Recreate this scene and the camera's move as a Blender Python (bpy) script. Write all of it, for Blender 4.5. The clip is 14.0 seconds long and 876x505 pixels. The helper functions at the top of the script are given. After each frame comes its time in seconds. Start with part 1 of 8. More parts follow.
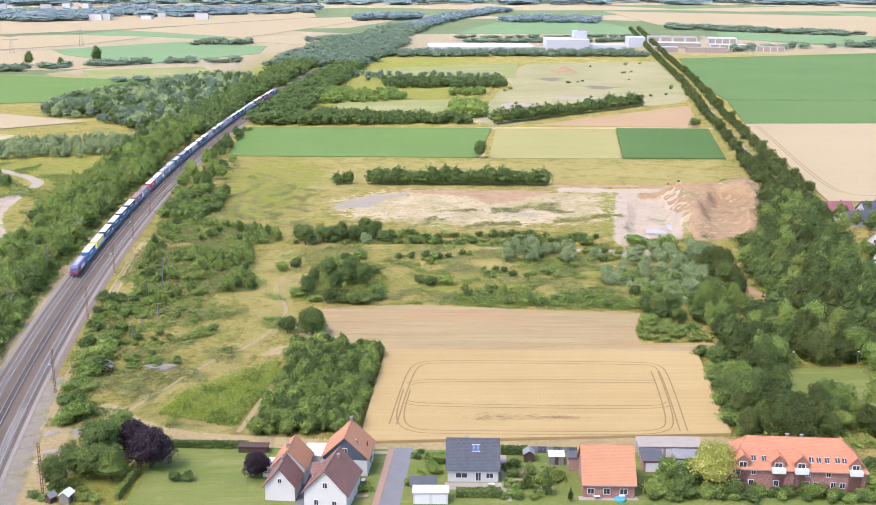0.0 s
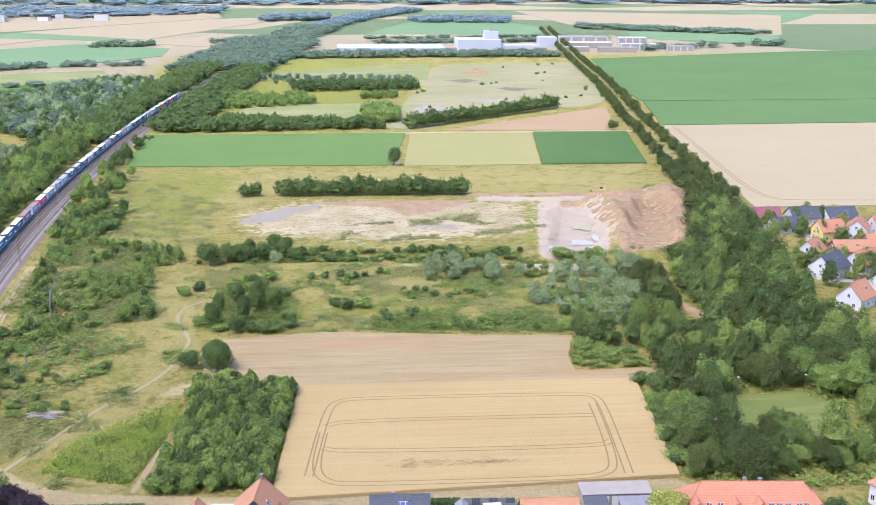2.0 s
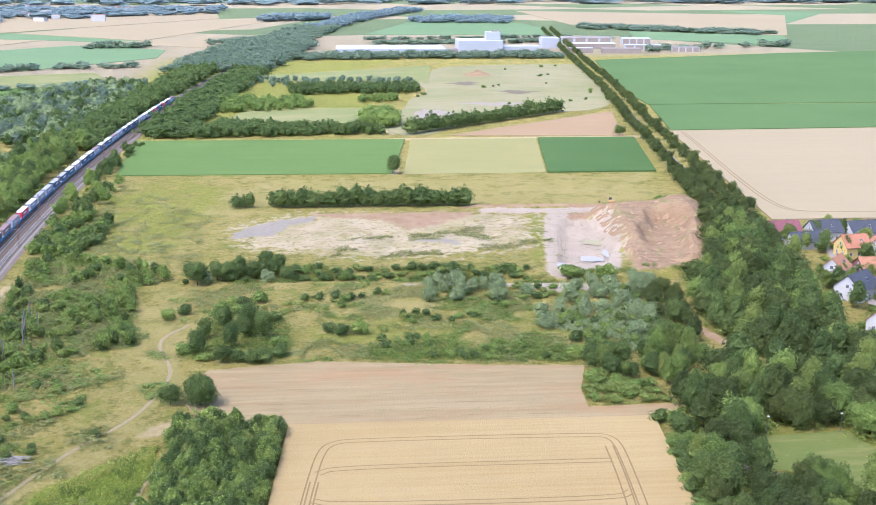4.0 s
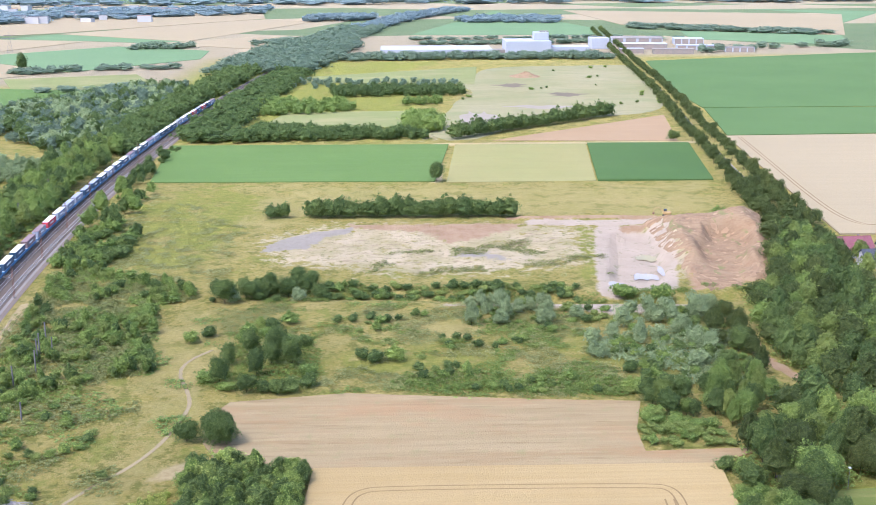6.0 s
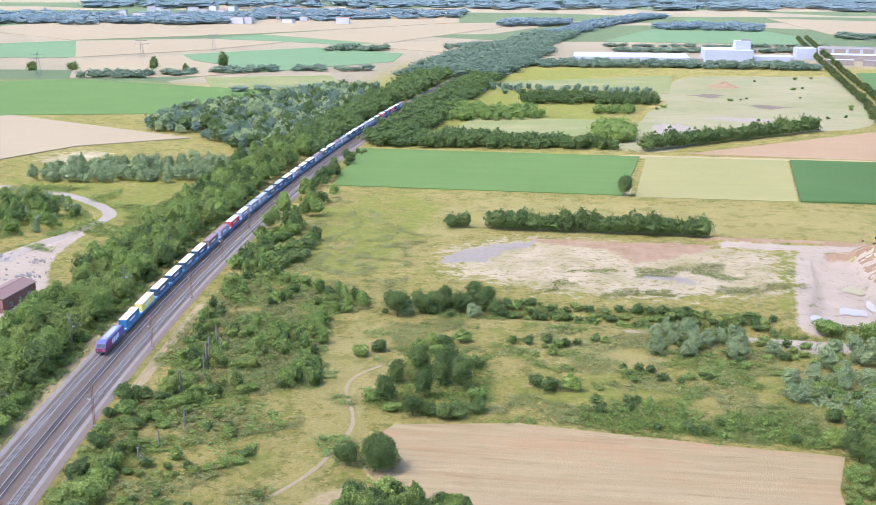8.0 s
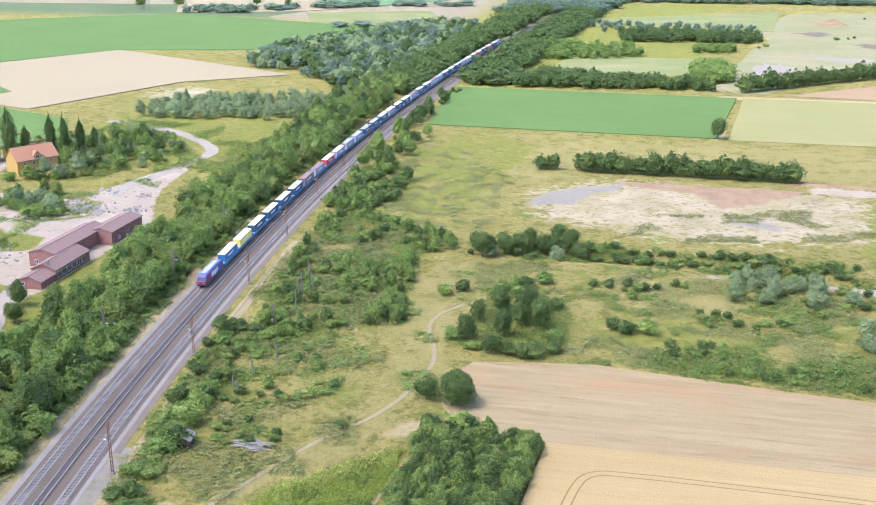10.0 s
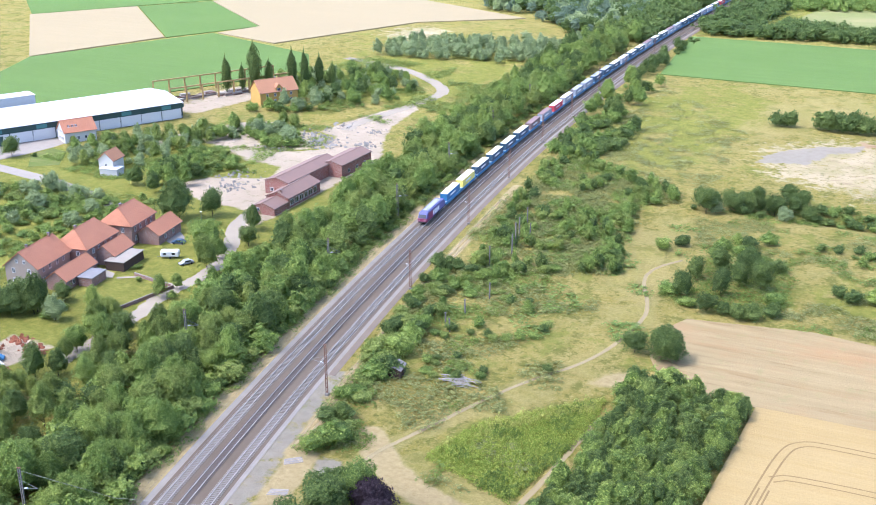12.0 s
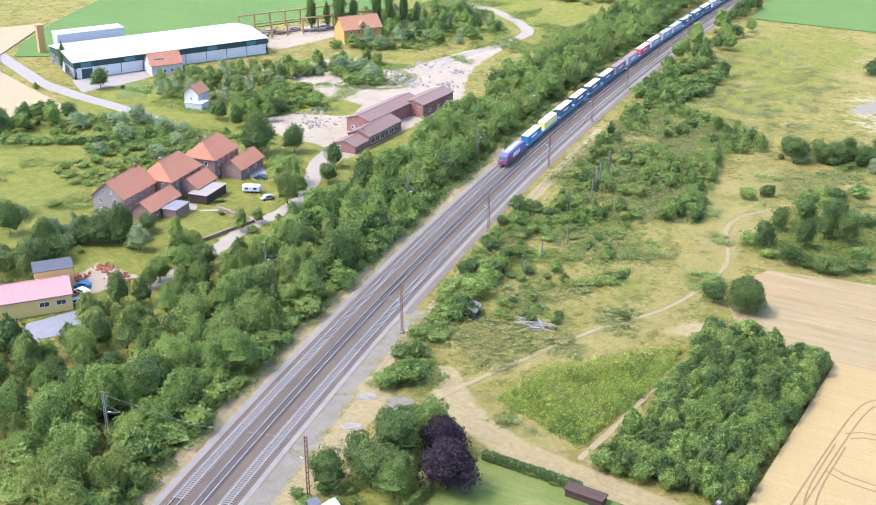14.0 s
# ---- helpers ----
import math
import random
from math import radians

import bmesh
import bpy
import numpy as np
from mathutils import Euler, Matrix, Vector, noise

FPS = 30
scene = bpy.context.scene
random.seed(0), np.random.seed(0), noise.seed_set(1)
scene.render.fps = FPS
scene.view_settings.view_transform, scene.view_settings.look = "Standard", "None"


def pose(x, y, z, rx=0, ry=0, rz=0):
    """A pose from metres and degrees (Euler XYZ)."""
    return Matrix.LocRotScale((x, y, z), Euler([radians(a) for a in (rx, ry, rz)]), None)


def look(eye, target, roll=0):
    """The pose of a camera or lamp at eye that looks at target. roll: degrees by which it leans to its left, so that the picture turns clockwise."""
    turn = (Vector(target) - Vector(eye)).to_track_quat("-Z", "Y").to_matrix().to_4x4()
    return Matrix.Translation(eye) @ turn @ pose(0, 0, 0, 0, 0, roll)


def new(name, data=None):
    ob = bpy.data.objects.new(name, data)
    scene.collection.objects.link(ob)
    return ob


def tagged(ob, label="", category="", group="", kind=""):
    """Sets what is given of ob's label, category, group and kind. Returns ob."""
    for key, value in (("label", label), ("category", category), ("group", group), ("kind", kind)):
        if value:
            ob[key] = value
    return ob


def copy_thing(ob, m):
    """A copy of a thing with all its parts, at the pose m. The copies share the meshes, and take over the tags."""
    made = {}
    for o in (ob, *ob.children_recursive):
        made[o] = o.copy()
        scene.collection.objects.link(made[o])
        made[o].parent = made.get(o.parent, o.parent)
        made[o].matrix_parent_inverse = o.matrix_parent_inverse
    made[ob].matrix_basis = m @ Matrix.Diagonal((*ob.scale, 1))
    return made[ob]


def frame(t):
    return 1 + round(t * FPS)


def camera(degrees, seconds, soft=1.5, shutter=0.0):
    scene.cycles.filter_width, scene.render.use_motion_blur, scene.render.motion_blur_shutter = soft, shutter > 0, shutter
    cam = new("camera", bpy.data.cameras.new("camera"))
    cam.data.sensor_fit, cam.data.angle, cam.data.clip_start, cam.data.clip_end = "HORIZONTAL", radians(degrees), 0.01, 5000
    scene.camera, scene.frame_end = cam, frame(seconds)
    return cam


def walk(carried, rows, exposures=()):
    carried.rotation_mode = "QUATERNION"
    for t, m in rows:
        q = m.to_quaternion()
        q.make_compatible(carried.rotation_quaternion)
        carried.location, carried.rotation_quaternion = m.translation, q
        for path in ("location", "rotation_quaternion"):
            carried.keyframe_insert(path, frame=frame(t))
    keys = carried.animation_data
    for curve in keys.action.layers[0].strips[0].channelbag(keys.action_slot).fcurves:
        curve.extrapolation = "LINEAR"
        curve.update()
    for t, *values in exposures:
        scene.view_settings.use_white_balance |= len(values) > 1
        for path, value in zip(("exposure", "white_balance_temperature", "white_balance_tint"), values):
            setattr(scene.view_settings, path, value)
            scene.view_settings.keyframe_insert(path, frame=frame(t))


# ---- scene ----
cam = camera(43.0, 14.0, soft=0.95)
PATH = [
    (0, (0.0, 0.0, 114.4), (-0.001, 1.935, 113.894), 0.1),
    (0.5, (-0.842, 7.387, 114.082), (-0.747, 9.32, 113.577), -0.0),
    (1, (-0.77, 14.401, 113.918), (-0.666, 16.333, 113.412), 0.1),
    (1.5, (-0.832, 22.365, 113.602), (-0.683, 24.294, 113.097), 0.0),
    (2, (-0.886, 29.05, 113.913), (-0.731, 30.978, 113.407), 0.1),
    (2.5, (-0.676, 35.048, 114.057), (-0.52, 36.976, 113.55), 0.1),
    (3, (-0.595, 41.025, 114.494), (-0.438, 42.953, 113.987), 0.1),
    (5.3, (3.225, 74.282, 113.509), (3.35, 76.213, 113.001), -0.3),
    (5.5, (3.424, 76.691, 113.398), (3.533, 78.623, 112.892), -0.2),
    (6, (4.182, 83.191, 113.54), (4.253, 85.124, 113.032), -0.2),
    (6.5, (4.125, 89.321, 113.48), (4.161, 91.256, 112.976), -0.1),
    (7, (3.669, 95.481, 113.2), (3.641, 97.417, 112.698), -0.0),
    (7.5, (3.647, 99.846, 112.995), (3.506, 101.777, 112.494), 0.2),
    (8, (4.417, 102.954, 112.64), (4.16, 104.874, 112.14), 0.2),
    (8.2, (4.703, 103.422, 112.05), (4.422, 105.336, 111.539), 0.2),
    (10.3, (11.194, 93.096, 118.894), (10.688, 94.927, 118.269), -0.2),
    (10.5, (11.376, 92.998, 118.93), (10.798, 94.807, 118.304), -0.2),
    (11, (12.224, 93.185, 118.842), (11.515, 94.947, 118.214), -0.1),
    (11.5, (12.363, 92.639, 118.137), (11.607, 94.371, 117.481), -0.0),
    (12, (12.536, 93.225, 118.591), (11.743, 94.921, 117.886), -0.1),
    (12.5, (12.386, 93.24, 118.406), (11.556, 94.916, 117.699), 0.0),
    (13, (12.454, 93.029, 117.682), (11.597, 94.677, 116.941), 0.1),
    (13.5, (12.542, 93.486, 118.223), (11.665, 95.096, 117.425), 0.1),
    (14, (12.4, 93.442, 118.499), (11.501, 95.038, 117.697), 0.1),
]
walk(cam, [(t, look(eye, target, roll)) for t, eye, target, roll in PATH], [(0, 1.70, 6000, 20), (2, 1.68, 5550, 21), (8.2, 1.70, 5480, 21), (10.3, 1.85, 5480, 18), (14, 2.03, 5560, 16)])

# ---- light: a bright, thinly veiled summer sky, a soft sun from the west ----
SUN_AZ, SUN_EL = radians(-128), radians(58)      # azimuth from +y, to the east
world = bpy.data.worlds.new("sky")
scene.world = world
world.use_nodes = True
wn = world.node_tree.nodes
sky = wn.new("ShaderNodeTexSky")
sky.sky_type = "NISHITA"
sky.sun_disc = False
sky.sun_elevation = SUN_EL
sky.sun_rotation = SUN_AZ
sky.dust_density = 3.0
sky.air_density = 1.0
wn["Background"].inputs["Strength"].default_value = 0.15
world.node_tree.links.new(sky.outputs[0], wn["Background"].inputs["Color"])
sun_data = bpy.data.lights.new("sun", "SUN")
sun_data.energy = 0.95
sun_data.angle = radians(14)
sun_data.color = (1.0, 0.95, 0.86)
sun = new("sun", sun_data)
sun.matrix_world = look((math.sin(SUN_AZ) * math.cos(SUN_EL) * 500, math.cos(SUN_AZ) * math.cos(SUN_EL) * 500, math.sin(SUN_EL) * 500), (0, 0, 0))

# ---- materials ----


class Mat:
    """A node material with a principled shader and short ways to add noise, mixes and bump."""

    def __init__(self, name, rough=0.8, spec=0.3, metal=0.0):
        self.m = bpy.data.materials.new(name)
        self.m.use_nodes = True
        self.t = self.m.node_tree
        self.b = self.t.nodes["Principled BSDF"]
        self.b.inputs["Roughness"].default_value = rough
        self.b.inputs["Specular IOR Level"].default_value = spec
        self.b.inputs["Metallic"].default_value = metal

    def n(self, kind, **sets):
        node = self.t.nodes.new(kind)
        for k, v in sets.items():
            node.inputs[k.replace("_", " ")].default_value = v
        return node

    def link(self, a, b):
        self.t.links.new(a, b)

    def coord(self, scale=(1, 1, 1), rot=0.0, space="Object"):
        tc, mp = self.n("ShaderNodeTexCoord"), self.n("ShaderNodeMapping")
        mp.inputs["Scale"].default_value = scale
        mp.inputs["Rotation"].default_value = (0, 0, rot)
        self.link(tc.outputs[space], mp.inputs[0])
        return mp.outputs[0]

    def noise(self, scale, detail=4.0, rough=0.55, at=None, lo=0.3, hi=0.7):
        """Noise, stretched so that lo..hi becomes 0..1. scale: features per metre."""
        t = self.n("ShaderNodeTexNoise", Scale=scale, Detail=detail, Roughness=rough)
        self.link(at if at is not None else self.coord(), t.inputs["Vector"])
        return self.span(t.outputs[0], lo, hi)

    def span(self, a, lo, hi, out_lo=0.0, out_hi=1.0):
        r = self.n("ShaderNodeMapRange")
        r.inputs[1].default_value, r.inputs[2].default_value = lo, hi
        r.inputs[3].default_value, r.inputs[4].default_value = out_lo, out_hi
        self.link(a, r.inputs[0])
        return r.outputs[0]

    def mix(self, f, a, b, blend="MIX"):
        m = self.n("ShaderNodeMix")
        m.data_type, m.blend_type = "RGBA", blend
        for v, socket in ((f, m.inputs[0]), (a, m.inputs[6]), (b, m.inputs[7])):
            if isinstance(v, (int, float)):
                socket.default_value = v
            elif isinstance(v, tuple):
                socket.default_value = (*v, 1)
            else:
                self.link(v, socket)
        return m.outputs[2]

    def math(self, op, a, b=0.0):
        m = self.n("ShaderNodeMath")
        m.operation = op
        for v, socket in ((a, m.inputs[0]), (b, m.inputs[1])):
            if isinstance(v, (int, float)):
                socket.default_value = v
            else:
                self.link(v, socket)
        return m.outputs[0]

    def attr(self, name):
        a = self.n("ShaderNodeAttribute")
        a.attribute_name = name
        return a.outputs["Fac"]

    def colour(self, c):
        if isinstance(c, tuple):
            self.b.inputs["Base Color"].default_value = (*c, 1)
        else:
            self.link(c, self.b.inputs["Base Color"])
        return self

    def bump(self, height, depth, strength=1.0):
        bp = self.n("ShaderNodeBump", Strength=strength, Distance=depth)
        self.link(height, bp.inputs["Height"])
        self.link(bp.outputs[0], self.b.inputs["Normal"])
        return self


def plain(name, a, b=None, scale=1.5, rough=0.7, spec=0.3, bump=0.0, metal=0.0, fine=12.0):
    """A surface of two close colours at two scales."""
    m = Mat(name, rough, spec, metal)
    b = b or tuple(v * 0.75 for v in a)
    big, small = m.noise(scale), m.noise(scale * fine, lo=0.25, hi=0.75)
    c = m.mix(m.math("MULTIPLY", big, 0.6), a, b)
    c = m.mix(m.math("MULTIPLY", small, 0.4), c, b)
    m.colour(c)
    if bump:
        m.bump(small, bump)
    return m.m


def foliage(name, dark, light, tip, through_light=0.42, fleck=1.0):
    """Leaves: the colour varies from leaf to leaf, from clump to clump and from plant to plant."""
    m = Mat(name, 0.65, 0.25)
    isl = m.n("ShaderNodeNewGeometry").outputs["Random Per Island"]
    ob = m.math("FRACT", m.math("ADD", m.n("ShaderNodeObjectInfo").outputs["Random"], m.attr("tone")))
    c = m.mix(m.span(isl, 0.0, 1.0, 0.0, 1.0), dark, light)
    c = m.mix(m.math("MULTIPLY", m.span(ob, 0.45, 1.0), 0.75), c, tip)
    c = m.mix(m.math("MULTIPLY", m.span(ob, 0.40, 0.0), 0.7 * fleck), c, tuple(v * 0.65 for v in dark))
    c = m.mix(m.math("MULTIPLY", m.noise(0.13, 3, lo=0.35, hi=0.65), 0.45), c, dark)
    # Two noises paint dark flecks for the shaded gaps between sprays and leaves.
    spray = m.noise(1.1, 4, 0.7, lo=0.44, hi=0.58)
    c = m.mix(m.math("MULTIPLY", spray, 0.5 * fleck), c, tuple(v * 0.6 for v in dark))
    leaf = m.noise(3.5, 4, 0.7, lo=0.42, hi=0.58)
    c = m.mix(m.math("MULTIPLY", leaf, 0.55 * fleck), c, tuple(v * 0.5 for v in dark))
    c = m.mix(m.math("MULTIPLY", m.noise(2.6, 4, 0.7, at=m.coord((1, 1, 1.3), 1.0), lo=0.52, hi=0.60), 0.65 * fleck), c, tuple(min(1.0, v * 1.25) for v in tip))
    m.colour(c)
    m.bump(leaf, 0.25, 0.8)
    tr = m.n("ShaderNodeBsdfTranslucent")
    m.link(c, tr.inputs[0])
    mx = m.n("ShaderNodeMixShader")
    mx.inputs[0].default_value = through_light
    m.link(m.b.outputs[0], mx.inputs[1])
    m.link(tr.outputs[0], mx.inputs[2])
    m.link(mx.outputs[0], m.t.nodes["Material Output"].inputs[0])
    return m.m


LEAF_MID = foliage("leaf_mid_green", (0.190, 0.297, 0.066), (0.380, 0.504, 0.116), (0.471, 0.549, 0.123))
LEAF_DARK = foliage("leaf_dark_green", (0.107, 0.175, 0.049), (0.231, 0.320, 0.083), (0.277, 0.345, 0.085))
LEAF_LIME = foliage("leaf_light_green", (0.221, 0.305, 0.069), (0.380, 0.455, 0.110), (0.431, 0.475, 0.117))
LEAF_SILVER = foliage("leaf_grey_green", (0.310, 0.395, 0.175), (0.520, 0.610, 0.290), (0.480, 0.560, 0.250))
LEAF_PURPLE = foliage("leaf_purple", (0.057, 0.039, 0.051), (0.124, 0.083, 0.099), (0.101, 0.067, 0.083))
# Leaves of far woods, lightened and blued to stand in for distance haze.
LEAF_FAR_HAZED = foliage("leaf_far_haze_tint", (0.180, 0.258, 0.158), (0.290, 0.372, 0.232), (0.290, 0.366, 0.214), fleck=0.6)
# Distance haze is painted into this leaf colour: pale blue, hardly any flecks.
LEAF_HAZE = foliage("leaf_distant_haze_tint", (0.235, 0.310, 0.300), (0.290, 0.370, 0.355), (0.280, 0.360, 0.340), fleck=0.15)
LEAF_WEED = foliage("leaf_tall_weed", (0.339, 0.371, 0.113), (0.441, 0.455, 0.152), (0.493, 0.466, 0.174))
LEAF_BRAMBLE = foliage("leaf_bramble", (0.200, 0.290, 0.058), (0.319, 0.415, 0.090), (0.369, 0.440, 0.096))
LEAF_YELLOW = foliage("leaf_yellow_green", (0.459, 0.489, 0.102), (0.758, 0.743, 0.221), (0.741, 0.725, 0.203))
LEAF_FRESH = foliage("leaf_fresh_weed", (0.310, 0.450, 0.065), (0.520, 0.610, 0.115), (0.660, 0.640, 0.140))
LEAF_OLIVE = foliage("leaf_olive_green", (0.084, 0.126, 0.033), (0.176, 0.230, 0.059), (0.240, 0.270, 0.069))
BARK = plain("bark", (0.082, 0.065, 0.048), (0.041, 0.033, 0.024), 3.0, 0.9, 0.1, 0.02)


def ground_material():
    """Rough meadow with straw, greener patches, and bare sand, gravel and trodden earth where the mesh says so."""
    m = Mat("meadow", 0.95, 0.1)
    tuft = m.noise(0.9, 6, 0.75, lo=0.42, hi=0.60)
    blade = m.noise(2.6, 5, 0.75, lo=0.38, hi=0.62)
    rag = m.noise(0.22, 6, 0.65, lo=0.2, hi=0.8)
    green = m.mix(m.noise(0.045, 6, 0.65), (0.270, 0.245, 0.072), (0.370, 0.315, 0.108))
    straw = m.mix(m.noise(0.2, 6, 0.65), (0.375, 0.310, 0.130), (0.450, 0.375, 0.185))
    c = m.mix(m.math("MULTIPLY", m.noise(0.03, 7, 0.72, lo=0.40, hi=0.62), 0.9), green, straw)
    c = m.mix(m.math("MULTIPLY", m.noise(0.13, 8, 0.75, lo=0.50, hi=0.58), 0.75), c, (0.115, 0.145, 0.032))
    c = m.mix(m.math("MULTIPLY", m.noise(0.30, 7, 0.72, lo=0.53, hi=0.61), 0.75), c, (0.420, 0.355, 0.170))
    c = m.mix(m.math("MULTIPLY", m.noise(0.45, 6, 0.72, lo=0.54, hi=0.60, at=m.coord((1, 1, 1), 0.7)), 0.7), c, (0.105, 0.135, 0.030))
    c = m.mix(m.math("MULTIPLY", tuft, 0.36), c, (0.130, 0.145, 0.036))

    c = m.mix(m.math("MULTIPLY", m.noise(0.7, 7, 0.75, lo=0.55, hi=0.62, at=m.coord((1, 1, 1), 2.1)), 0.6), c, (0.450, 0.385, 0.200))
    c = m.mix(m.math("MULTIPLY", m.noise(0.055, 8, 0.75, lo=0.54, hi=0.60, at=m.coord((1, 1, 1), 1.3)), 0.65), c, (0.195, 0.235, 0.055))

    wide = m.noise(0.04, 9, 0.72, lo=0.3, hi=0.7)

    def ragged(name, spread=0.55, by=None):
        a = m.math("ADD", m.attr(name), m.math("MULTIPLY", m.math("SUBTRACT", by or rag, 0.5), spread))
        return m.span(a, 0.40, 0.60)

    lush = m.mix(m.noise(0.25, 7, 0.72, lo=0.38, hi=0.62), (0.185, 0.225, 0.046), (0.320, 0.325, 0.088))
    lush = m.mix(m.math("MULTIPLY", tuft, 0.42), lush, (0.110, 0.150, 0.030))
    c = m.mix(m.math("MULTIPLY", ragged("lush", 0.9, wide), 0.85), c, lush)
    dry = m.mix(m.noise(0.05, 7, 0.7, lo=0.38, hi=0.62), (0.420, 0.355, 0.170), (0.330, 0.305, 0.110))
    dry = m.mix(m.math("MULTIPLY", m.noise(0.35, 6, 0.7, lo=0.4, hi=0.65), 0.6), dry, (0.420, 0.365, 0.195))
    dry = m.mix(m.math("MULTIPLY", m.noise(0.09, 8, 0.75, lo=0.52, hi=0.60, at=m.coord((1, 1, 1), 0.4)), 0.6), dry, (0.165, 0.185, 0.052))
    dry = m.mix(m.math("MULTIPLY", tuft, 0.35), dry, (0.165, 0.165, 0.058))
    c = m.mix(ragged("dry", 0.9, wide), c, dry)
    c = m.mix(m.math("MULTIPLY", blade, 0.42), c, (0.130, 0.138, 0.038))
    c = m.mix(1.0, c, (1.27, 1.17, 0.88), "MULTIPLY")
    bare = m.mix(m.noise(0.05, 6, lo=0.4, hi=0.6), (0.590, 0.480, 0.275), (0.530, 0.405, 0.225))
    bare = m.mix(m.math("MULTIPLY", m.noise(1.1, 6), 0.4), bare, (0.560, 0.475, 0.320))
    bare = m.mix(m.math("MULTIPLY", m.noise(0.05, 8, 0.72, lo=0.44, hi=0.64), 0.85), bare, (0.420, 0.370, 0.165))
    bare = m.mix(m.math("MULTIPLY", m.noise(0.16, 7, 0.72, lo=0.54, hi=0.68, at=m.coord((0.6, 1.4, 1), 0.1)), 0.7), bare, (0.300, 0.210, 0.125))
    bare = m.mix(m.math("MULTIPLY", m.noise(0.4, 6, 0.72, lo=0.57, hi=0.63), 0.6), bare, (0.160, 0.170, 0.052))
    c = m.mix(ragged("bare", 1.0), c, bare)
    red = m.mix(m.noise(0.12, 6, 0.65), (0.370, 0.225, 0.115), (0.510, 0.360, 0.215))
    red = m.mix(m.math("MULTIPLY", m.noise(0.5, 6, 0.7, at=m.coord((1, 0.25, 1)), lo=0.45, hi=0.62), 0.5), red, (0.480, 0.340, 0.200))
    c = m.mix(ragged("red", 0.7), c, red)
    grey = m.mix(m.noise(0.4, 6), (0.345, 0.302, 0.245), (0.420, 0.368, 0.298))
    c = m.mix(m.math("MULTIPLY", ragged("grey", 0.8), 0.85), c, grey)
    pale = m.mix(m.noise(0.1, 6, 0.65), (0.600, 0.490, 0.350), (0.500, 0.395, 0.265))
    pale = m.mix(m.math("MULTIPLY", m.noise(0.9, 6, 0.7), 0.4), pale, (0.500, 0.410, 0.300))
    pale = m.mix(m.math("MULTIPLY", m.noise(0.25, 7, 0.72, lo=0.56, hi=0.64), 0.6), pale, (0.270, 0.260, 0.120))
    c = m.mix(ragged("pale", 0.5), c, pale)
    trod = m.mix(m.noise(0.8, 5), (0.560, 0.440, 0.220), (0.440, 0.335, 0.155))
    c = m.mix(ragged("trod", 0.35), c, trod)
    cell = m.n("ShaderNodeTexVoronoi", Scale=0.0032, Randomness=0.85)
    m.link(m.coord((0.55, 1, 1), 0.35), cell.inputs["Vector"])
    pick = m.n("ShaderNodeSeparateColor")
    m.link(cell.outputs["Color"], pick.inputs[0])
    far = m.mix(m.span(pick.outputs[0], 0.50, 0.52), (0.385, 0.310, 0.185), (0.135, 0.190, 0.080))
    far = m.mix(m.math("MULTIPLY", m.noise(0.02, 6, 0.7), 0.35), far, (0.250, 0.240, 0.120))
    c = m.mix(m.attr("far"), c, far)
    m.colour(c)
    m.bump(m.mix(0.5, tuft, blade), 0.6)
    return m.m


GROUND = ground_material()


def crop(name, a, b, rows=0.0, turn=0.0, patch=0.02, bump=0.08, streak=0.0, c=None, stain=None, blotch=None):
    """A standing or cut crop: patches, fine grain, and rows or combine streaks along one direction."""
    m = Mat(name, 0.95, 0.1)
    col = m.mix(m.noise(patch, 5), a, b)
    fine = m.noise(2.2, 5, 0.65, lo=0.3, hi=0.7)
    col = m.mix(m.math("MULTIPLY", fine, 0.45), col, tuple(v * 0.60 for v in a))
    if streak:
        s = m.noise(1.0, 4, 0.6, at=m.coord((0.02, 1.0 / rows, 1), turn), lo=0.35, hi=0.65)
        col = m.mix(m.math("MULTIPLY", s, streak), col, c or tuple(v * 0.7 for v in b))
        wide = m.noise(0.5, 4, 0.6, at=m.coord((0.04, 1.0 / rows, 1), turn), lo=0.4, hi=0.7)
        col = m.mix(m.math("MULTIPLY", wide, streak * 0.6), col, tuple(v * 0.78 for v in b))
    if stain:
        at = m.coord((0.14, 1.0, 1), turn)
        col = m.mix(m.math("MULTIPLY", m.noise(0.13, 7, 0.72, at=at, lo=0.52, hi=0.62), 0.6), col, stain)
        col = m.mix(m.math("MULTIPLY", m.noise(0.55, 6, 0.7, at=m.coord((0.10, 1.0, 1), turn), lo=0.55, hi=0.65), 0.55), col, tuple(v * 0.72 for v in stain))
        col = m.mix(m.math("MULTIPLY", m.noise(0.2, 7, 0.72, lo=0.56, hi=0.66), 0.5), col, (0.200, 0.185, 0.075))
    if blotch:
        at = m.coord((0.45, 1.0, 1), turn)
        col = m.mix(m.math("MULTIPLY", m.noise(0.035, 7, 0.7, at=at, lo=0.50, hi=0.64), 0.75), col, blotch)
    big = m.noise(0.012, 6, 0.7, lo=0.40, hi=0.62)
    col = m.mix(m.math("MULTIPLY", big, 0.25), col, tuple(v * 0.72 for v in b))
    m.colour(col)
    m.bump(fine, bump)
    return m.m


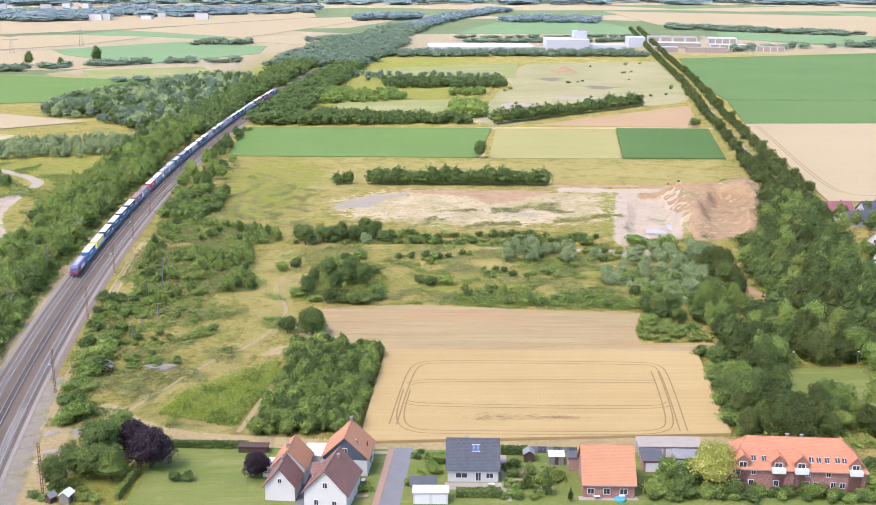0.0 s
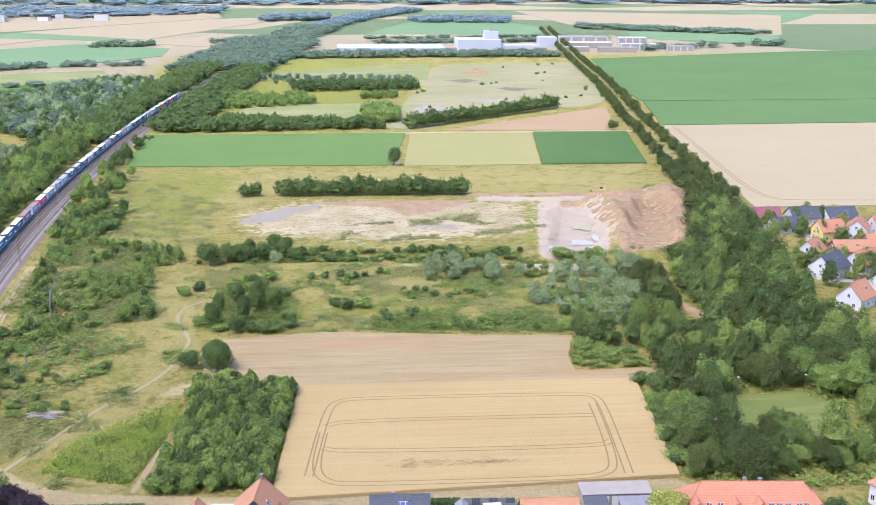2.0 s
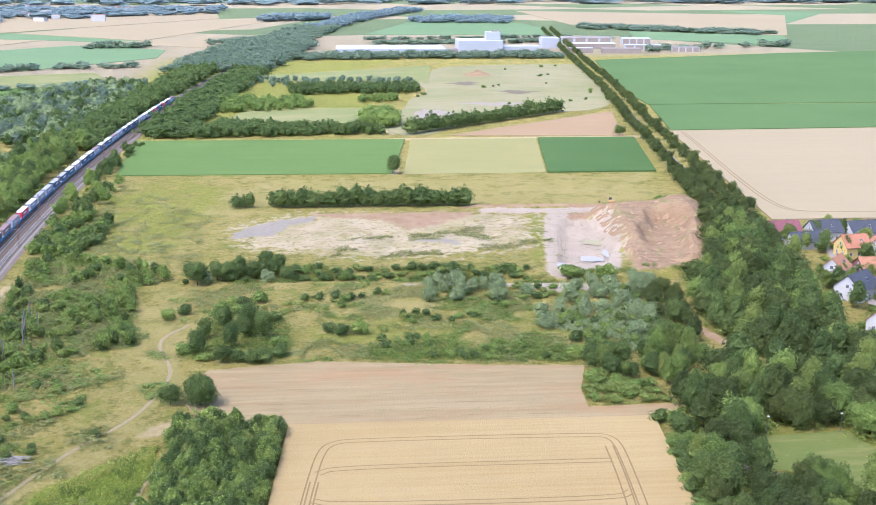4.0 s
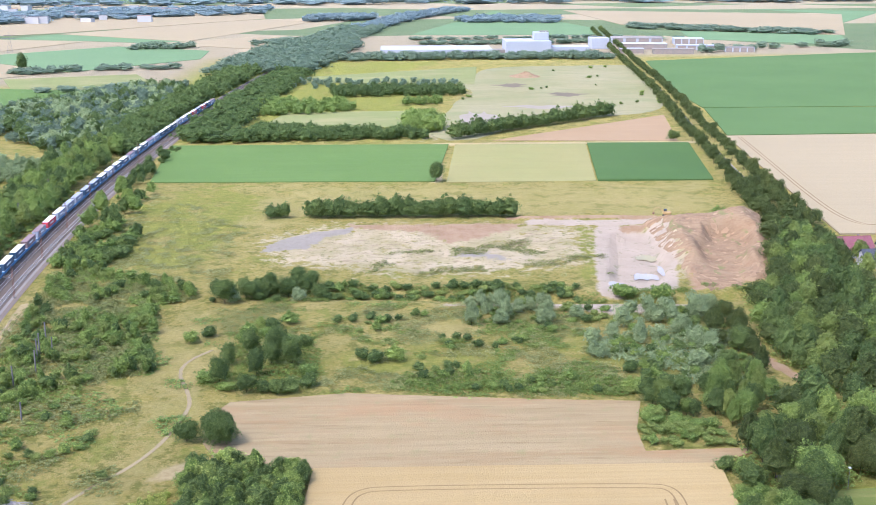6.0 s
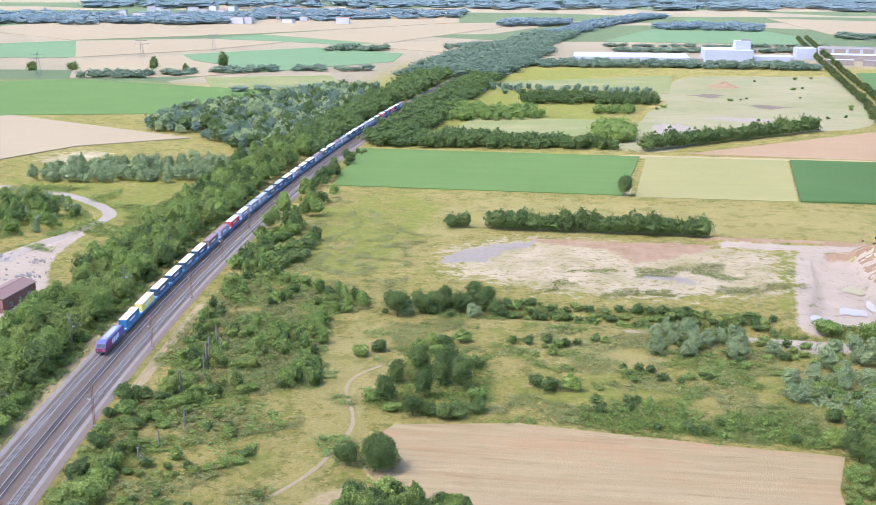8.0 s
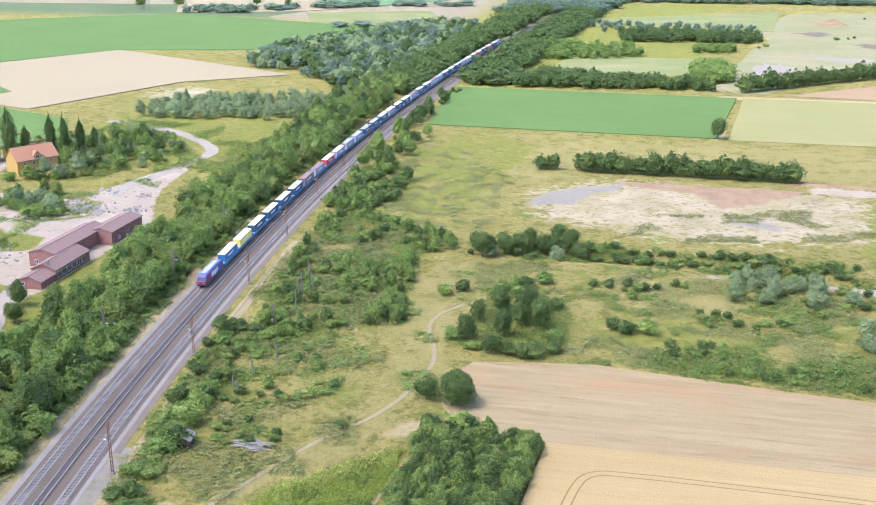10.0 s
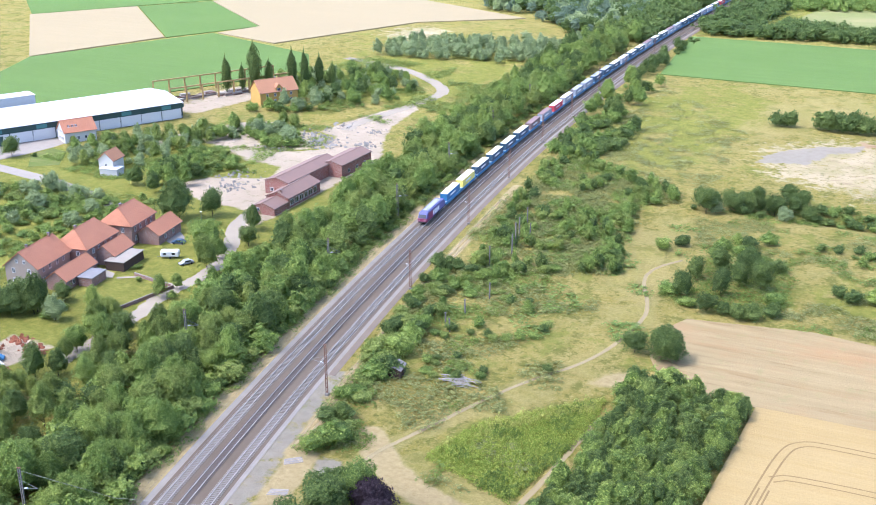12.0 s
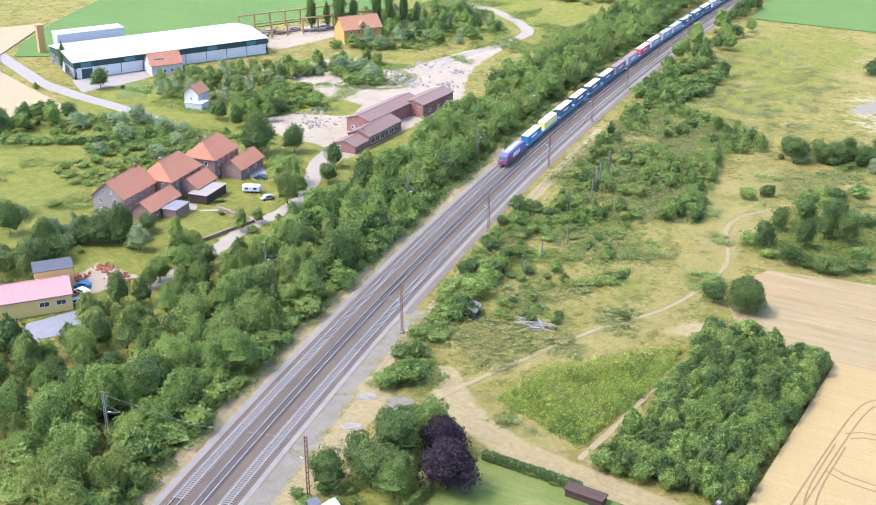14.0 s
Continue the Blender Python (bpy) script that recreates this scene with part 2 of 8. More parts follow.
WHEAT = crop("wheat", (0.342, 0.250, 0.106), (0.310, 0.220, 0.087), rows=1.2, streak=0.35, c=(0.376, 0.286, 0.138))
STUBBLE = crop("stubble", (0.284, 0.218, 0.106), (0.330, 0.256, 0.130), rows=2.2, turn=0.02, patch=0.03, streak=0.85, c=(0.222, 0.160, 0.076), stain=(0.225, 0.146, 0.068), blotch=(0.270, 0.160, 0.074))
BEET = crop("beet_leaves", (0.120, 0.198, 0.048), (0.148, 0.228, 0.060), rows=3.0, turn=1.45, streak=0.5, bump=0.25)
MAIZE = crop("maize_leaves", (0.078, 0.145, 0.038), (0.098, 0.168, 0.048), rows=3.0, turn=1.45, streak=0.3, bump=0.3)
BIG_GREEN = crop("potato_leaves", (0.090, 0.155, 0.046), (0.112, 0.180, 0.056), rows=4.0, streak=0.2, patch=0.008)
PALE_CROP = crop("ripening_barley", (0.258, 0.252, 0.088), (0.299, 0.265, 0.102), rows=2.5, turn=1.45, streak=0.3)
TAN_CROP = crop("ripe_grain", (0.330, 0.264, 0.146), (0.360, 0.290, 0.164), rows=3.0, streak=0.25, patch=0.006)
SOIL = crop("bare_soil", (0.315, 0.212, 0.108), (0.355, 0.245, 0.130), rows=2.5, turn=0.3, streak=0.35)
PASTURE = crop("pasture", (0.190, 0.214, 0.068), (0.236, 0.240, 0.088), patch=0.03, blotch=(0.262, 0.236, 0.104))
TRAMLINE = plain("flattened_wheat", (0.165, 0.112, 0.048), (0.220, 0.155, 0.072), 0.8, 0.95, 0.1)
BALLAST = plain("ballast", (0.092, 0.071, 0.050), (0.126, 0.099, 0.073), 0.12, 0.95, 0.1, 0.05, fine=30)
BALLAST_NEW = plain("pale_ballast", (0.235, 0.210, 0.178), (0.165, 0.146, 0.122), 0.3, 0.95, 0.1, 0.05, fine=20)
SLEEPER = plain("concrete_sleeper", (0.245, 0.225, 0.195), (0.190, 0.172, 0.148), 2.0, 0.85, 0.2)
SLEEPER_OLD = plain("weathered_sleeper", (0.088, 0.075, 0.068), (0.122, 0.105, 0.095), 2.0, 0.9, 0.2)
RAIL = plain("rail_steel", (0.400, 0.370, 0.335), (0.300, 0.260, 0.220), 2.0, 0.6, 0.3, metal=0.2)
LAWN = crop("lawn_grass", (0.098, 0.136, 0.028), (0.152, 0.168, 0.045), patch=0.06, bump=0.05, stain=(0.205, 0.190, 0.070))
BITUMEN = plain("dark_bitumen", (0.055, 0.056, 0.060), (0.085, 0.086, 0.090), 0.5, 0.8, 0.3)
ROUGH_STRAW = crop("rough_straw_grass", (0.235, 0.222, 0.092), (0.335, 0.292, 0.158), patch=0.012, stain=(0.195, 0.195, 0.085), blotch=(0.190, 0.205, 0.085))
SCRAP_METAL = plain("red_scrap", (0.360, 0.120, 0.055), (0.230, 0.105, 0.065), 0.8, 0.8, 0.3)
RUBBLE = plain("broken_concrete", (0.330, 0.300, 0.255), (0.240, 0.215, 0.180), 1.0, 0.9, 0.2)


def spoil():
    """Sand and loam: washed bands that run down the face, dark streaks, weeds in places."""
    m = Mat("sandy_spoil", 0.95, 0.1)
    c = m.mix(m.noise(0.1, 7, 0.68, at=m.coord((0.5, 1.6, 1), 0.15), lo=0.38, hi=0.62), (0.330, 0.226, 0.122), (0.262, 0.165, 0.086))
    c = m.mix(m.math("MULTIPLY", m.noise(0.35, 7, 0.7, at=m.coord((0.35, 1.8, 1), 0.15), lo=0.48, hi=0.62), 0.65), c, (0.185, 0.110, 0.056))
    c = m.mix(m.math("MULTIPLY", m.noise(1.2, 5, 0.7), 0.35), c, (0.390, 0.285, 0.170))
    c = m.mix(m.math("MULTIPLY", m.noise(0.09, 8, 0.72, lo=0.58, hi=0.63, at=m.coord((1.6, 0.7, 1), 0.4)), 0.8), c, (0.190, 0.195, 0.065))
    m.colour(c)
    m.bump(m.noise(0.9, 6, 0.7), 0.5)
    return m.m


SPOIL = spoil()
PALE_ROAD = plain("pale_gravel_road", (0.290, 0.248, 0.185), (0.235, 0.198, 0.145), 0.2, 0.95, 0.1)
# Beet green made paler and bluer, so distant fields look veiled by haze.
FAR_GREEN_HAZED = crop("distant_green_haze_tint", (0.140, 0.220, 0.095), (0.165, 0.245, 0.110), patch=0.008)
TRODDEN = plain("trodden_earth", (0.248, 0.196, 0.104), (0.205, 0.162, 0.082), 0.5, 0.95, 0.1)
# White sheet greyed towards blue: the haze over far buildings sits in this colour.
HAZY_SHEET = plain("hazy_pale_sheet", (0.400, 0.415, 0.420), (0.350, 0.362, 0.368), 0.03, 0.7, 0.2)
GRAVEL = plain("grey_gravel", (0.184, 0.170, 0.150), (0.136, 0.122, 0.102), 0.15, 0.95, 0.1, 0.03, fine=25)
ASPHALT = plain("asphalt", (0.105, 0.105, 0.109), (0.143, 0.139, 0.136), 0.25, 0.9, 0.2, fine=20)
PAVING = plain("pale_paving", (0.270, 0.238, 0.195), (0.212, 0.185, 0.150), 0.4, 0.9, 0.2, fine=15)
RUST = plain("rusty_steel", (0.130, 0.066, 0.042), (0.220, 0.105, 0.062), 2.0, 0.8, 0.3)
WIRE = plain("grey_wire", (0.170, 0.173, 0.170), None, 2.0, 0.5, 0.4)


def tiles(name, a, b):
    """Roof tiles: courses and columns of relief, sooty and lichened patches."""
    m = Mat(name, 0.75, 0.25)
    w = m.n("ShaderNodeTexBrick", Scale=1.0)
    w.inputs["Brick Width"].default_value, w.inputs["Row Height"].default_value = 0.30, 0.34
    w.inputs["Mortar Size"].default_value = 0.03
    w.inputs["Color1"].default_value, w.inputs["Color2"].default_value = (*a, 1), (*b, 1)
    w.inputs["Mortar"].default_value = (*(v * 0.5 for v in a), 1)
    m.link(m.coord(space="UV"), w.inputs["Vector"])
    c = m.mix(m.math("MULTIPLY", m.noise(0.6, 6), 0.5), w.outputs[0], b)
    m.colour(c)
    m.bump(w.outputs[1], 0.03, 0.6)
    return m.m


ROOF_ORANGE = tiles("orange_roof_tiles", (0.395, 0.190, 0.095), (0.340, 0.165, 0.088))
ROOF_RED = tiles("red_roof_tiles", (0.375, 0.152, 0.082), (0.405, 0.180, 0.100))
ROOF_BROWN = tiles("brown_roof_tiles", (0.150, 0.071, 0.053), (0.203, 0.112, 0.086))
ROOF_GREY = tiles("anthracite_roof_tiles", (0.053, 0.058, 0.068), (0.075, 0.081, 0.090))
ROOF_WINE = tiles("wine_red_roof_tiles", (0.188, 0.064, 0.071), (0.232, 0.090, 0.098))
ROOF_SHEET = plain("rusty_corrugated_sheet", (0.205, 0.124, 0.092), (0.158, 0.104, 0.082), 0.3, 0.7, 0.3)
ROOF_FLAT = plain("bitumen_roof", (0.150, 0.146, 0.150), (0.217, 0.210, 0.210), 0.4, 0.9, 0.2)
ROOF_WHITE = plain("white_metal_roof", (0.500, 0.500, 0.498), (0.450, 0.450, 0.448), 0.08, 0.5, 0.4)
PLASTER = plain("white_plaster", (0.480, 0.470, 0.440), (0.425, 0.415, 0.388), 0.3, 0.9, 0.2)
PLASTER_GREY = plain("weathered_plaster", (0.292, 0.245, 0.197), (0.224, 0.184, 0.150), 0.4, 0.9, 0.2)
PLASTER_YELLOW = plain("yellow_plaster", (0.578, 0.442, 0.162), (0.527, 0.399, 0.145), 0.4, 0.9, 0.2)
PLASTER_OCHRE = plain("ochre_plaster", (0.422, 0.272, 0.075), (0.367, 0.231, 0.068), 0.4, 0.9, 0.2)
SLATE_BLUE = plain("slate_cladding", (0.051, 0.065, 0.082), (0.071, 0.088, 0.109), 0.6, 0.7, 0.3)
WOOD_DARK = plain("dark_wood", (0.075, 0.048, 0.034), (0.048, 0.031, 0.024), 1.5, 0.8, 0.2)
WOOD_GREY = plain("weathered_wood", (0.204, 0.187, 0.167), (0.136, 0.122, 0.109), 1.5, 0.85, 0.2)
PAINT_WHITE = plain("white_paint", (0.540, 0.538, 0.525), (0.490, 0.488, 0.476), 1.0, 0.5, 0.4)
GREEN_PANEL = plain("dark_green_panel", (0.020, 0.048, 0.044), (0.031, 0.065, 0.058), 0.4, 0.5, 0.4)
GATE_STEEL = plain("painted_gantry_steel", (0.381, 0.252, 0.088), (0.299, 0.190, 0.075), 0.8, 0.6, 0.4)
PANEL_BLUE = plain("solar_cells", (0.060, 0.085, 0.180), (0.045, 0.065, 0.140), 2.0, 0.45, 0.25)


def brickwork(name, a, b):
    m = Mat(name, 0.9, 0.2)
    w = m.n("ShaderNodeTexBrick", Scale=1.0)
    w.inputs["Brick Width"].default_value, w.inputs["Row Height"].default_value = 0.25, 0.083
    w.inputs["Mortar Size"].default_value = 0.010
    w.inputs["Color1"].default_value, w.inputs["Color2"].default_value = (*a, 1), (*b, 1)
    w.inputs["Mortar"].default_value = (0.38, 0.33, 0.29, 1)
    m.link(m.coord(space="UV"), w.inputs["Vector"])
    m.colour(m.mix(m.math("MULTIPLY", m.noise(0.5, 5), 0.5), w.outputs[0], b))
    return m.m


BRICK = brickwork("red_brick", (0.247, 0.090, 0.060), (0.195, 0.071, 0.053))
BRICK_OLD = brickwork("old_brick", (0.232, 0.124, 0.090), (0.188, 0.098, 0.075))
GLASS = Mat("window_glass", 0.08, 0.6).colour((0.030, 0.036, 0.042)).m
WATER = Mat("muddy_water", 0.3, 0.4).colour((0.300, 0.262, 0.210)).m
MUD = plain("brown_mud", (0.165, 0.128, 0.078), (0.120, 0.092, 0.056), 0.1, 0.9, 0.2)
WATER_OLIVE = Mat("olive_water", 0.3, 0.2).colour((0.270, 0.220, 0.080)).m


# ---- small builders ----


def mesh_of(name, verts, faces, mats=(), smooth=False):
    me = bpy.data.meshes.new(name)
    me.from_pydata([tuple(v) for v in verts], [], [tuple(f) for f in faces])
    for m in mats:
        me.materials.append(m)
    if smooth:
        me.shade_smooth()
    me.update()
    return me


def quads(name, verts, mat):
    """Loose faces from an array (n, corners, 3): one mesh, quick to make."""
    a = np.asarray(verts, np.float32)
    k = a.shape[1]
    v = a.reshape(-1, 3)
    me = bpy.data.meshes.new(name)
    me.vertices.add(len(v))
    me.vertices.foreach_set("co", v.ravel())
    me.loops.add(len(v))
    me.loops.foreach_set("vertex_index", np.arange(len(v), dtype=np.int32))
    me.polygons.add(len(a))
    me.polygons.foreach_set("loop_start", np.arange(0, len(v), k, dtype=np.int32))
    me.materials.append(mat)
    me.update()
    return me


def uv_boxed(bm):
    """Metre-scaled texture places: along the level edge, and up the slope of each face."""
    uv = bm.loops.layers.uv.verify()
    for f in bm.faces:
        n = f.normal
        along = Vector((-n.y, n.x, 0))
        along = along.normalized() if along.length > 1e-4 else Vector((1, 0, 0))
        up = n.cross(along)
        for lp in f.loops:
            lp[uv].uv = (lp.vert.co.dot(along), lp.vert.co.dot(up))


def part(name, bm, material, parent=None, label="", at=None):
    """Links a bmesh as one mesh object under a thing or a part."""
    bm.normal_update()
    uv_boxed(bm)
    me = bpy.data.meshes.new(name)
    bm.to_mesh(me)
    bm.free()
    me.materials.append(material)
    ob = new(name, me)
    if parent is not None:
        ob.parent = parent
    if at is not None:
        ob.matrix_local = at
    return tagged(ob, label)


def share(name, ob, parent, m):
    """A piece like ob, on the same mesh, at the pose m under parent."""
    o = new(name, ob.data)
    o.parent = parent
    o.matrix_local = m
    return o


def base(name, m, label, category, group="", kind=""):
    """The Empty at a thing's foot."""
    ob = new(name)
    ob.matrix_basis = m
    ob.empty_display_size = 0.5
    return tagged(ob, label, category, group, kind)


def box(bm, x0, y0, z0, x1, y1, z1, bevel=0.0):
    vs = [bm.verts.new((x, y, z)) for z in (z0, z1) for x, y in ((x0, y0), (x1, y0), (x1, y1), (x0, y1))]
    fs = [bm.faces.new([vs[i] for i in q]) for q in ((3, 2, 1, 0), (4, 5, 6, 7), (0, 1, 5, 4), (1, 2, 6, 5), (2, 3, 7, 6), (3, 0, 4, 7))]
    if bevel:
        bmesh.ops.bevel(bm, geom=list({e for f in fs for e in f.edges}), offset=bevel, segments=1, affect="EDGES")
    return bm


def boxed(*args, **kw):
    return box(bmesh.new(), *args, **kw)


def tube(bm, points, r, sides=6, r1=None):
    """A tapering pole or branch through the points."""
    r1 = r if r1 is None else r1
    rings, n = [], len(points)
    for i, p in enumerate(points):
        a, b = Vector(points[max(i - 1, 0)]), Vector(points[min(i + 1, n - 1)])
        q = (b - a).to_track_quat("Z", "Y")
        rad = r + (r1 - r) * i / max(n - 1, 1)
        rings.append([bm.verts.new(Vector(p) + q @ Vector((rad * math.cos(2 * math.pi * k / sides), rad * math.sin(2 * math.pi * k / sides), 0))) for k in range(sides)])
    for a, b in zip(rings, rings[1:]):
        for k in range(sides):
            bm.faces.new((a[k], a[(k + 1) % sides], b[(k + 1) % sides], b[k]))
    bm.faces.new(rings[0][::-1])
    bm.faces.new(rings[-1])
    return bm


def slab(bm, corners, z0, z1):
    """A prism over a polygon of (x, y)."""
    if sum(a[0] * b[1] - b[0] * a[1] for a, b in zip(corners, corners[1:] + corners[:1])) < 0:
        corners = corners[::-1]
    lo = [bm.verts.new((x, y, z0)) for x, y in corners]
    hi = [bm.verts.new((x, y, z1)) for x, y in corners]
    bm.faces.new(hi)
    for i in range(len(corners)):
        j = (i + 1) % len(corners)
        bm.faces.new((lo[i], lo[j], hi[j], hi[i]))
    return bm


def ribbon(bm, line, left, right, z):
    """A level strip along a line, from left to right of it in metres."""
    row = []
    for i, p in enumerate(line):
        a, b = Vector(line[max(i - 1, 0)]), Vector(line[min(i + 1, len(line) - 1)])
        d = (b - a).normalized()
        nrm = Vector((d.y, -d.x))
        row.append([bm.verts.new((p[0] + nrm.x * s, p[1] + nrm.y * s, z)) for s in (left, right)])
    for (a, b), (c, d) in zip(row, row[1:]):
        bm.faces.new((a, b, d, c))
    return bm


def inside(poly, x, y):
    poly = np.asarray(poly, float)
    hit = np.zeros(np.shape(x), bool)
    for (x0, y0), (x1, y1) in zip(poly, np.roll(poly, -1, 0)):
        if y0 != y1:
            hit ^= ((y0 > y) != (y1 > y)) & (x < (x1 - x0) * (y - y0) / (y1 - y0) + x0)
    return hit


def line_distance(line, x, y):
    best = np.full(np.shape(x), 1e9)
    for (x0, y0), (x1, y1) in zip(line, line[1:]):
        dx, dy = x1 - x0, y1 - y0
        u = np.clip(((x - x0) * dx + (y - y0) * dy) / (dx * dx + dy * dy), 0, 1)
        best = np.minimum(best, np.hypot(x - x0 - u * dx, y - y0 - u * dy))
    return best


def area(poly, x, y, soft):
    """1 well inside a polygon, 0.5 on its edge, 0 outside, over soft metres."""
    d = line_distance(list(poly) + [poly[0]], x, y)
    return np.clip(0.5 + np.where(inside(poly, x, y), d, -d) / (2 * soft), 0, 1)


def along(line, step):
    """Evenly spaced places on a line, with the heading at each."""
    out, left = [], 0.0
    for (x0, y0), (x1, y1) in zip(line, line[1:]):
        n = math.hypot(x1 - x0, y1 - y0)
        s = left
        while s < n:
            out.append((x0 + (x1 - x0) * s / n, y0 + (y1 - y0) * s / n, math.atan2(y1 - y0, x1 - x0)))
            s += step
        left = s - n
    return out


# ---- the ground: one sheet, with the sand pit, its banks and the trodden places ----
def rail_x(y):
    """The western track's line, curving through the plain."""
    u = (np.asarray(y, float) - 600) / 500
    return 1.7547 * u**4 - 11.2004 * u**3 + 37.8615 * u**2 - 19.3389 * u - 150.53


def rounded(line, rounds=3):
    """The line with its corners cut smooth."""
    for _ in range(rounds):
        cut = [line[0]]
        for (x0, y0), (x1, y1) in zip(line, line[1:]):
            cut += [(x0 * 0.75 + x1 * 0.25, y0 * 0.75 + y1 * 0.25), (x0 * 0.25 + x1 * 0.75, y0 * 0.25 + y1 * 0.75)]
        line = cut + [line[-1]]
    return line


PATH_LINE = rounded([(-86, 200), (-86, 227), (-85.5, 262), (-77.8, 282), (-68, 308.4), (-55.6, 327), (-51.2, 353), (-52, 364.7), (-59.1, 383), (-58, 394), (-52, 403)], 2)
PATH_FOOT = rounded([(-88, 274), (-81, 266), (-73, 260), (-64.5, 256), (-52, 254), (-40, 252.4), (-18, 250.4), (70, 253)], 2)
FIELD_TRACK = [(30, 786), (125, 787), (196, 786)]
TRACK_MID = [(30, 786), (27, 740), (24, 664)]
PIT = [(80, 466), (94, 543), (102, 553), (123, 551), (120, 530), (111, 510), (106, 481), (101, 462), (88, 458)]
HEAP = [(113, 558), (166, 560), (152, 500), (138, 466), (114, 456), (109, 490)]
SANDY = [(-56, 545), (-24, 571), (93, 566), (164, 563), (132, 474), (78, 468), (72, 486), (6, 478), (-48, 500)]
YARD = [(-182, 352), (-190, 372), (-194, 388), (-219, 391), (-237, 404), (-231, 414), (-210, 423), (-217, 446), (-228, 453), (-212, 466), (-218, 486), (-228, 490), (-226, 511), (-221, 536), (-214, 556), (-208, 543), (-204, 508), (-197, 488), (-187, 468), (-184, 455), (-184, 388), (-186, 372), (-178, 352)]
YARD_WEST = [(-208, 436), (-216, 452), (-228, 455), (-248, 470), (-256, 498), (-268, 490), (-282, 462), (-282, 436), (-264, 456), (-232, 440)]


def heap_rise(x, y):
    """The spoil heap: its height, and how far inside its foot a place lies. A bowl opens to the south between a west ridge and the east face."""
    up = np.clip((area(HEAP, x, y, 11.0) - 0.45) * 2.1, 0, 1)
    d = line_distance([(122, 462), (128, 490), (142, 528)], x, y) + 1.2 * np.sin(x * 0.35 + y * 0.12)
    bowl = np.clip((d - 5.5) / 7.5, 0, 1)
    bowl = bowl * bowl * (3 - 2 * bowl)
    east = np.clip((x - 128 - (y - 505) * 0.25) / 10, 0, 1)
    return up**0.6 * (0.4 + bowl * (4.0 + 2.6 * east + 0.05 * (y - 500))), up


def ground_height(x, y):
    """Metres above the plain: the pit's floor and slopes, spoil ridges, the bank south of the sand."""
    h = np.zeros(np.shape(x))
    deep = np.clip((area(PIT, x, y, 4.0) - 0.5) * 2, 0, 1)
    h = h - 2.6 * deep * deep * (3 - 2 * deep)
    h = h + heap_rise(x, y)[0]
    for cx, cy, rx, ry, top in ((118, 505, 4, 22, 2.5), (34, 506, 9, 4, 1.4), (52, 545, 12, 3, 1.0), (72, 520, 7, 20, 1.6), (44, 530, 14, 3, 1.0)):
        h = h + top * np.exp(-(((x - cx) / rx) ** 2 + ((y - cy) / ry) ** 2))
    wave = np.sin(x * 0.31 + 1.7 * np.sin(y * 0.13)) * np.cos(y * 0.27 + np.sin(x * 0.19))
    h = h + 0.35 * wave * area(SANDY, x, y, 6) * (1 - deep)
    bank = [(-45, 462), (10, 458), (60, 452), (110, 449), (140, 456)]
    d = line_distance(bank, x, y)
    h = h - 2.2 * np.exp(-((d / 5.5) ** 2))
    back = [(60, 574), (95, 574), (165, 570)]
    h = h + 1.2 * np.exp(-((line_distance(back, x, y) / 2.5) ** 2))
    return h


def steps(stops):
    out = []
    for (a, b), n in zip(zip(stops, stops[1:]), (s for s in STEP_SIZES)):
        out += list(np.arange(a, b, n))
    return np.array(out + [stops[-1]])


STEP_SIZES = (900, 60, 2.0, 20, 900)
gx = steps((-6000, -700, -300, 212, 700, 6000))
STEP_SIZES = (500, 2.0, 8.0, 60, 900)
gy = steps((-1000, 200, 620, 1000, 2600, 7000))
GX, GY = np.meshgrid(gx, gy)
GZ = ground_height(GX, GY)
nx, ny = len(gx), len(gy)
gv = np.stack([GX, GY, GZ], -1).reshape(-1, 3)
ii = (np.arange(ny - 1)[:, None] * nx + np.arange(nx - 1)).ravel()
gf = np.stack([ii, ii + 1, ii + nx + 1, ii + nx], -1)
gme = bpy.data.meshes.new("ground")
gme.vertices.add(len(gv))
gme.vertices.foreach_set("co", gv.astype(np.float32).ravel())
gme.loops.add(gf.size)
gme.loops.foreach_set("vertex_index", gf.astype(np.int32).ravel())
gme.polygons.add(len(gf))
gme.polygons.foreach_set("loop_start", np.arange(0, gf.size, 4, dtype=np.int32))
gme.materials.append(GROUND)
gme.update()
gme.shade_smooth()


def cover(name, values):
    a = gme.attributes.new(name, "FLOAT", "POINT")
    a.data.foreach_set("value", np.clip(values, 0, 1).astype(np.float32).ravel())


def worn(line, width):
    return np.clip(1.25 - line_distance(line, GX, GY) / width * 0.75, 0, 1)


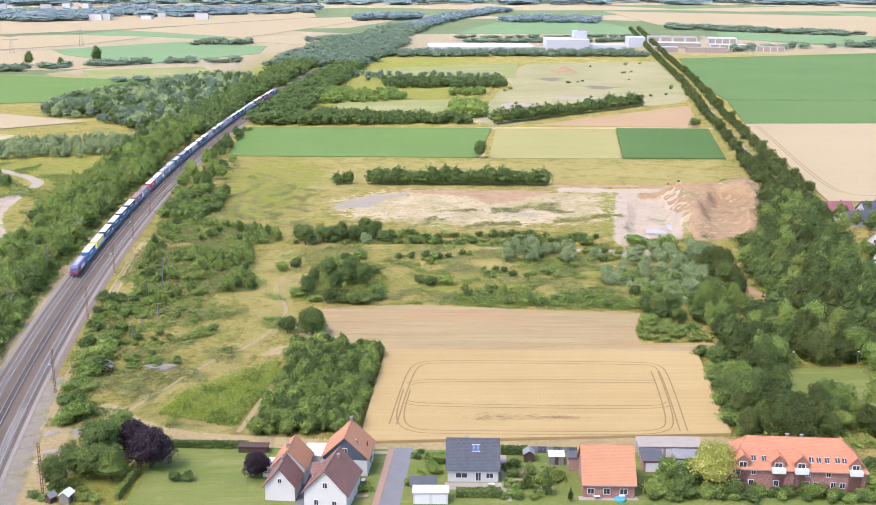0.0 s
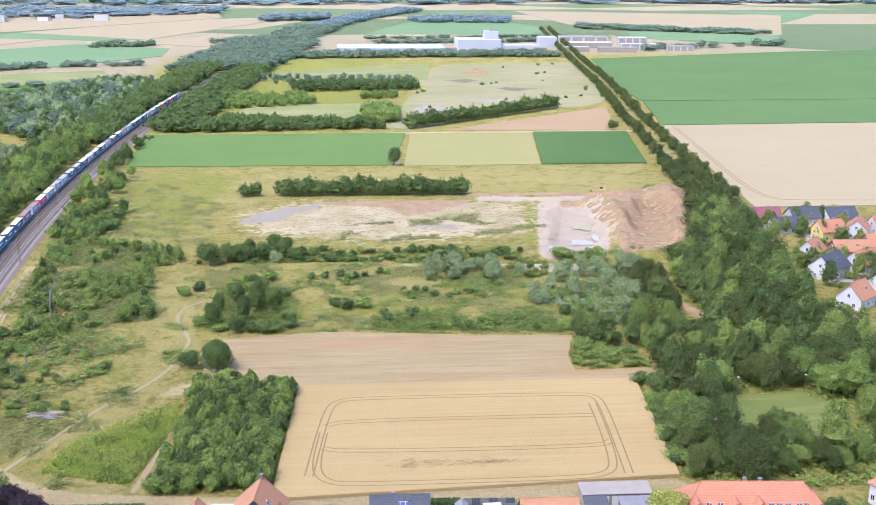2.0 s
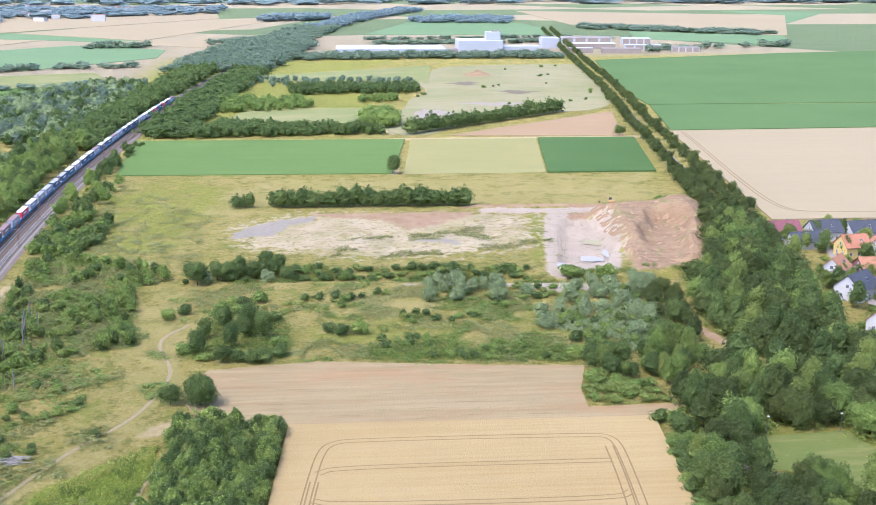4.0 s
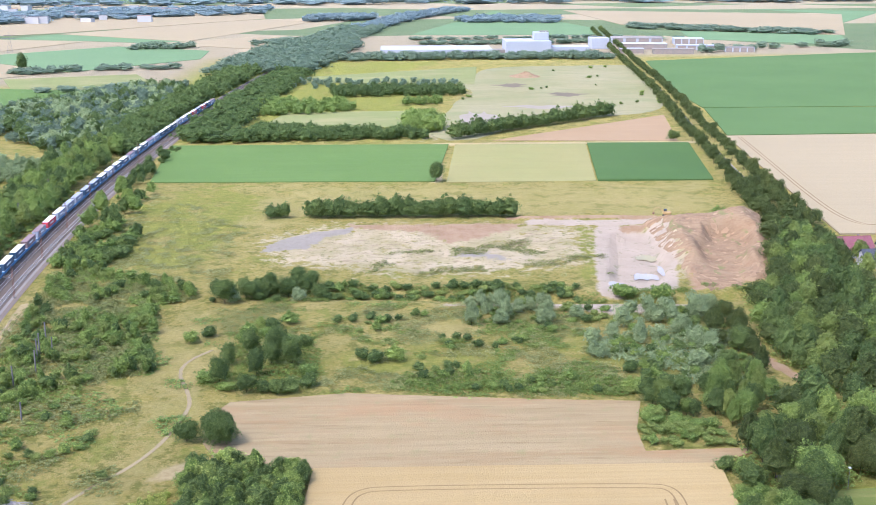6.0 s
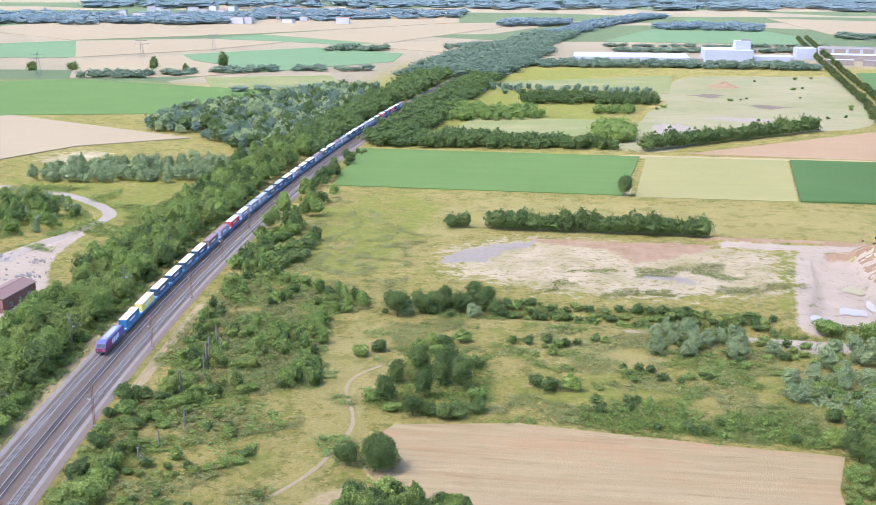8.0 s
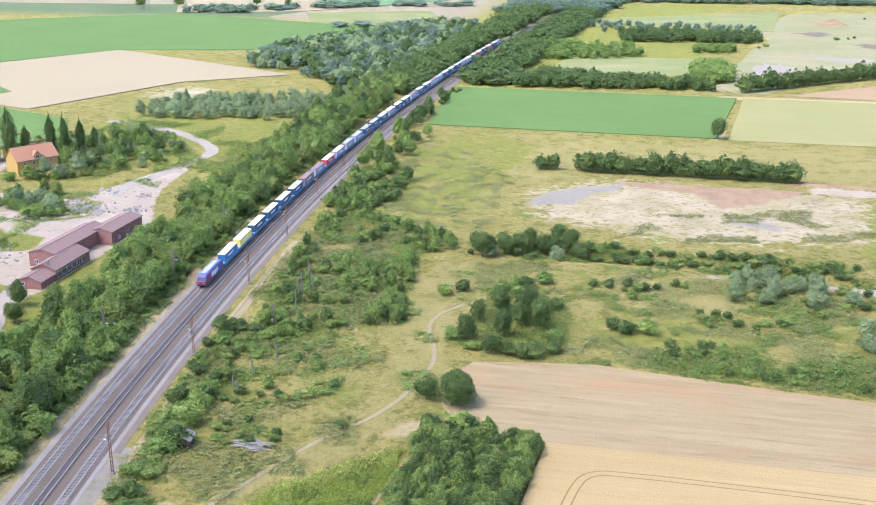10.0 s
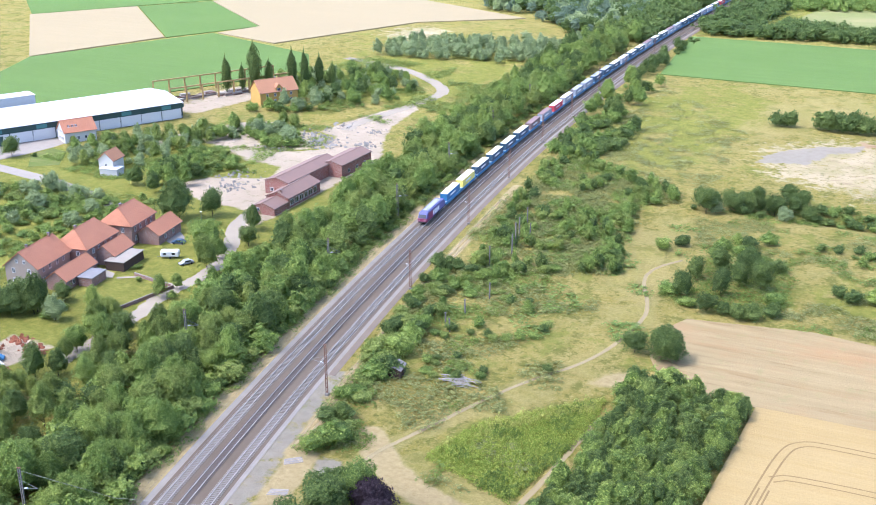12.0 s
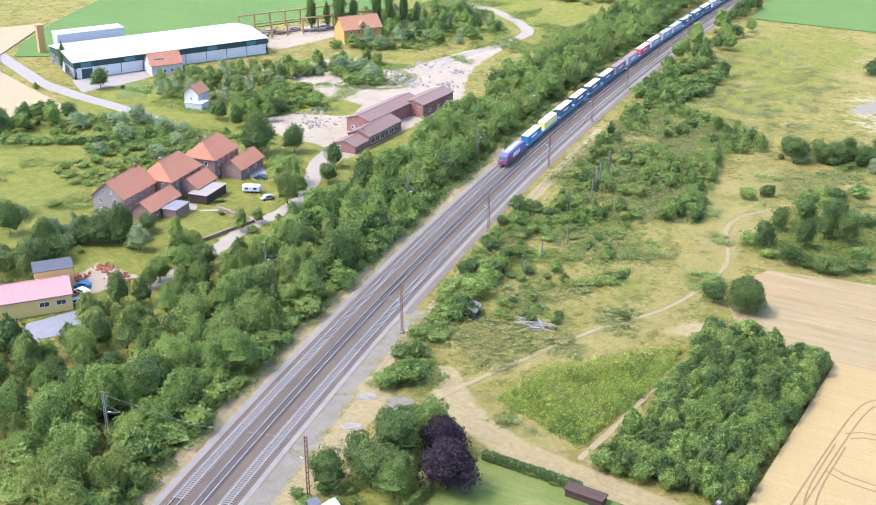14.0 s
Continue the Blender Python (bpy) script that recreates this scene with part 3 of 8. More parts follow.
cover("lush", np.maximum.reduce([
    area([(-48, 310), (-48, 296), (-51, 262), (-74, 270), (-68, 291)], GX, GY, 3) * 1.1,
    0.75 * area([(-85, 251), (-40, 249), (-38, 200), (-85, 200)], GX, GY, 2) + 0.2,
    0.64 * area([(-130, 480), (-120, 660), (-60, 655), (-40, 590), (-70, 490)], GX, GY, 25),
    0.48 * area([(-20, 370), (-15, 440), (70, 430), (72, 375)], GX, GY, 12),
    0.8 * area([(-320, 300), (-330, 400), (-250, 500), (-195, 500), (-160, 380), (-150, 260), (-190, 240)], GX, GY, 20),
    0.62 * area([(-320, 540), (-190, 520), (-180, 700), (-300, 760)], GX, GY, 25),
    0.8 * area([(90, 305), (130, 308), (130, 262), (90, 262)], GX, GY, 3), 0.8 * area([(70, 464), (82, 556), (91, 554), (80, 484)], GX, GY, 3),
    0.72 * area([(-210, 800), (36, 800), (30, 1300), (100, 1400), (-230, 1400)], GX, GY, 30),
    0.7 * area([(-15, 205), (100, 205), (100, 244), (-15, 248)], GX, GY, 2)]))
cover("dry", np.maximum.reduce([
    0.75 * area([(-70, 520), (-20, 580), (165, 575), (165, 655), (-60, 655)], GX, GY, 20), 0.58 * area([(-20, 400), (-15, 445), (60, 435), (62, 400)], GX, GY, 15),
    0.72 * area([(-66, 330), (-80, 420), (-60, 450), (-46, 420), (-48, 350)], GX, GY, 12),
    0.65 * area([(-80, 290), (-62, 290), (-48, 325), (-62, 330)], GX, GY, 4),
    0.62 * area([(38, 800), (34, 910), (93, 1295), (262, 1335), (194, 931), (95, 876)], GX, GY, 15),
    worn(PATH_LINE, 3.0) * 0.8, 0.75 * area([(-95, 225), (-85, 262), (-45, 250), (-45, 262), (-76, 275), (-90, 240)], GX, GY, 2)]))
cover("bare", np.maximum(0.75 * area([(-318, 712), (-318, 764), (-284, 750), (-282, 704)], GX, GY, 8) + 0.70 * area(SANDY, GX, GY, 16) * (1 - 0.5 * area([(70, 464), (82, 556), (91, 554), (80, 484)], GX, GY, 8)), 0.8 * area([(20, 800), (15, 880), (60, 900), (70, 840)], GX, GY, 15) + 0.46 * area([(38, 830), (34, 910), (93, 1295), (262, 1335), (194, 931), (95, 876)], GX, GY, 15)))
cover("red", np.maximum.reduce([
    0.98 * area([(108, 458), (116, 500), (124, 560), (168, 562), (154, 500), (139, 466)], GX, GY, 5),
    0.72 * area([(-20, 567), (62, 566), (54, 548), (24, 526), (14, 549), (-18, 557)], GX, GY, 5), 0.8 * worn([(55, 574), (90, 574), (120, 570)], 3.0), 0.9 * worn([(97, 549), (104, 554), (122, 553)], 3.0), 0.9 * worn([(112.8, 405), (111, 390), (118, 364), (117.4, 353)], 2.2), 0.6 * area([(124, 366), (136, 364), (134, 355), (124, 357)], GX, GY, 3), 0.5 * area([(92, 556), (114, 552), (112, 515), (92, 515)], GX, GY, 5)]))
cover("grey", np.maximum.reduce([
    0.95 * area([(-52, 519), (-48, 536), (-32, 553), (-16, 560), (-14, 552), (-27, 543), (-33, 524)], GX, GY, 3),
    0.7 * area([(26, 502), (26, 513), (40, 517), (51, 501)], GX, GY, 4), 
    0.68 * worn([(float(rail_x(y)) + 13.8, y) for y in range(180, 300, 6)], 4.2), 0.8 * area([(-90, 254), (-94, 261), (-88, 263), (-86, 256)], GX, GY, 2), 0.8 * area([(-96, 270), (-97, 276), (-92, 276), (-92, 271)], GX, GY, 2)]))
cover("pale", np.maximum.reduce([
    0.8 * area([(-296, 492), (-322, 506), (-296, 566), (-282, 556)], GX, GY, 4),
    area(YARD, GX, GY, 3), 0.85 * area(YARD_WEST, GX, GY, 4), 0.55 * area([(-250, 470), (-228, 453), (-212, 466), (-218, 486), (-236, 490)], GX, GY, 3), 0.85 * area([(-181, 261), (-193, 268), (-194, 280), (-179, 279)], GX, GY, 2.5), worn([(66, 566), (90, 564), (168, 565)], 5), worn(rounded([(98, 563), (96, 553), (91, 530), (87, 505), (83, 480), (80, 459)], 2), 5), 0.95 * area([(80, 458), (88, 500), (97, 550), (122, 550), (113, 500), (104, 460)], GX, GY, 3), 0.62 * area([(15, 449), (60, 450), (112, 447), (118, 437), (76, 428), (50, 440), (18, 442)], GX, GY, 4)]))
cover("far", np.maximum(np.clip((GY - 1420) / 60, 0, 1), np.clip((-GX - 190) / 40, 0, 1) * np.clip((GY - 1130) / 40, 0, 1)))
cover("trod", np.maximum.reduce([
    worn(PATH_FOOT, 3.4), 0.75 * area([(-55, 312), (-52, 322), (-42, 328), (-40, 322), (-46, 316)], GX, GY, 3), worn([(float(rail_x(y)) + (20.0 if y < 260 else 17.5), y) for y in range(180, 460, 8)], 1.7), worn([(float(rail_x(y)) + 20.0, y) for y in range(180, 262, 8)], 3.2), worn(FIELD_TRACK, 5), worn(TRACK_MID, 4),
     0.9 * worn([(float(rail_x(y)) - 5.8, y) for y in range(190, 480, 8)], 2.6)]))
ground = tagged(new("ground", gme), "rough summer meadow with straw, bare sand and trodden paths", "ground", kind="structure")


def footpath(line, width, label, seed, mat=None, name="footpath"):
    """A narrow trodden line with uneven edges, lying on the meadow."""
    r = random.Random(seed)
    bm, rows = bmesh.new(), []
    for x, y, a in along(line, 1.2):
        n = Vector((-math.sin(a), math.cos(a)))
        l, k = width * r.uniform(0.42, 0.58), width * r.uniform(0.42, 0.58)
        z = float(ground_height(np.array(x), np.array(y))) + 0.05
        rows.append((bm.verts.new((x - n.x * l, y - n.y * l, z)), bm.verts.new((x + n.x * k, y + n.y * k, z))))
    for p, q in zip(rows, rows[1:]):
        bm.faces.new((p[0], q[0], q[1], p[1]))
    return tagged(part(name, bm, mat or TRODDEN), label, "path", kind="structure")


footpath(rounded(PATH_LINE[6:], 1), 1.1, "narrow trodden footpath through the meadow", 1)
footpath([(-46.2, 299), (-46.6, 294), (-48, 276), (-50.2, 258)], 1.2, "bare earth lane beside the plantation", 2)
for off in (16.7, 18.3):
    footpath([(float(rail_x(y)) + off, float(y)) for y in range(262, 440, 6)], 0.7, "wheel track beside the railway", 3)

footpath(rounded([(-219, 496), (-222, 508), (-214, 546), (-211, 575), (-216, 590), (-243, 616), (-262, 628), (-300, 640)]), 6.0, "pale curving gravel road north of the yard", 4, PALE_ROAD, "gravel_road")
footpath(rounded([(-172, 272), (-172, 299), (-176, 318), (-173, 335), (-180, 356), (-191, 373), (-194, 388)]), 5.0, "pale gravel lane past the farm", 5, PALE_ROAD, "gravel_road")

def spoil_heap():
    """The heap's skin, finer than the plain: washed gullies run down its face."""
    xs, ys_ = np.arange(98, 172, 0.8), np.arange(450, 566, 0.8)
    X, Y = np.meshgrid(xs, ys_)
    H, up = heap_rise(X, Y)
    wob = 2.5 * np.sin(X * 0.21 + Y * 0.05) + 1.3 * np.sin(X * 0.47 - Y * 0.13)
    gully = 0.6 * np.abs(np.sin((Y + 3.0 * wob + 0.25 * X) * 0.17)) + 0.5 * np.abs(np.sin((Y + wob * 2.4 - 0.2 * X) * 0.43 + 1.0)) + 0.35 * np.abs(np.sin((Y - wob * 1.7 + 0.5 * X) * 1.1))
    lump = np.sin(X * 0.8 + 1.5 * np.sin(Y * 0.4)) * np.cos(Y * 0.7 + np.sin(X * 0.6))
    face = np.clip(up * (1.15 - up) * 3.2, 0, 1)
    Z = ground_height(X, Y) + 0.3 * up - 0.9 * (1 - np.clip(up * 6, 0, 1)) - 0.45 * face * (1.2 - gully) + 0.28 * up * lump
    v = np.stack([X, Y, Z], -1)
    use = np.minimum.reduce([up[:-1, :-1], up[1:, :-1], up[:-1, 1:], up[1:, 1:]]) > 0
    q = np.stack([v[:-1, :-1], v[:-1, 1:], v[1:, 1:], v[1:, :-1]], 2)[use]
    flat, inv = np.unique(np.round(q.reshape(-1, 3), 4), axis=0, return_inverse=True)
    me = mesh_of("spoil_heap", flat, inv.reshape(-1, 4).tolist(), [SPOIL], smooth=True)
    tagged(new("spoil_heap", me), "large orange-tan spoil heap with a gullied scooped face", "sand heap", kind="structure")


spoil_heap()

# ---- fields ----
def field(name, corners, height, mat, label):
    ob = part(name, slab(bmesh.new(), corners, -0.2, height), mat)
    return tagged(ob, label, "field", kind="structure")


wheat = field("wheat_field", [(-19.5, 251.8), (-16, 318.8), (78, 317.5), (73, 257)], 0.8, WHEAT, "ripe golden wheat field with tractor tramlines")
field("stubble_field", [(-46, 350), (-41, 361), (-10.6, 366), (40, 359.5), (68, 357), (63, 338), (62.6, 326), (94, 327), (77, 318.5), (-37, 320), (-44, 335)], 0.12, STUBBLE, "harvested stubble field with brown combine streaks")
field("beet_field", [(-139, 789), (37, 784.5), (24, 663), (-127, 667.5)], 0.5, BEET, "even bright green beet field")
field("barley_field", [(41, 784), (124.4, 783), (109.5, 660), (30, 660)], 0.35, PALE_CROP, "pale yellow-green ripening barley field")
field("maize_field", [(125.4, 783), (190, 781), (172, 659), (110.5, 660)], 0.9, MAIZE, "dark green young maize field")
field("ploughed_field", [(66, 800), (120, 845), (206, 916), (186, 792)], 0.12, SOIL, "reddish brown bare soil field")
field("potato_field", [(252, 1080), (293, 1375), (568, 1465), (760, 1500), (620, 955), (246, 955)], 0.5, BIG_GREEN, "wide dark green potato field")
field("potato_field", [(246, 951), (620, 947), (560, 822), (224, 812)], 0.55, BIG_GREEN, "wide dark green potato field")
east_grain = field("grain_field", [(222, 808), (560, 815), (470, 533), (192, 536)], 0.7, TAN_CROP, "pale ripe grain field beside the avenue")
field("lawn", [(-69, 200), (99, 200), (99, 246), (-45, 249.6), (-67, 250)], 0.03, LAWN, "mown green garden lawn behind the houses")
field("lawn", [(93, 287), (99, 304), (124, 306), (129, 288), (113, 271), (108, 283)], 0.03, LAWN, "mown park lawn with dry patches")
field("fallow_field", rounded([(38, 801), (22, 830), (38, 868), (34, 905), (48, 960), (52, 1010), (76, 1068), (62, 1130), (80, 1200), (96, 1290), (130, 1318), (190, 1322), (272, 1334), (260, 1250), (244, 1130), (232, 1040), (212, 935), (150, 905), (98, 878), (56, 806)], 2), 0.08, ROUGH_STRAW, "rough fallow field of pale straw and thin grass")
# west of the railway
field("beet_field", [(-465, 567), (-418, 676.5), (-325, 640), (-300, 600), (-338, 518), (-370, 470), (-377, 432), (-389, 424), (-404, 440), (-428, 482)], 0.4, BEET, "bright green beet field behind the works")
field("grain_field", [(-504, 796), (-434, 905), (-258, 814), (-318, 769), (-362, 661), (-415, 678), (-405, 711)], 0.6, TAN_CROP, "pale ripe grain field")
field("grain_field", [(-581, 687), (-538, 749.5), (-436, 651), (-466, 567.5)], 0.6, TAN_CROP, "pale ripe grain field")
field("beet_field", [(-537.5, 750.5), (-505, 796), (-406, 711), (-435, 651.4)], 0.4, BEET, "bright green beet field")
field("beet_field", [(-700, 800), (-630, 866), (-735, 996), (-640, 1100), (-510, 1176), (-322, 1117), (-225, 1104), (-262, 950), (-330, 930), (-435, 906), (-540, 753), (-582, 690)], 0.4, BEET, "wide bright green beet field")
field("grain_field", [(-430, 480), (-397, 423), (-372, 402), (-303, 376), (-330, 340), (-480, 400)], 0.5, TAN_CROP, "pale ripe grain field")
field("pasture", [(-340, 1100), (-388, 1216), (-265, 1258), (-214, 1128)], 0.25, PASTURE, "yellow-green mown pasture")
field("grain_field", [(-708, 808), (-635, 872), (-741, 1002), (-920, 1012)], 0.5, TAN_CROP, "pale ripe grain field")
field("grain_field", [(-613, 1396), (-512, 1490), (-470, 1411), (-344, 1282), (-395, 1225), (-520, 1185)], 0.5, TAN_CROP, "pale ripe grain field")
field("beet_field", [(-525, 1490), (-379, 1654), (-239, 1567), (-230, 1440), (-343, 1285), (-468, 1413)], 0.4, FAR_GREEN_HAZED, "bright green beet field")
field("grain_field", [(-767, 1725), (-593, 1810), (-448, 1762), (-508, 1588), (-631, 1434)], 0.5, TAN_CROP, "pale ripe grain field")
field("beet_field", [(-900, 1600), (-780, 1730), (-593, 1812), (-540, 1931), (-300, 1743), (-345, 1714), (-446, 1765), (-590, 1816), (-640, 1430), (-800, 1400)], 0.3, FAR_GREEN_HAZED, "wide green field")
field("grain_field", [(-540, 1935), (-258, 2374), (-149, 2281), (-301, 1746)], 0.5, TAN_CROP, "pale ripe grain field")
field("grain_field", [(-345, 1712), (-195, 1831), (-57, 1808), (-120, 1640), (-170, 1578)], 0.5, TAN_CROP, "pale ripe grain field")
field("grain_field", [(-1100, 2000), (-1000, 2600), (-300, 2700), (-260, 2400), (-545, 1960), (-780, 1740)], 0.5, TAN_CROP, "pale ripe grain field")
# towards the far side
field("beet_field", [(25, 1860), (110, 2200), (233, 2716), (344, 2026), (331, 1840)], 0.4, FAR_GREEN_HAZED, "wide green field beyond the works")
field("grain_field", [(395, 2722), (950, 2460), (697, 1803), (494, 1946), (412, 2118)], 0.5, TAN_CROP, "pale ripe grain field")
field("beet_field", [(826, 2735), (1100, 2600), (820, 2128), (780, 2160), (950, 2465)], 0.3, FAR_GREEN_HAZED, "wide green field")
field("beet_field", [(440, 1735), (470, 1930), (690, 1800), (620, 1600)], 0.3, FAR_GREEN_HAZED, "green field by the row of trees")
field("pasture", [(-84, 1163), (-93, 1215), (93, 1318), (78, 1140)], 0.25, PASTURE, "yellow-green rough pasture")
field("pasture", [(-92, 872), (-80, 948), (32, 950), (8, 862)], 0.25, PASTURE, "yellow-green rough pasture")


def tramlines():
    """Pairs of wheel tracks round the wheat and across it."""
    loop = [(-11.5, 262), (-9.5, 285), (-7.5, 302), (-5, 306.5), (0, 308), (60, 306.8), (63.5, 305), (64.5, 300), (63.3, 280), (61.5, 258)]
    inner = [(-8.6, 286), (-10, 270), (-9.4, 262), (-6, 258), (0, 257.2), (50, 256.6), (57, 258.5), (59.5, 264), (61.3, 285), (62, 300)]
    across = [[(-8, 290), (-4, 293), (61, 292)], [(-9, 277), (-4, 274.5), (58, 273), (61.5, 276)]]
    for line in [loop, inner, *across]:
        for off in (-0.95, 0.95):
            ob = part("tramline", ribbon(bmesh.new(), rounded(line), off - 0.19, off + 0.19, 0.815 + 0.004 * len(wheat.children)), TRAMLINE, wheat)
            ob.matrix_parent_inverse = Matrix()
    rnd = random.Random(4)
    for i in range(70):
        x, y = (15 if i % 2 else 29) + rnd.gauss(0, 4), 266.5 + rnd.gauss(0, 1.1)
        a = rnd.uniform(-0.6, 0.6)
        bm = bmesh.new()
        ribbon(bm, [(x - math.cos(a) * 0.9, y - math.sin(a) * 0.9), (x, y + 0.3), (x + math.cos(a) * 0.8, y + math.sin(a) * 0.8)], -0.09, 0.07, 0.87 + 0.003 * i)
        part("lodged_patch", bm, TRAMLINE, wheat)


tramlines()
for d in (6, 8):
    line = [(222 + d, 800), (213 + d, 720), (201 + d, 620), (196 + d * 1.1, 560), (205 + d * 1.3, 546), (470, 541 + d * 0.12)]
    part("tramline", ribbon(bmesh.new(), rounded(line), -0.3, 0.3, 0.72 + 0.004 * d), TRAMLINE, east_grain)

# ---- railway ----
ys = np.concatenate([np.arange(140, 1000, 8.0), np.arange(1000, 2700, 40.0)])
RAIL_LINE = [(float(rail_x(y)), float(y)) for y in ys]
ballast = tagged(part("railway_bed", ribbon(bmesh.new(), RAIL_LINE, -3.2, 11.4, 0.06), BALLAST), "dark brown ballast bed of the railway", "railway", kind="structure")
tagged(part("gravel_edge", ribbon(bmesh.new(), RAIL_LINE, -3.9, -2.4, 0.07), BALLAST_NEW), "pale ballast shoulder", "gravel", kind="structure")
tagged(part("gravel_edge", ribbon(bmesh.new(), RAIL_LINE, 10.7, 11.8, 0.08), BALLAST_NEW), "pale ballast shoulder", "gravel", kind="structure")
CINDER = plain("dark_cinder", (0.120, 0.095, 0.072), (0.175, 0.140, 0.102), 0.25, 0.95, 0.1, 0.04, fine=20)
tagged(part("cinder_strip", ribbon(bmesh.new(), [p for p in RAIL_LINE if p[1] > 285], 11.8, 13.6, 0.05), CINDER), "dark cinder strip beside the tracks", "gravel", kind="structure")


def offset_line(off, y0=140, y1=2700):
    out = []
    for i, p in enumerate(RAIL_LINE):
        a, b = RAIL_LINE[max(i - 1, 0)], RAIL_LINE[min(i + 1, len(RAIL_LINE) - 1)]
        d = Vector((b[0] - a[0], b[1] - a[1])).normalized()
        if y0 <= p[1] <= y1:
            out.append((p[0] + d.y * off, p[1] - d.x * off))
    return out


def railway_track(off, old):
    t = base("railway_track", pose(0, 0, 0), "railway track with %s sleepers in ballast" % ("weathered dark" if old else "pale concrete"), "railway track", "tracks")
    line = offset_line(off)
    for s in (-0.75, 0.75):
        bm = bmesh.new()
        n = len(line)
        rows = []
        for i, p in enumerate(line):
            a, b = Vector(line[max(i - 1, 0)]), Vector(line[min(i + 1, n - 1)])
            d = (b - a).normalized()
            nrm = Vector((d.y, -d.x))
            rows.append([bm.verts.new((p[0] + nrm.x * (s + w), p[1] + nrm.y * (s + w), z)) for w, z in ((-0.06, 0.2), (-0.06, 0.36), (0.06, 0.36), (0.06, 0.2))])
        for a, b in zip(rows, rows[1:]):
            for k in range(3):
                bm.faces.new((a[k], b[k], b[k + 1], a[k + 1]))
        part("rail", bm, RAIL, t)
    mat = SLEEPER_OLD if old else SLEEPER
    spots = [p for p in along(line, 0.63) if p[1] < 700]
    near = [p for p in spots if 212 < p[1]][:100]
    first = None
    for x, y, a in near:
        m = pose(x, y, 0.1, 0, 0, math.degrees(a) + 90)
        if first is None:
            first = part("sleeper", boxed(-1.3, -0.13, -0.02, 1.3, 0.13, 0.13, bevel=0.02), mat, t, at=m)
        else:
            share("sleeper", first, t, m)
    bm = bmesh.new()
    for x, y, a in spots:
        if y < 212 or (x, y, a) in near:
            continue
        if len(near) and y <= near[-1][1] and y >= 212:
            continue
        c, s = math.cos(a), math.sin(a)
        vs = [bm.verts.new((x - s * u + c * v, y + c * u + s * v, 0.22)) for u, v in ((-1.3, -0.13), (1.3, -0.13), (1.3, 0.13), (-1.3, 0.13))]
        bm.faces.new(vs[::-1])
    tagged(part("sleeper", bm, mat, t), kind="stuff")


railway_track(0.0, False)
railway_track(4.0, True)
railway_track(8.6, False)


# ---- plants ----
def lumps(seed, lobes, fine=5):
    """A rule that gives, for directions from the middle, how far a lumpy crown reaches and which way it faces there:
    boughs on a core, and sprays of twigs on the boughs."""
    r = np.random.RandomState(seed)
    cs, rs = [np.zeros(3)], [0.62]
    for i in range(lobes):
        a, h = r.uniform(0, 2 * np.pi), r.uniform(-0.75, 0.95)
        w = math.sqrt(max(0.0, 1 - h * h))
        k = r.uniform(0.18, 0.40)
        cs.append(np.array((math.cos(a) * w, math.sin(a) * w, h)) * (1.02 - k) * r.uniform(0.80, 1.12))
        rs.append(k)

    def union(cs, rs):
        cs, rs = np.array(cs), np.array(rs)

        def reach(d):
            b = d @ cs.T
            q = b * b - ((cs**2).sum(1) - rs**2)[None]
            t = np.where(q > 0, b + np.sqrt(np.maximum(q, 0)), 0.0)
            k = t.argmax(1)
            p = d * t[np.arange(len(d)), k][:, None]
            return p, (p - cs[k]) / rs[k][:, None] * 0.8 + d * 0.3
        return reach

    d = r.normal(size=(lobes * fine, 3))
    d /= np.linalg.norm(d, axis=1)[:, None]
    even = 0.86 / np.linalg.norm(union(cs, rs)(d)[0], axis=1).mean()
    cs, rs = [c * even for c in cs], [k * even for k in rs]
    twigs = union(cs, rs)(d)[0] * r.uniform(0.90, 1.02, (len(d), 1))
    return union(cs + list(twigs), rs + list(r.uniform(0.07, 0.16, len(d))))


def shaped(p, rx, rz, shape, seed):
    p = p.copy()
    if shape == "cone":
        p[:, :2] *= np.clip((1.02 - p[:, 2]) / 1.45, 0.04, 1.0)[:, None]
    if shape == "round":
        p[:, :2] *= 1 + 0.45 * np.clip(-p[:, 2:3], 0, 0.9)
    if shape == "egg":
        p[:, :2] *= 1 + 0.30 * np.clip(-p[:, 2:3], 0, 0.9) - 0.42 * np.clip(p[:, 2:3], 0, 1)
    if shape == "column":
        p[:, :2] *= np.clip((1.1 - p[:, 2]) / 0.8, 0.04, 1.0)[:, None] ** 0.7
    k = 0.10 * math.sin(seed * 1.7)
    return p * np.array([rx * (1 + k), rx * (1 - k), rz])


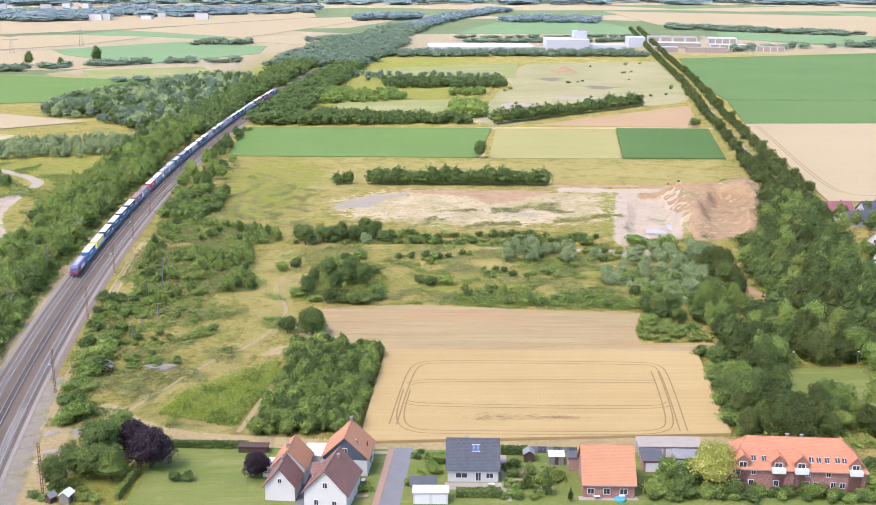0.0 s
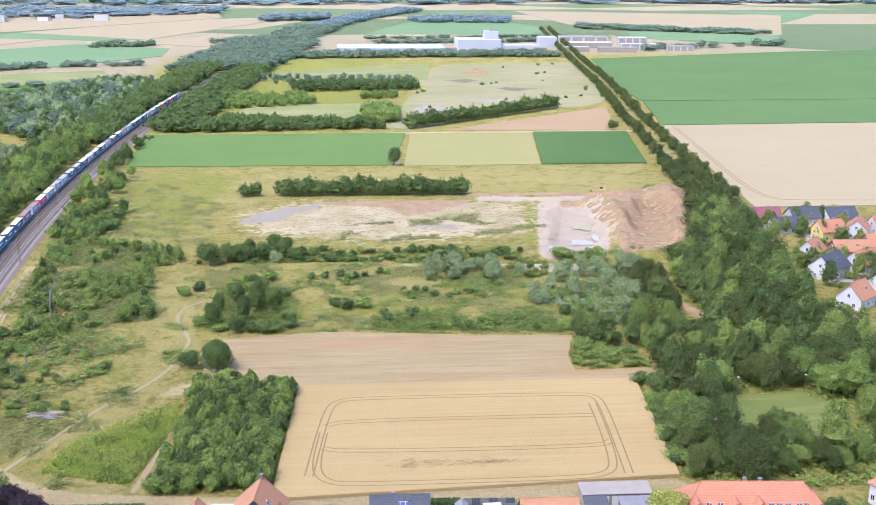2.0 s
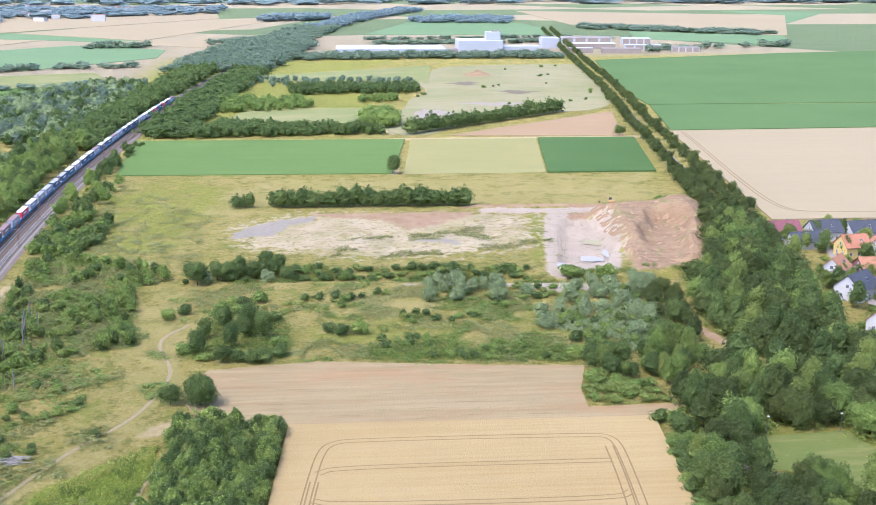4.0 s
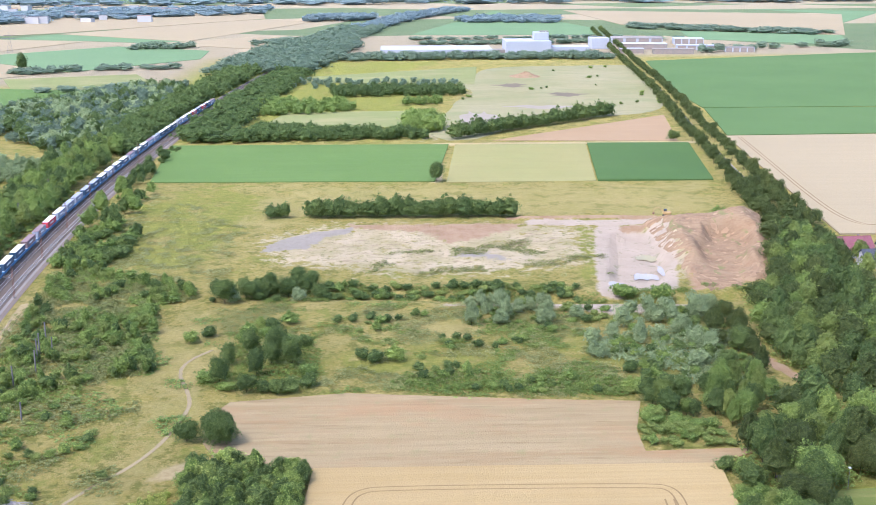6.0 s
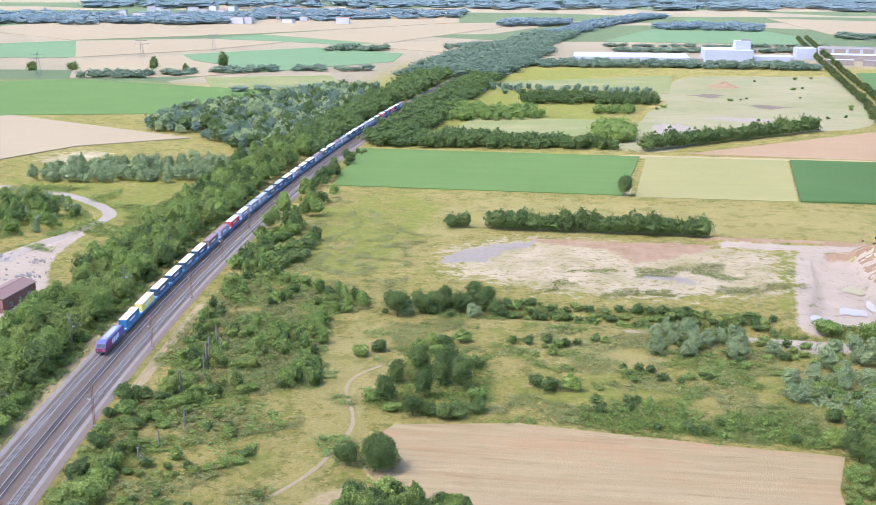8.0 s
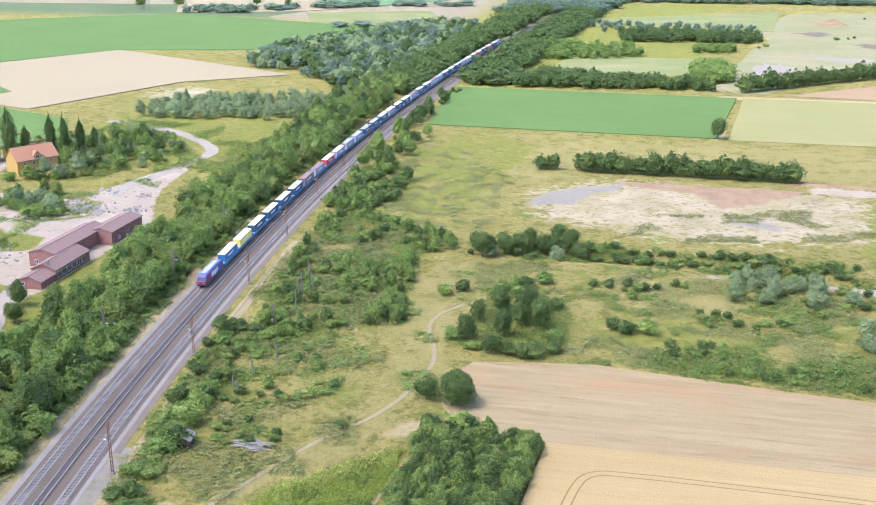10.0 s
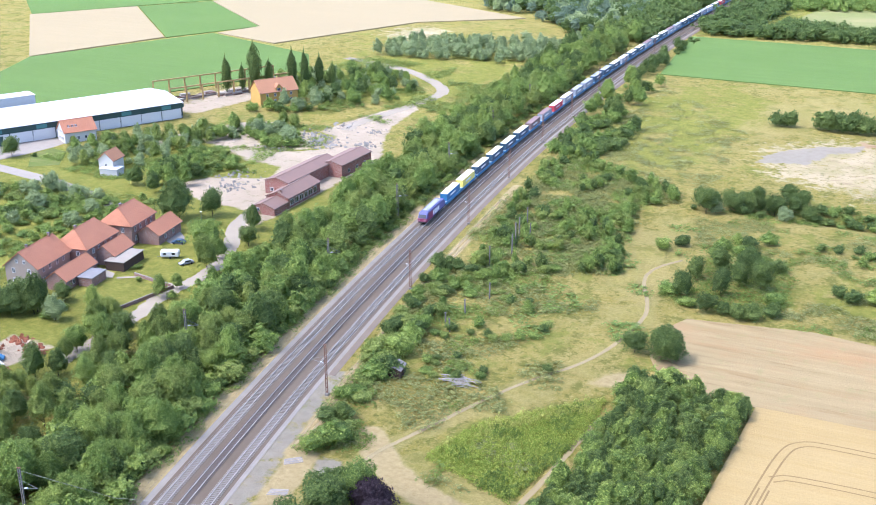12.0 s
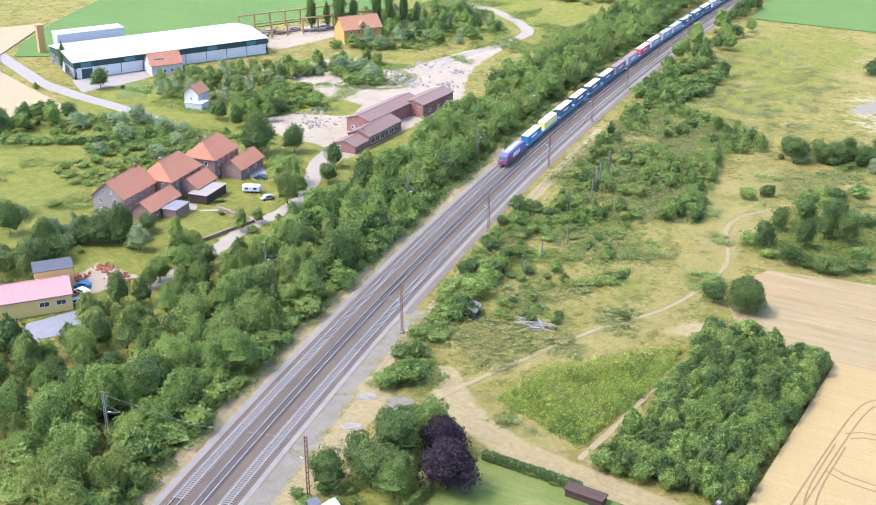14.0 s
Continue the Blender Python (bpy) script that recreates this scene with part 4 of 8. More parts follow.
def crown_leaves(seed, rx, rz, lobes, leaves, size, bottom=-0.95, shape="round", fine=5):
    """Leaf sprays on a lumpy crown about the origin, height rz up and down: triangles (n, 3, 3)."""
    r = np.random.RandomState(seed + 1)
    d = r.normal(size=(int(leaves * 1.6) + 20, 3))
    d[:, 2] += 0.35
    d /= np.linalg.norm(d, axis=1)[:, None]
    p, n = lumps(seed, lobes, fine)(d)
    out = r.uniform(0.90, 1.05, (len(p), 1)) + 0.12 * r.uniform(0, 1, (len(p), 1)) ** 6
    p = shaped(p * out, rx, rz, shape, seed)
    keep = np.where(p[:, 2] > bottom * rz)[0][:leaves]
    p, n = p[keep], n[keep] / np.array([rx, rx, rz])
    n /= np.linalg.norm(n, axis=1)[:, None]
    n = n + r.normal(size=n.shape) * 0.48
    n /= np.linalg.norm(n, axis=1)[:, None]
    t = np.cross(n, r.normal(size=n.shape))
    t /= np.linalg.norm(t, axis=1)[:, None]
    b = np.cross(n, t)
    s = size * r.uniform(0.55, 1.35, (len(p), 1))
    e = s * r.uniform(0.7, 1.2, (len(p), 1))
    return np.stack([p - t * s - b * e * 0.5, p + t * s - b * e * 0.5 - n * s * 0.2, p + b * e + n * s * 0.25], 1)


def crown_core(rx, rz, shape, seed, lobes, n=9, shrink=0.86, fine=5):
    """The dense inside of a crown, lumpy like its leaves."""
    u = [[(math.cos(a) * math.cos(h), math.sin(a) * math.cos(h), math.sin(h)) for a in (np.arange(n) + 0.5 * (i % 2)) * 2 * math.pi / n] for i, h in enumerate(np.radians((-80, -45, -12, 18, 44, 66, 86)))]
    p, k = lumps(seed, lobes, fine)(np.array(u).reshape(-1, 3))
    u = shaped(p * shrink, rx, rz, shape, seed).reshape(-1, n, 3)
    out = []
    for i in range(len(u) - 1):
        for k in range(n):
            a, b, c, d = u[i, k], u[i, (k + 1) % n], u[i + 1, (k + 1) % n], u[i + 1, k]
            out += [[a, b, c], [a, c, d]]
    out += [[u[-1, 0], u[-1, k], u[-1, k + 1]] for k in range(1, n - 1)]
    return np.array(out)


LIGHT = {}


def plant(name, seed, height, rx, mat, lobes=16, leaves=1200, size=0.3, stem=0.22, shape="round", trunk_r=0.16, bottom=-0.95, label="", category="tree", limbs=4, fine=5):
    """One plant at the origin: tapered trunk with limbs, and a crown of leaf sprays."""
    ob = base(name, pose(0, 0, -500), label, category)
    rz = height * (1 - stem) / 2
    mid = height * stem + rz

    def crown(count, size, n):
        q = crown_leaves(seed, rx, rz, lobes, count, size, bottom, shape, fine)
        q = np.concatenate([q, crown_core(rx, rz, shape, seed, lobes, n, fine=fine)]) + np.array([0, 0, mid])
        q[..., 2] = np.maximum(q[..., 2], 0.02)
        return q

    bm = bmesh.new()
    r = random.Random(seed)
    lean = r.uniform(-0.03, 0.03) * height
    top = Vector((lean, -lean, mid + rz * 0.4))
    tube(bm, [(0, 0, -0.2), (lean * 0.3, -lean * 0.2, mid * 0.5), tuple(top)], trunk_r, 6, trunk_r * 0.3)
    for k in range(limbs):
        a = k * 1.6 + r.uniform(0, 1)
        z = height * (stem + 0.12 * k)
        tube(bm, [(lean * 0.3, -lean * 0.2, z), (math.cos(a) * rx * 0.35, math.sin(a) * rx * 0.35, z + rz * 0.35), (math.cos(a) * rx * 0.7, math.sin(a) * rx * 0.7, z + rz * 0.6)], trunk_r * 0.45, 4, trunk_r * 0.12)
    part("trunk", bm, BARK, ob)
    cr = new("crown", quads("crown", crown(leaves, size, 9), mat))
    cr.parent = ob
    LIGHT[ob.name] = (crown(int(leaves * 0.28) + 40, size * 1.55, 6), mat)
    return ob


def kinds(name, mat, label, specs, **kw):
    return [plant(name, 100 + 7 * i + len(name), h, rx, mat, label=label, **{**kw, **more}) for i, (h, rx, more) in enumerate(specs)]


TREE = dict(size=0.28, leaves=1750, stem=0.08, lobes=22)
BROAD = kinds("deciduous_tree", LEAF_MID, "broad-crowned green deciduous tree in full leaf", [(12, 4.8, {}), (14, 5.0, {"lobes": 28, "shape": "egg"}), (11, 5.2, {"lobes": 18}), (13.5, 4.2, {"shape": "egg"})], **TREE)
DARK = kinds("deciduous_tree", LEAF_DARK, "dark green dense deciduous tree in leaf", [(12, 5.0, {}), (14, 5.0, {"lobes": 28, "shape": "egg"}), (10, 4.6, {}), (13, 4.4, {"shape": "egg", "lobes": 16})], **TREE)
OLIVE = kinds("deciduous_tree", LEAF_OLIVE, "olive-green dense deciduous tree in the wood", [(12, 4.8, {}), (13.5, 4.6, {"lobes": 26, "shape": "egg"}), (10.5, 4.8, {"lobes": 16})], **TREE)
ROUND = kinds("round_tree", LEAF_DARK, "large round dark green tree leafy to the ground", [(11.0, 5.3, {})], size=0.22, leaves=6000, stem=0.0, lobes=110, fine=4)
LIME = kinds("deciduous_tree", LEAF_LIME, "light yellowish green deciduous tree", [(11, 4.4, {}), (13, 4.6, {"shape": "egg"})], **TREE)
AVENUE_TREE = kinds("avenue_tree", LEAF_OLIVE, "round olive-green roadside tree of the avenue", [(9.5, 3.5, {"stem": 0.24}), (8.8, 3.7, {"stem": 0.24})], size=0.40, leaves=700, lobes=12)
SILVER = kinds("willow_tree", LEAF_SILVER, "bushy grey-green silvery willow tree", [(9, 4.0, {"stem": 0.02}), (10.5, 3.6, {"stem": 0.02, "shape": "egg"}), (7, 3.8, {"stem": 0.0})], size=0.24, leaves=1600, lobes=16)
PURPLE = kinds("copper_beech", LEAF_PURPLE, "dark purple copper beech in a garden", [(9, 4.4, {"stem": 0.05, "leaves": 3600, "lobes": 30})], size=0.24)
SMALL = dict(stem=0.0, leaves=640, size=0.21, lobes=12, trunk_r=0.06, category="bush", limbs=2, fine=4)
BUSH = kinds("bush", LEAF_MID, "green rounded wild bush in the meadow", [(3.4, 2.5, {}), (2.6, 2.8, {}), (4.2, 2.7, {"shape": "egg"})], **SMALL)
BUSH_DARK = kinds("bush", LEAF_DARK, "dark green dense wild bush", [(3.4, 2.6, {}), (4.4, 2.8, {"shape": "egg"})], **SMALL)
BUSH_LIME = kinds("bush", LEAF_LIME, "light green leafy wild bush", [(2.8, 2.4, {}), (2.0, 2.6, {})], **SMALL)
YOUNG = dict(stem=0.03, leaves=760, size=0.20, lobes=14, trunk_r=0.06, limbs=2, fine=4)
SAPLING = kinds("young_tree", LEAF_MID, "young green tree in a dense plantation", [(4.6, 2.0, {}), (5.6, 1.9, {"shape": "egg"}), (4.0, 2.2, {})], **YOUNG) + \
    kinds("young_tree", LEAF_DARK, "young dark green tree in a dense plantation", [(5.0, 2.1, {"shape": "egg"})], **YOUNG) + \
    kinds("young_tree", LEAF_LIME, "young light green tree in a dense plantation", [(4.2, 2.0, {})], **YOUNG)
COLUMN = kinds("columnar_tree", LEAF_DARK, "dark slender columnar tree by the works", [(18, 2.7, {"lobes": 20, "leaves": 1500}), (16, 2.5, {"lobes": 20, "leaves": 1500})], shape="column", stem=0.04, size=0.30)
YELLOW = kinds("golden_tree", LEAF_YELLOW, "yellow-green ornamental tree in a garden", [(7.5, 3.8, {"leaves": 3000, "lobes": 22})], stem=0.10, size=0.22)
CONIFER = kinds("conifer", LEAF_DARK, "dark green slender garden conifer", [(7, 1.7, {"leaves": 1200, "lobes": 20})], shape="cone", stem=0.04, size=0.2)

rng = random.Random(11)
BULK = {}


def seat(x, y, scale, tall=1.0, wide=1.0):
    z = float(ground_height(np.array(x), np.array(y)))
    s = scale * rng.uniform(0.85, 1.15)
    return Matrix.Translation((x, y, z)) @ Matrix.Rotation(rng.uniform(0, 6.283), 4, "Z") @ Matrix.Diagonal((s * wide, s * wide, s * tall * rng.uniform(0.9, 1.1), 1))


def grow(stock, x, y, scale=1.0, group="", tall=1.0, wide=1.0):
    """A tree or bush of its own."""
    c = copy_thing(rng.choice(stock), seat(x, y, scale, tall, wide))
    return tagged(c, group=group)


def bulk(key, stock, x, y, scale=1.0, tall=1.0, wide=1.0):
    """A crown that joins the others of a dense stand."""
    low, mat = LIGHT[rng.choice(stock).name]
    m = np.array(seat(x, y, scale, tall, wide))
    BULK.setdefault((key, mat.name), []).append((low @ m[:3, :3].T + m[:3, 3], rng.random()))


def scatter(poly, spacing, jitter=0.45, skip=0.0, hole=None):
    """Uneven places in a polygon."""
    xs, ys_ = [p[0] for p in poly], [p[1] for p in poly]
    out, row, y = [], 0, min(ys_)
    while y < max(ys_):
        x = min(xs) + (row % 2) * spacing / 2
        while x < max(xs):
            px, py = x + rng.uniform(-jitter, jitter) * spacing, y + rng.uniform(-jitter, jitter) * spacing
            if rng.random() >= skip and bool(inside(poly, np.array(px), np.array(py))) and not (hole and hole(px, py)):
                out.append((px, py))
            x += spacing
        y += spacing * 0.87
        row += 1
    return out


def belt(a, b, y0, y1):
    """A polygon along the railway between two offsets from it."""
    line = [y for y in np.linspace(y0, y1, 14)]
    return [(float(rail_x(y)) + a, float(y)) for y in line] + [(float(rail_x(y)) + b, float(y)) for y in line[::-1]]


def patchy(size, cut, shift=0.0):
    """A hole test that leaves plants only in uneven patches."""
    return lambda x, y: noise.noise(Vector((x / size + shift, y / size, 3.7))) < cut


def wood(poly, spacing, mix, scale=1.0, skip=0.0, group="", hole=None, tall=1.0, single=None):
    """Plants over a polygon: things of their own where single says so, the others joined."""
    for x, y in scatter(poly, spacing, skip=skip, hole=hole):
        st, sc = rng.choice(mix), scale * rng.uniform(0.75, 1.15)
        if single is not None and single(x, y):
            grow(st, x, y, sc, group, tall)
        else:
            bulk(group, st, x, y, sc, tall)


near = lambda x, y: True
SCRAP = lambda x, y: (-198 < x < -176 and 256 < y < 284) or (-208 < x < -174 and 236 < y < 264)
# the belt west of the railway, with a gap before one mast
MAST = lambda x, y: float(line_distance([(-130, 219), (-123, 211)], np.array(x), np.array(y))) < 4.2
wood(belt(-33, -11, 196, 480), 6.0, [BROAD, DARK, LIME, BROAD, BROAD, LIME], 0.76, 0.0, "stand along the railway", hole=MAST, single=lambda x, y: y < 310)
wood(belt(-34, -8.5, 198, 360), 3.8, [BUSH, BUSH_LIME, SAPLING, BUSH], 1.3, 0.08, "undergrowth along the railway", hole=MAST)
wood(belt(-84, -56, 196, 236), 6.6, [BROAD, DARK, LIME], 0.75, 0.05, "stand along the railway")
wood(belt(-56, -34, 196, 296), 6.0, [BROAD, LIME, LIME, DARK], 0.6, 0.1, "stand along the railway", hole=SCRAP, single=near)
wood(belt(-13, -7.5, 200, 640), 3.0, [BUSH, BUSH_LIME, BUSH, BUSH_DARK], 0.6, 0.12, "bushes along the railway", single=lambda x, y: y < 260)
wood(belt(-36, -9, 480, 780), 6.6, [BROAD, DARK, BROAD, LIME], 0.78, 0.04, "stand along the railway")
# scrub between the railway and the meadow
wood(belt(18, 26, 262, 330), 4.6, [BUSH, BUSH_LIME, BUSH_DARK], 1.15, 0.15, "bushes by the tracks", single=near)
SCRUB = [(-106.7, 372), (-116.5, 421), (-125, 489), (-109, 496), (-93, 481), (-68, 467), (-66.6, 454), (-78, 448), (-72, 425), (-74, 413), (-66, 383), (-80, 379), (-91, 371), (-92, 357), (-101, 350)]
wood(SCRUB, 4.1, [SAPLING, BUSH, SAPLING, BUSH_LIME, BUSH_DARK, SAPLING[4:], BUSH], 0.78, 0.08, "scrub by the railway", hole=patchy(13, -0.16), tall=1.2, single=lambda x, y: y < 380)
wood(belt(16, 28, 320, 372), 4.0, [BUSH, BUSH_DARK, BUSH_LIME, SAPLING], 0.8, 0.05, "bushes by the tracks", hole=patchy(12, -0.35), single=near)
wood(belt(28, 62, 290, 362), 4.6, [BUSH, BUSH_LIME, BUSH_DARK], 0.6, 0.05, "bushes by the meadow", hole=patchy(13, 0.08, 3.0), single=lambda x, y: y < 330)
wood(belt(16, 42, 490, 560), 4.6, [BUSH, BUSH_DARK, SAPLING, BUSH_DARK], 1.1, 0.05, "scrub by the railway", hole=patchy(18, -0.3))
wood(belt(14, 32, 555, 640), 6.0, [DARK, BROAD, BUSH], 0.62, 0.10, "stand by the tracks")
wood(belt(14, 22, 640, 780), 5.5, [DARK, BUSH_DARK], 0.55, 0.1, "stand by the tracks")
# the plantation
wood([(-44, 318), (-17, 318.5), (-21, 257), (-46, 257), (-43.5, 286)], 2.35, [SAPLING, SAPLING[3:4], SAPLING[:3]], 0.95, 0.0, "plantation", tall=1.0, single=near)
for x, y in ((-42, 316), (-36, 319), (-30, 315), (-39, 312)):
    grow(SAPLING, x, y, 1.5, "plantation")
# the clump and the round tree
for x, y, s in ((-45.5, 390, .62), (-36.3, 380, .64), (-32.4, 397, .66), (-37.5, 367.5, .5), (-46, 375, .5), (-27, 388, .62), (-33, 389, .58), (-40, 398, .6)):
    grow(DARK[0:1] + DARK[2:3], x, y, s, "clump in the meadow", 1.15)
for x, y in ((-50, 377), (-43, 370), (-33, 368), (-29, 366), (-26, 368), (-21, 372), (-22, 380), (-44, 409), (-40, 424), (-43, 417), (-37, 414), (-32, 408), (-60, 410), (-55, 415), (-31, 427), (-36, 421), (-25, 404), (-3, 390), (3, 391), (-7, 393)):
    grow(BUSH_DARK if rng.random() < 0.5 else BUSH, x, y, 0.95, "clump in the meadow")
grow(ROUND, -40, 335, 0.92, "trees at the stubble")
grow(DARK, -48, 336, 0.6, "trees at the stubble")
# the wood to the east
EAST = [(76, 250), (83, 320), (97, 340), (109, 362), (113, 380), (121, 429), (126, 452), (140, 466), (152, 520), (168, 553), (181, 542), (178, 505), (170, 470), (165, 430), (158, 395), (153, 350), (156, 300), (156, 250)]
PARK_LAWN = [(91, 284), (97, 306), (125, 308), (131, 288), (114, 268), (106, 280)]
PARK = lambda x, y: bool(inside(PARK_LAWN, np.array(x), np.array(y))) or float(line_distance([(112.6, 412), (110.7, 389), (117, 356), (116, 340)], np.array(x), np.array(y))) < 4.5
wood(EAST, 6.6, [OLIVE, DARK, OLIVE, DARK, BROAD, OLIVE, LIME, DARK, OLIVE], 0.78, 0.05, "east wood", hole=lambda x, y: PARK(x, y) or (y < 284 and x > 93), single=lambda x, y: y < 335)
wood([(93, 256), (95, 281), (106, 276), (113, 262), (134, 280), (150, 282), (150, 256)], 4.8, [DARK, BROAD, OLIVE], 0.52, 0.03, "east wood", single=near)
for x, y, s, st in ((147, 343, .95, LIME), (146, 357, .9, LIME), (115, 319, .95, LIME), (96, 309, .7, SILVER), (112, 264, .95, LIME), (124, 312, .9, BROAD), (130, 284, .8, LIME), (133, 298, .95, BROAD), (104, 277, .6, DARK), (110, 318, .9, OLIVE), (138, 330, .9, LIME)):
    grow(st, x, y, s, "east wood", 1.05)
wood([(64, 337), (66, 348), (78, 344), (84, 336), (80, 333)], 3.4, [BUSH_LIME, BUSH, BUSH_LIME], 0.85, 0.1, "bushes at the stubble", single=near)
wood([(67, 348), (70, 362), (108, 364), (98, 344), (86, 340)], 5.2, [BROAD, LIME, BROAD, DARK], 0.58, 0.1, "east scrub", single=near)
wood([(73, 256), (79, 320), (84, 320), (80, 256)], 3.6, [BUSH, BUSH_DARK], 1.0, 0.1, "wood edge", single=near)
# the belt south of the sand, willows and scrub
wood([(-62, 450), (-56, 468), (-30, 474), (-20, 458), (-40, 448)], 5.6, [DARK[:1], BUSH_DARK, BUSH_DARK, DARK[2:3], SILVER[2:]], 0.72, 0.1, "trees at the bank", single=near)
wood([(-25, 458), (-20, 470), (70, 462), (70, 452)], 3.6, [BUSH, BUSH_DARK, BUSH_LIME, BUSH_DARK], 0.72, 0.12, "bushes at the bank")
for x, y, s in ((83, 455, 1.6), (96, 452, 1.6)):
    grow(BUSH, x, y, s, "bushes at the bank", 1.2)
wood([(24, 422), (28, 444), (55, 448), (54, 421)], 4.2, [SILVER, SILVER, SILVER, BUSH], 0.55, 0.05, "willows", hole=patchy(14, -0.3), single=near)
wood([(54, 428), (56, 440), (104, 432), (100, 408), (78, 412)], 5.0, [BUSH, BUSH_LIME, BUSH_DARK, SILVER], 0.75, 0.12, "east scrub", hole=patchy(13, -0.25))
for x, y, s in ((86, 424, .8), (92, 410, .85), (78, 405, .75), (101, 425, .9), (97, 395, .7), (70, 408, .6), (108, 436, .8)):
    grow(SILVER, x, y, s, "willows")
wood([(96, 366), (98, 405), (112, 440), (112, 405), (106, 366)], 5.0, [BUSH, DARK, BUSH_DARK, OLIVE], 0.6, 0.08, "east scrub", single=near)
wood([(63.5, 328), (65, 340), (82, 338), (94, 331), (92, 328.5)], 3.0, [BUSH_LIME, BUSH, BUSH_LIME], 0.62, 0.15, "bushes at the stubble")
wood([(60, 386), (62, 404), (80, 414), (104, 408), (98, 366), (78, 368)], 4.6, [BUSH, BUSH_LIME, SILVER[2:], BUSH_DARK, BUSH], 0.72, 0.1, "east scrub", hole=patchy(11, -0.2))
wood([(66, 362), (66, 380), (78, 384), (82, 366)], 4.4, [BUSH, BUSH_LIME, BUSH_DARK], 0.85, 0.1, "east scrub", single=near)
wood([(6, 369), (8, 386), (66, 378), (68, 362), (30, 364)], 4.0, [BUSH, BUSH_LIME, BUSH_DARK], 0.62, 0.05, "bushes in the meadow", hole=patchy(17, -0.12))
wood([(-44, 402), (-20, 440), (60, 425), (62, 385), (6, 390), (0, 402)], 5, [BUSH, BUSH_LIME, BUSH_DARK], 0.6, 0.1, "bushes in the meadow", hole=patchy(15, 0.12, 5.0))
# hedges
for x0, y0, x1, y1, st, sp, sc in ((-36, 581, 57, 579, BUSH_DARK, 2.3, 1.55), (-55, 580, -46, 580, BUSH_DARK, 2.4, 1.1), (42, 809, 165, 915, BUSH_DARK, 4.5, 1.9)):
    for x, y, a in along([(x0, y0), (x1, y1)], sp):
        bulk("hedge row", st, x + rng.uniform(-1, 1), y + rng.uniform(-1.5, 1.5), sc, 1.35)
grow(DARK, 25, 664, 0.75)
grow(DARK, 183, 792, 0.8)
for x, y in scatter([(140, 572), (145, 578), (166, 576), (164, 568)], 4):
    bulk("hedge row", BUSH, x, y, 0.9)
# the avenue
AVENUE = [(172, 560), (184.7, 634), (206, 820), (241, 1085), (270.7, 1378), (335.7, 1950)]
for off in (-6.8, 6.8):
    for x, y, a in along(AVENUE, 16.5):
        if y < 1150:
            grow(AVENUE_TREE, x + off * math.sin(a) + rng.uniform(-1, 1), y - off * math.cos(a) + rng.uniform(-1.5, 1.5), 0.95, "avenue")
        else:
            bulk("far avenue", AVENUE_TREE, x + off * math.sin(a), y - off * math.cos(a), 0.9)
for x, y in scatter([(168, 560), (172, 650), (180, 650), (196, 640), (192, 575), (190, 545)], 7.5, skip=0.3):
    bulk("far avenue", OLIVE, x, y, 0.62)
# round the farm and the works
wood([(-304, 420), (-290, 440), (-262, 478), (-246, 496), (-240, 490), (-262, 440), (-280, 415)], 5.0, [BROAD, SILVER, BUSH, LIME], 0.55, 0.05, "trees by the works")
wood([(-262, 375), (-232, 384), (-222, 372), (-226, 340), (-232, 300), (-262, 330)], 5.2, [BUSH, BUSH_LIME, BUSH, BUSH_LIME], 0.75, 0.05, "wild garden", hole=patchy(17, -0.3))
wood([(-300, 348), (-292, 372), (-262, 380), (-240, 374), (-234, 346), (-250, 336), (-272, 350)], 4.2, [BUSH, BUSH_LIME, BUSH, BUSH_LIME, SILVER[2:], BUSH_DARK], 0.72, 0.05, "wild garden", hole=patchy(16, -0.3))
wood([(-318, 338), (-312, 366), (-296, 372), (-294, 352), (-302, 336)], 5.0, [DARK, BUSH_DARK, BROAD], 0.6, 0.05, "wild garden")
for x, y, a in along([(-302, 336), (-284, 343), (-268, 354), (-252, 372)], 3.2):
    bulk("wild hedge", BUSH, x + rng.uniform(-1.5, 1.5), y + rng.uniform(-1.5, 1.5), 1.0)
wood([(-306, 424), (-296, 446), (-268, 474), (-248, 492), (-254, 470), (-262, 440), (-258, 412), (-275, 410), (-286, 402)], 5.2, [SILVER, BUSH_LIME, SILVER, LIME, BUSH], 0.52, 0.05, "trees by the works", hole=lambda x, y: math.hypot(x + 268, y - 404) < 9)
wood([(-256, 395), (-240, 420), (-228, 408), (-235, 388)], 6, [BROAD, BUSH, DARK], 0.7, 0.1, "trees by the works")
wood([(-300, 545), (-262, 532), (-235, 530), (-224, 560), (-228, 590), (-262, 612), (-300, 600)], 5.4, [BROAD, DARK, SILVER, BUSH], 0.55, 0.05, "trees by the works")
wood([(-276, 508), (-250, 516), (-246, 528), (-262, 524)], 4.6, [BUSH, BUSH_DARK, SILVER], 1.0, 0.1, "trees by the works")
wood([(-250, 468), (-230, 456), (-222, 466), (-238, 484), (-250, 484)], 3.8, [BUSH, BUSH_LIME, BUSH, SILVER[2:]], 0.95, 0.05, "trees in the yard")
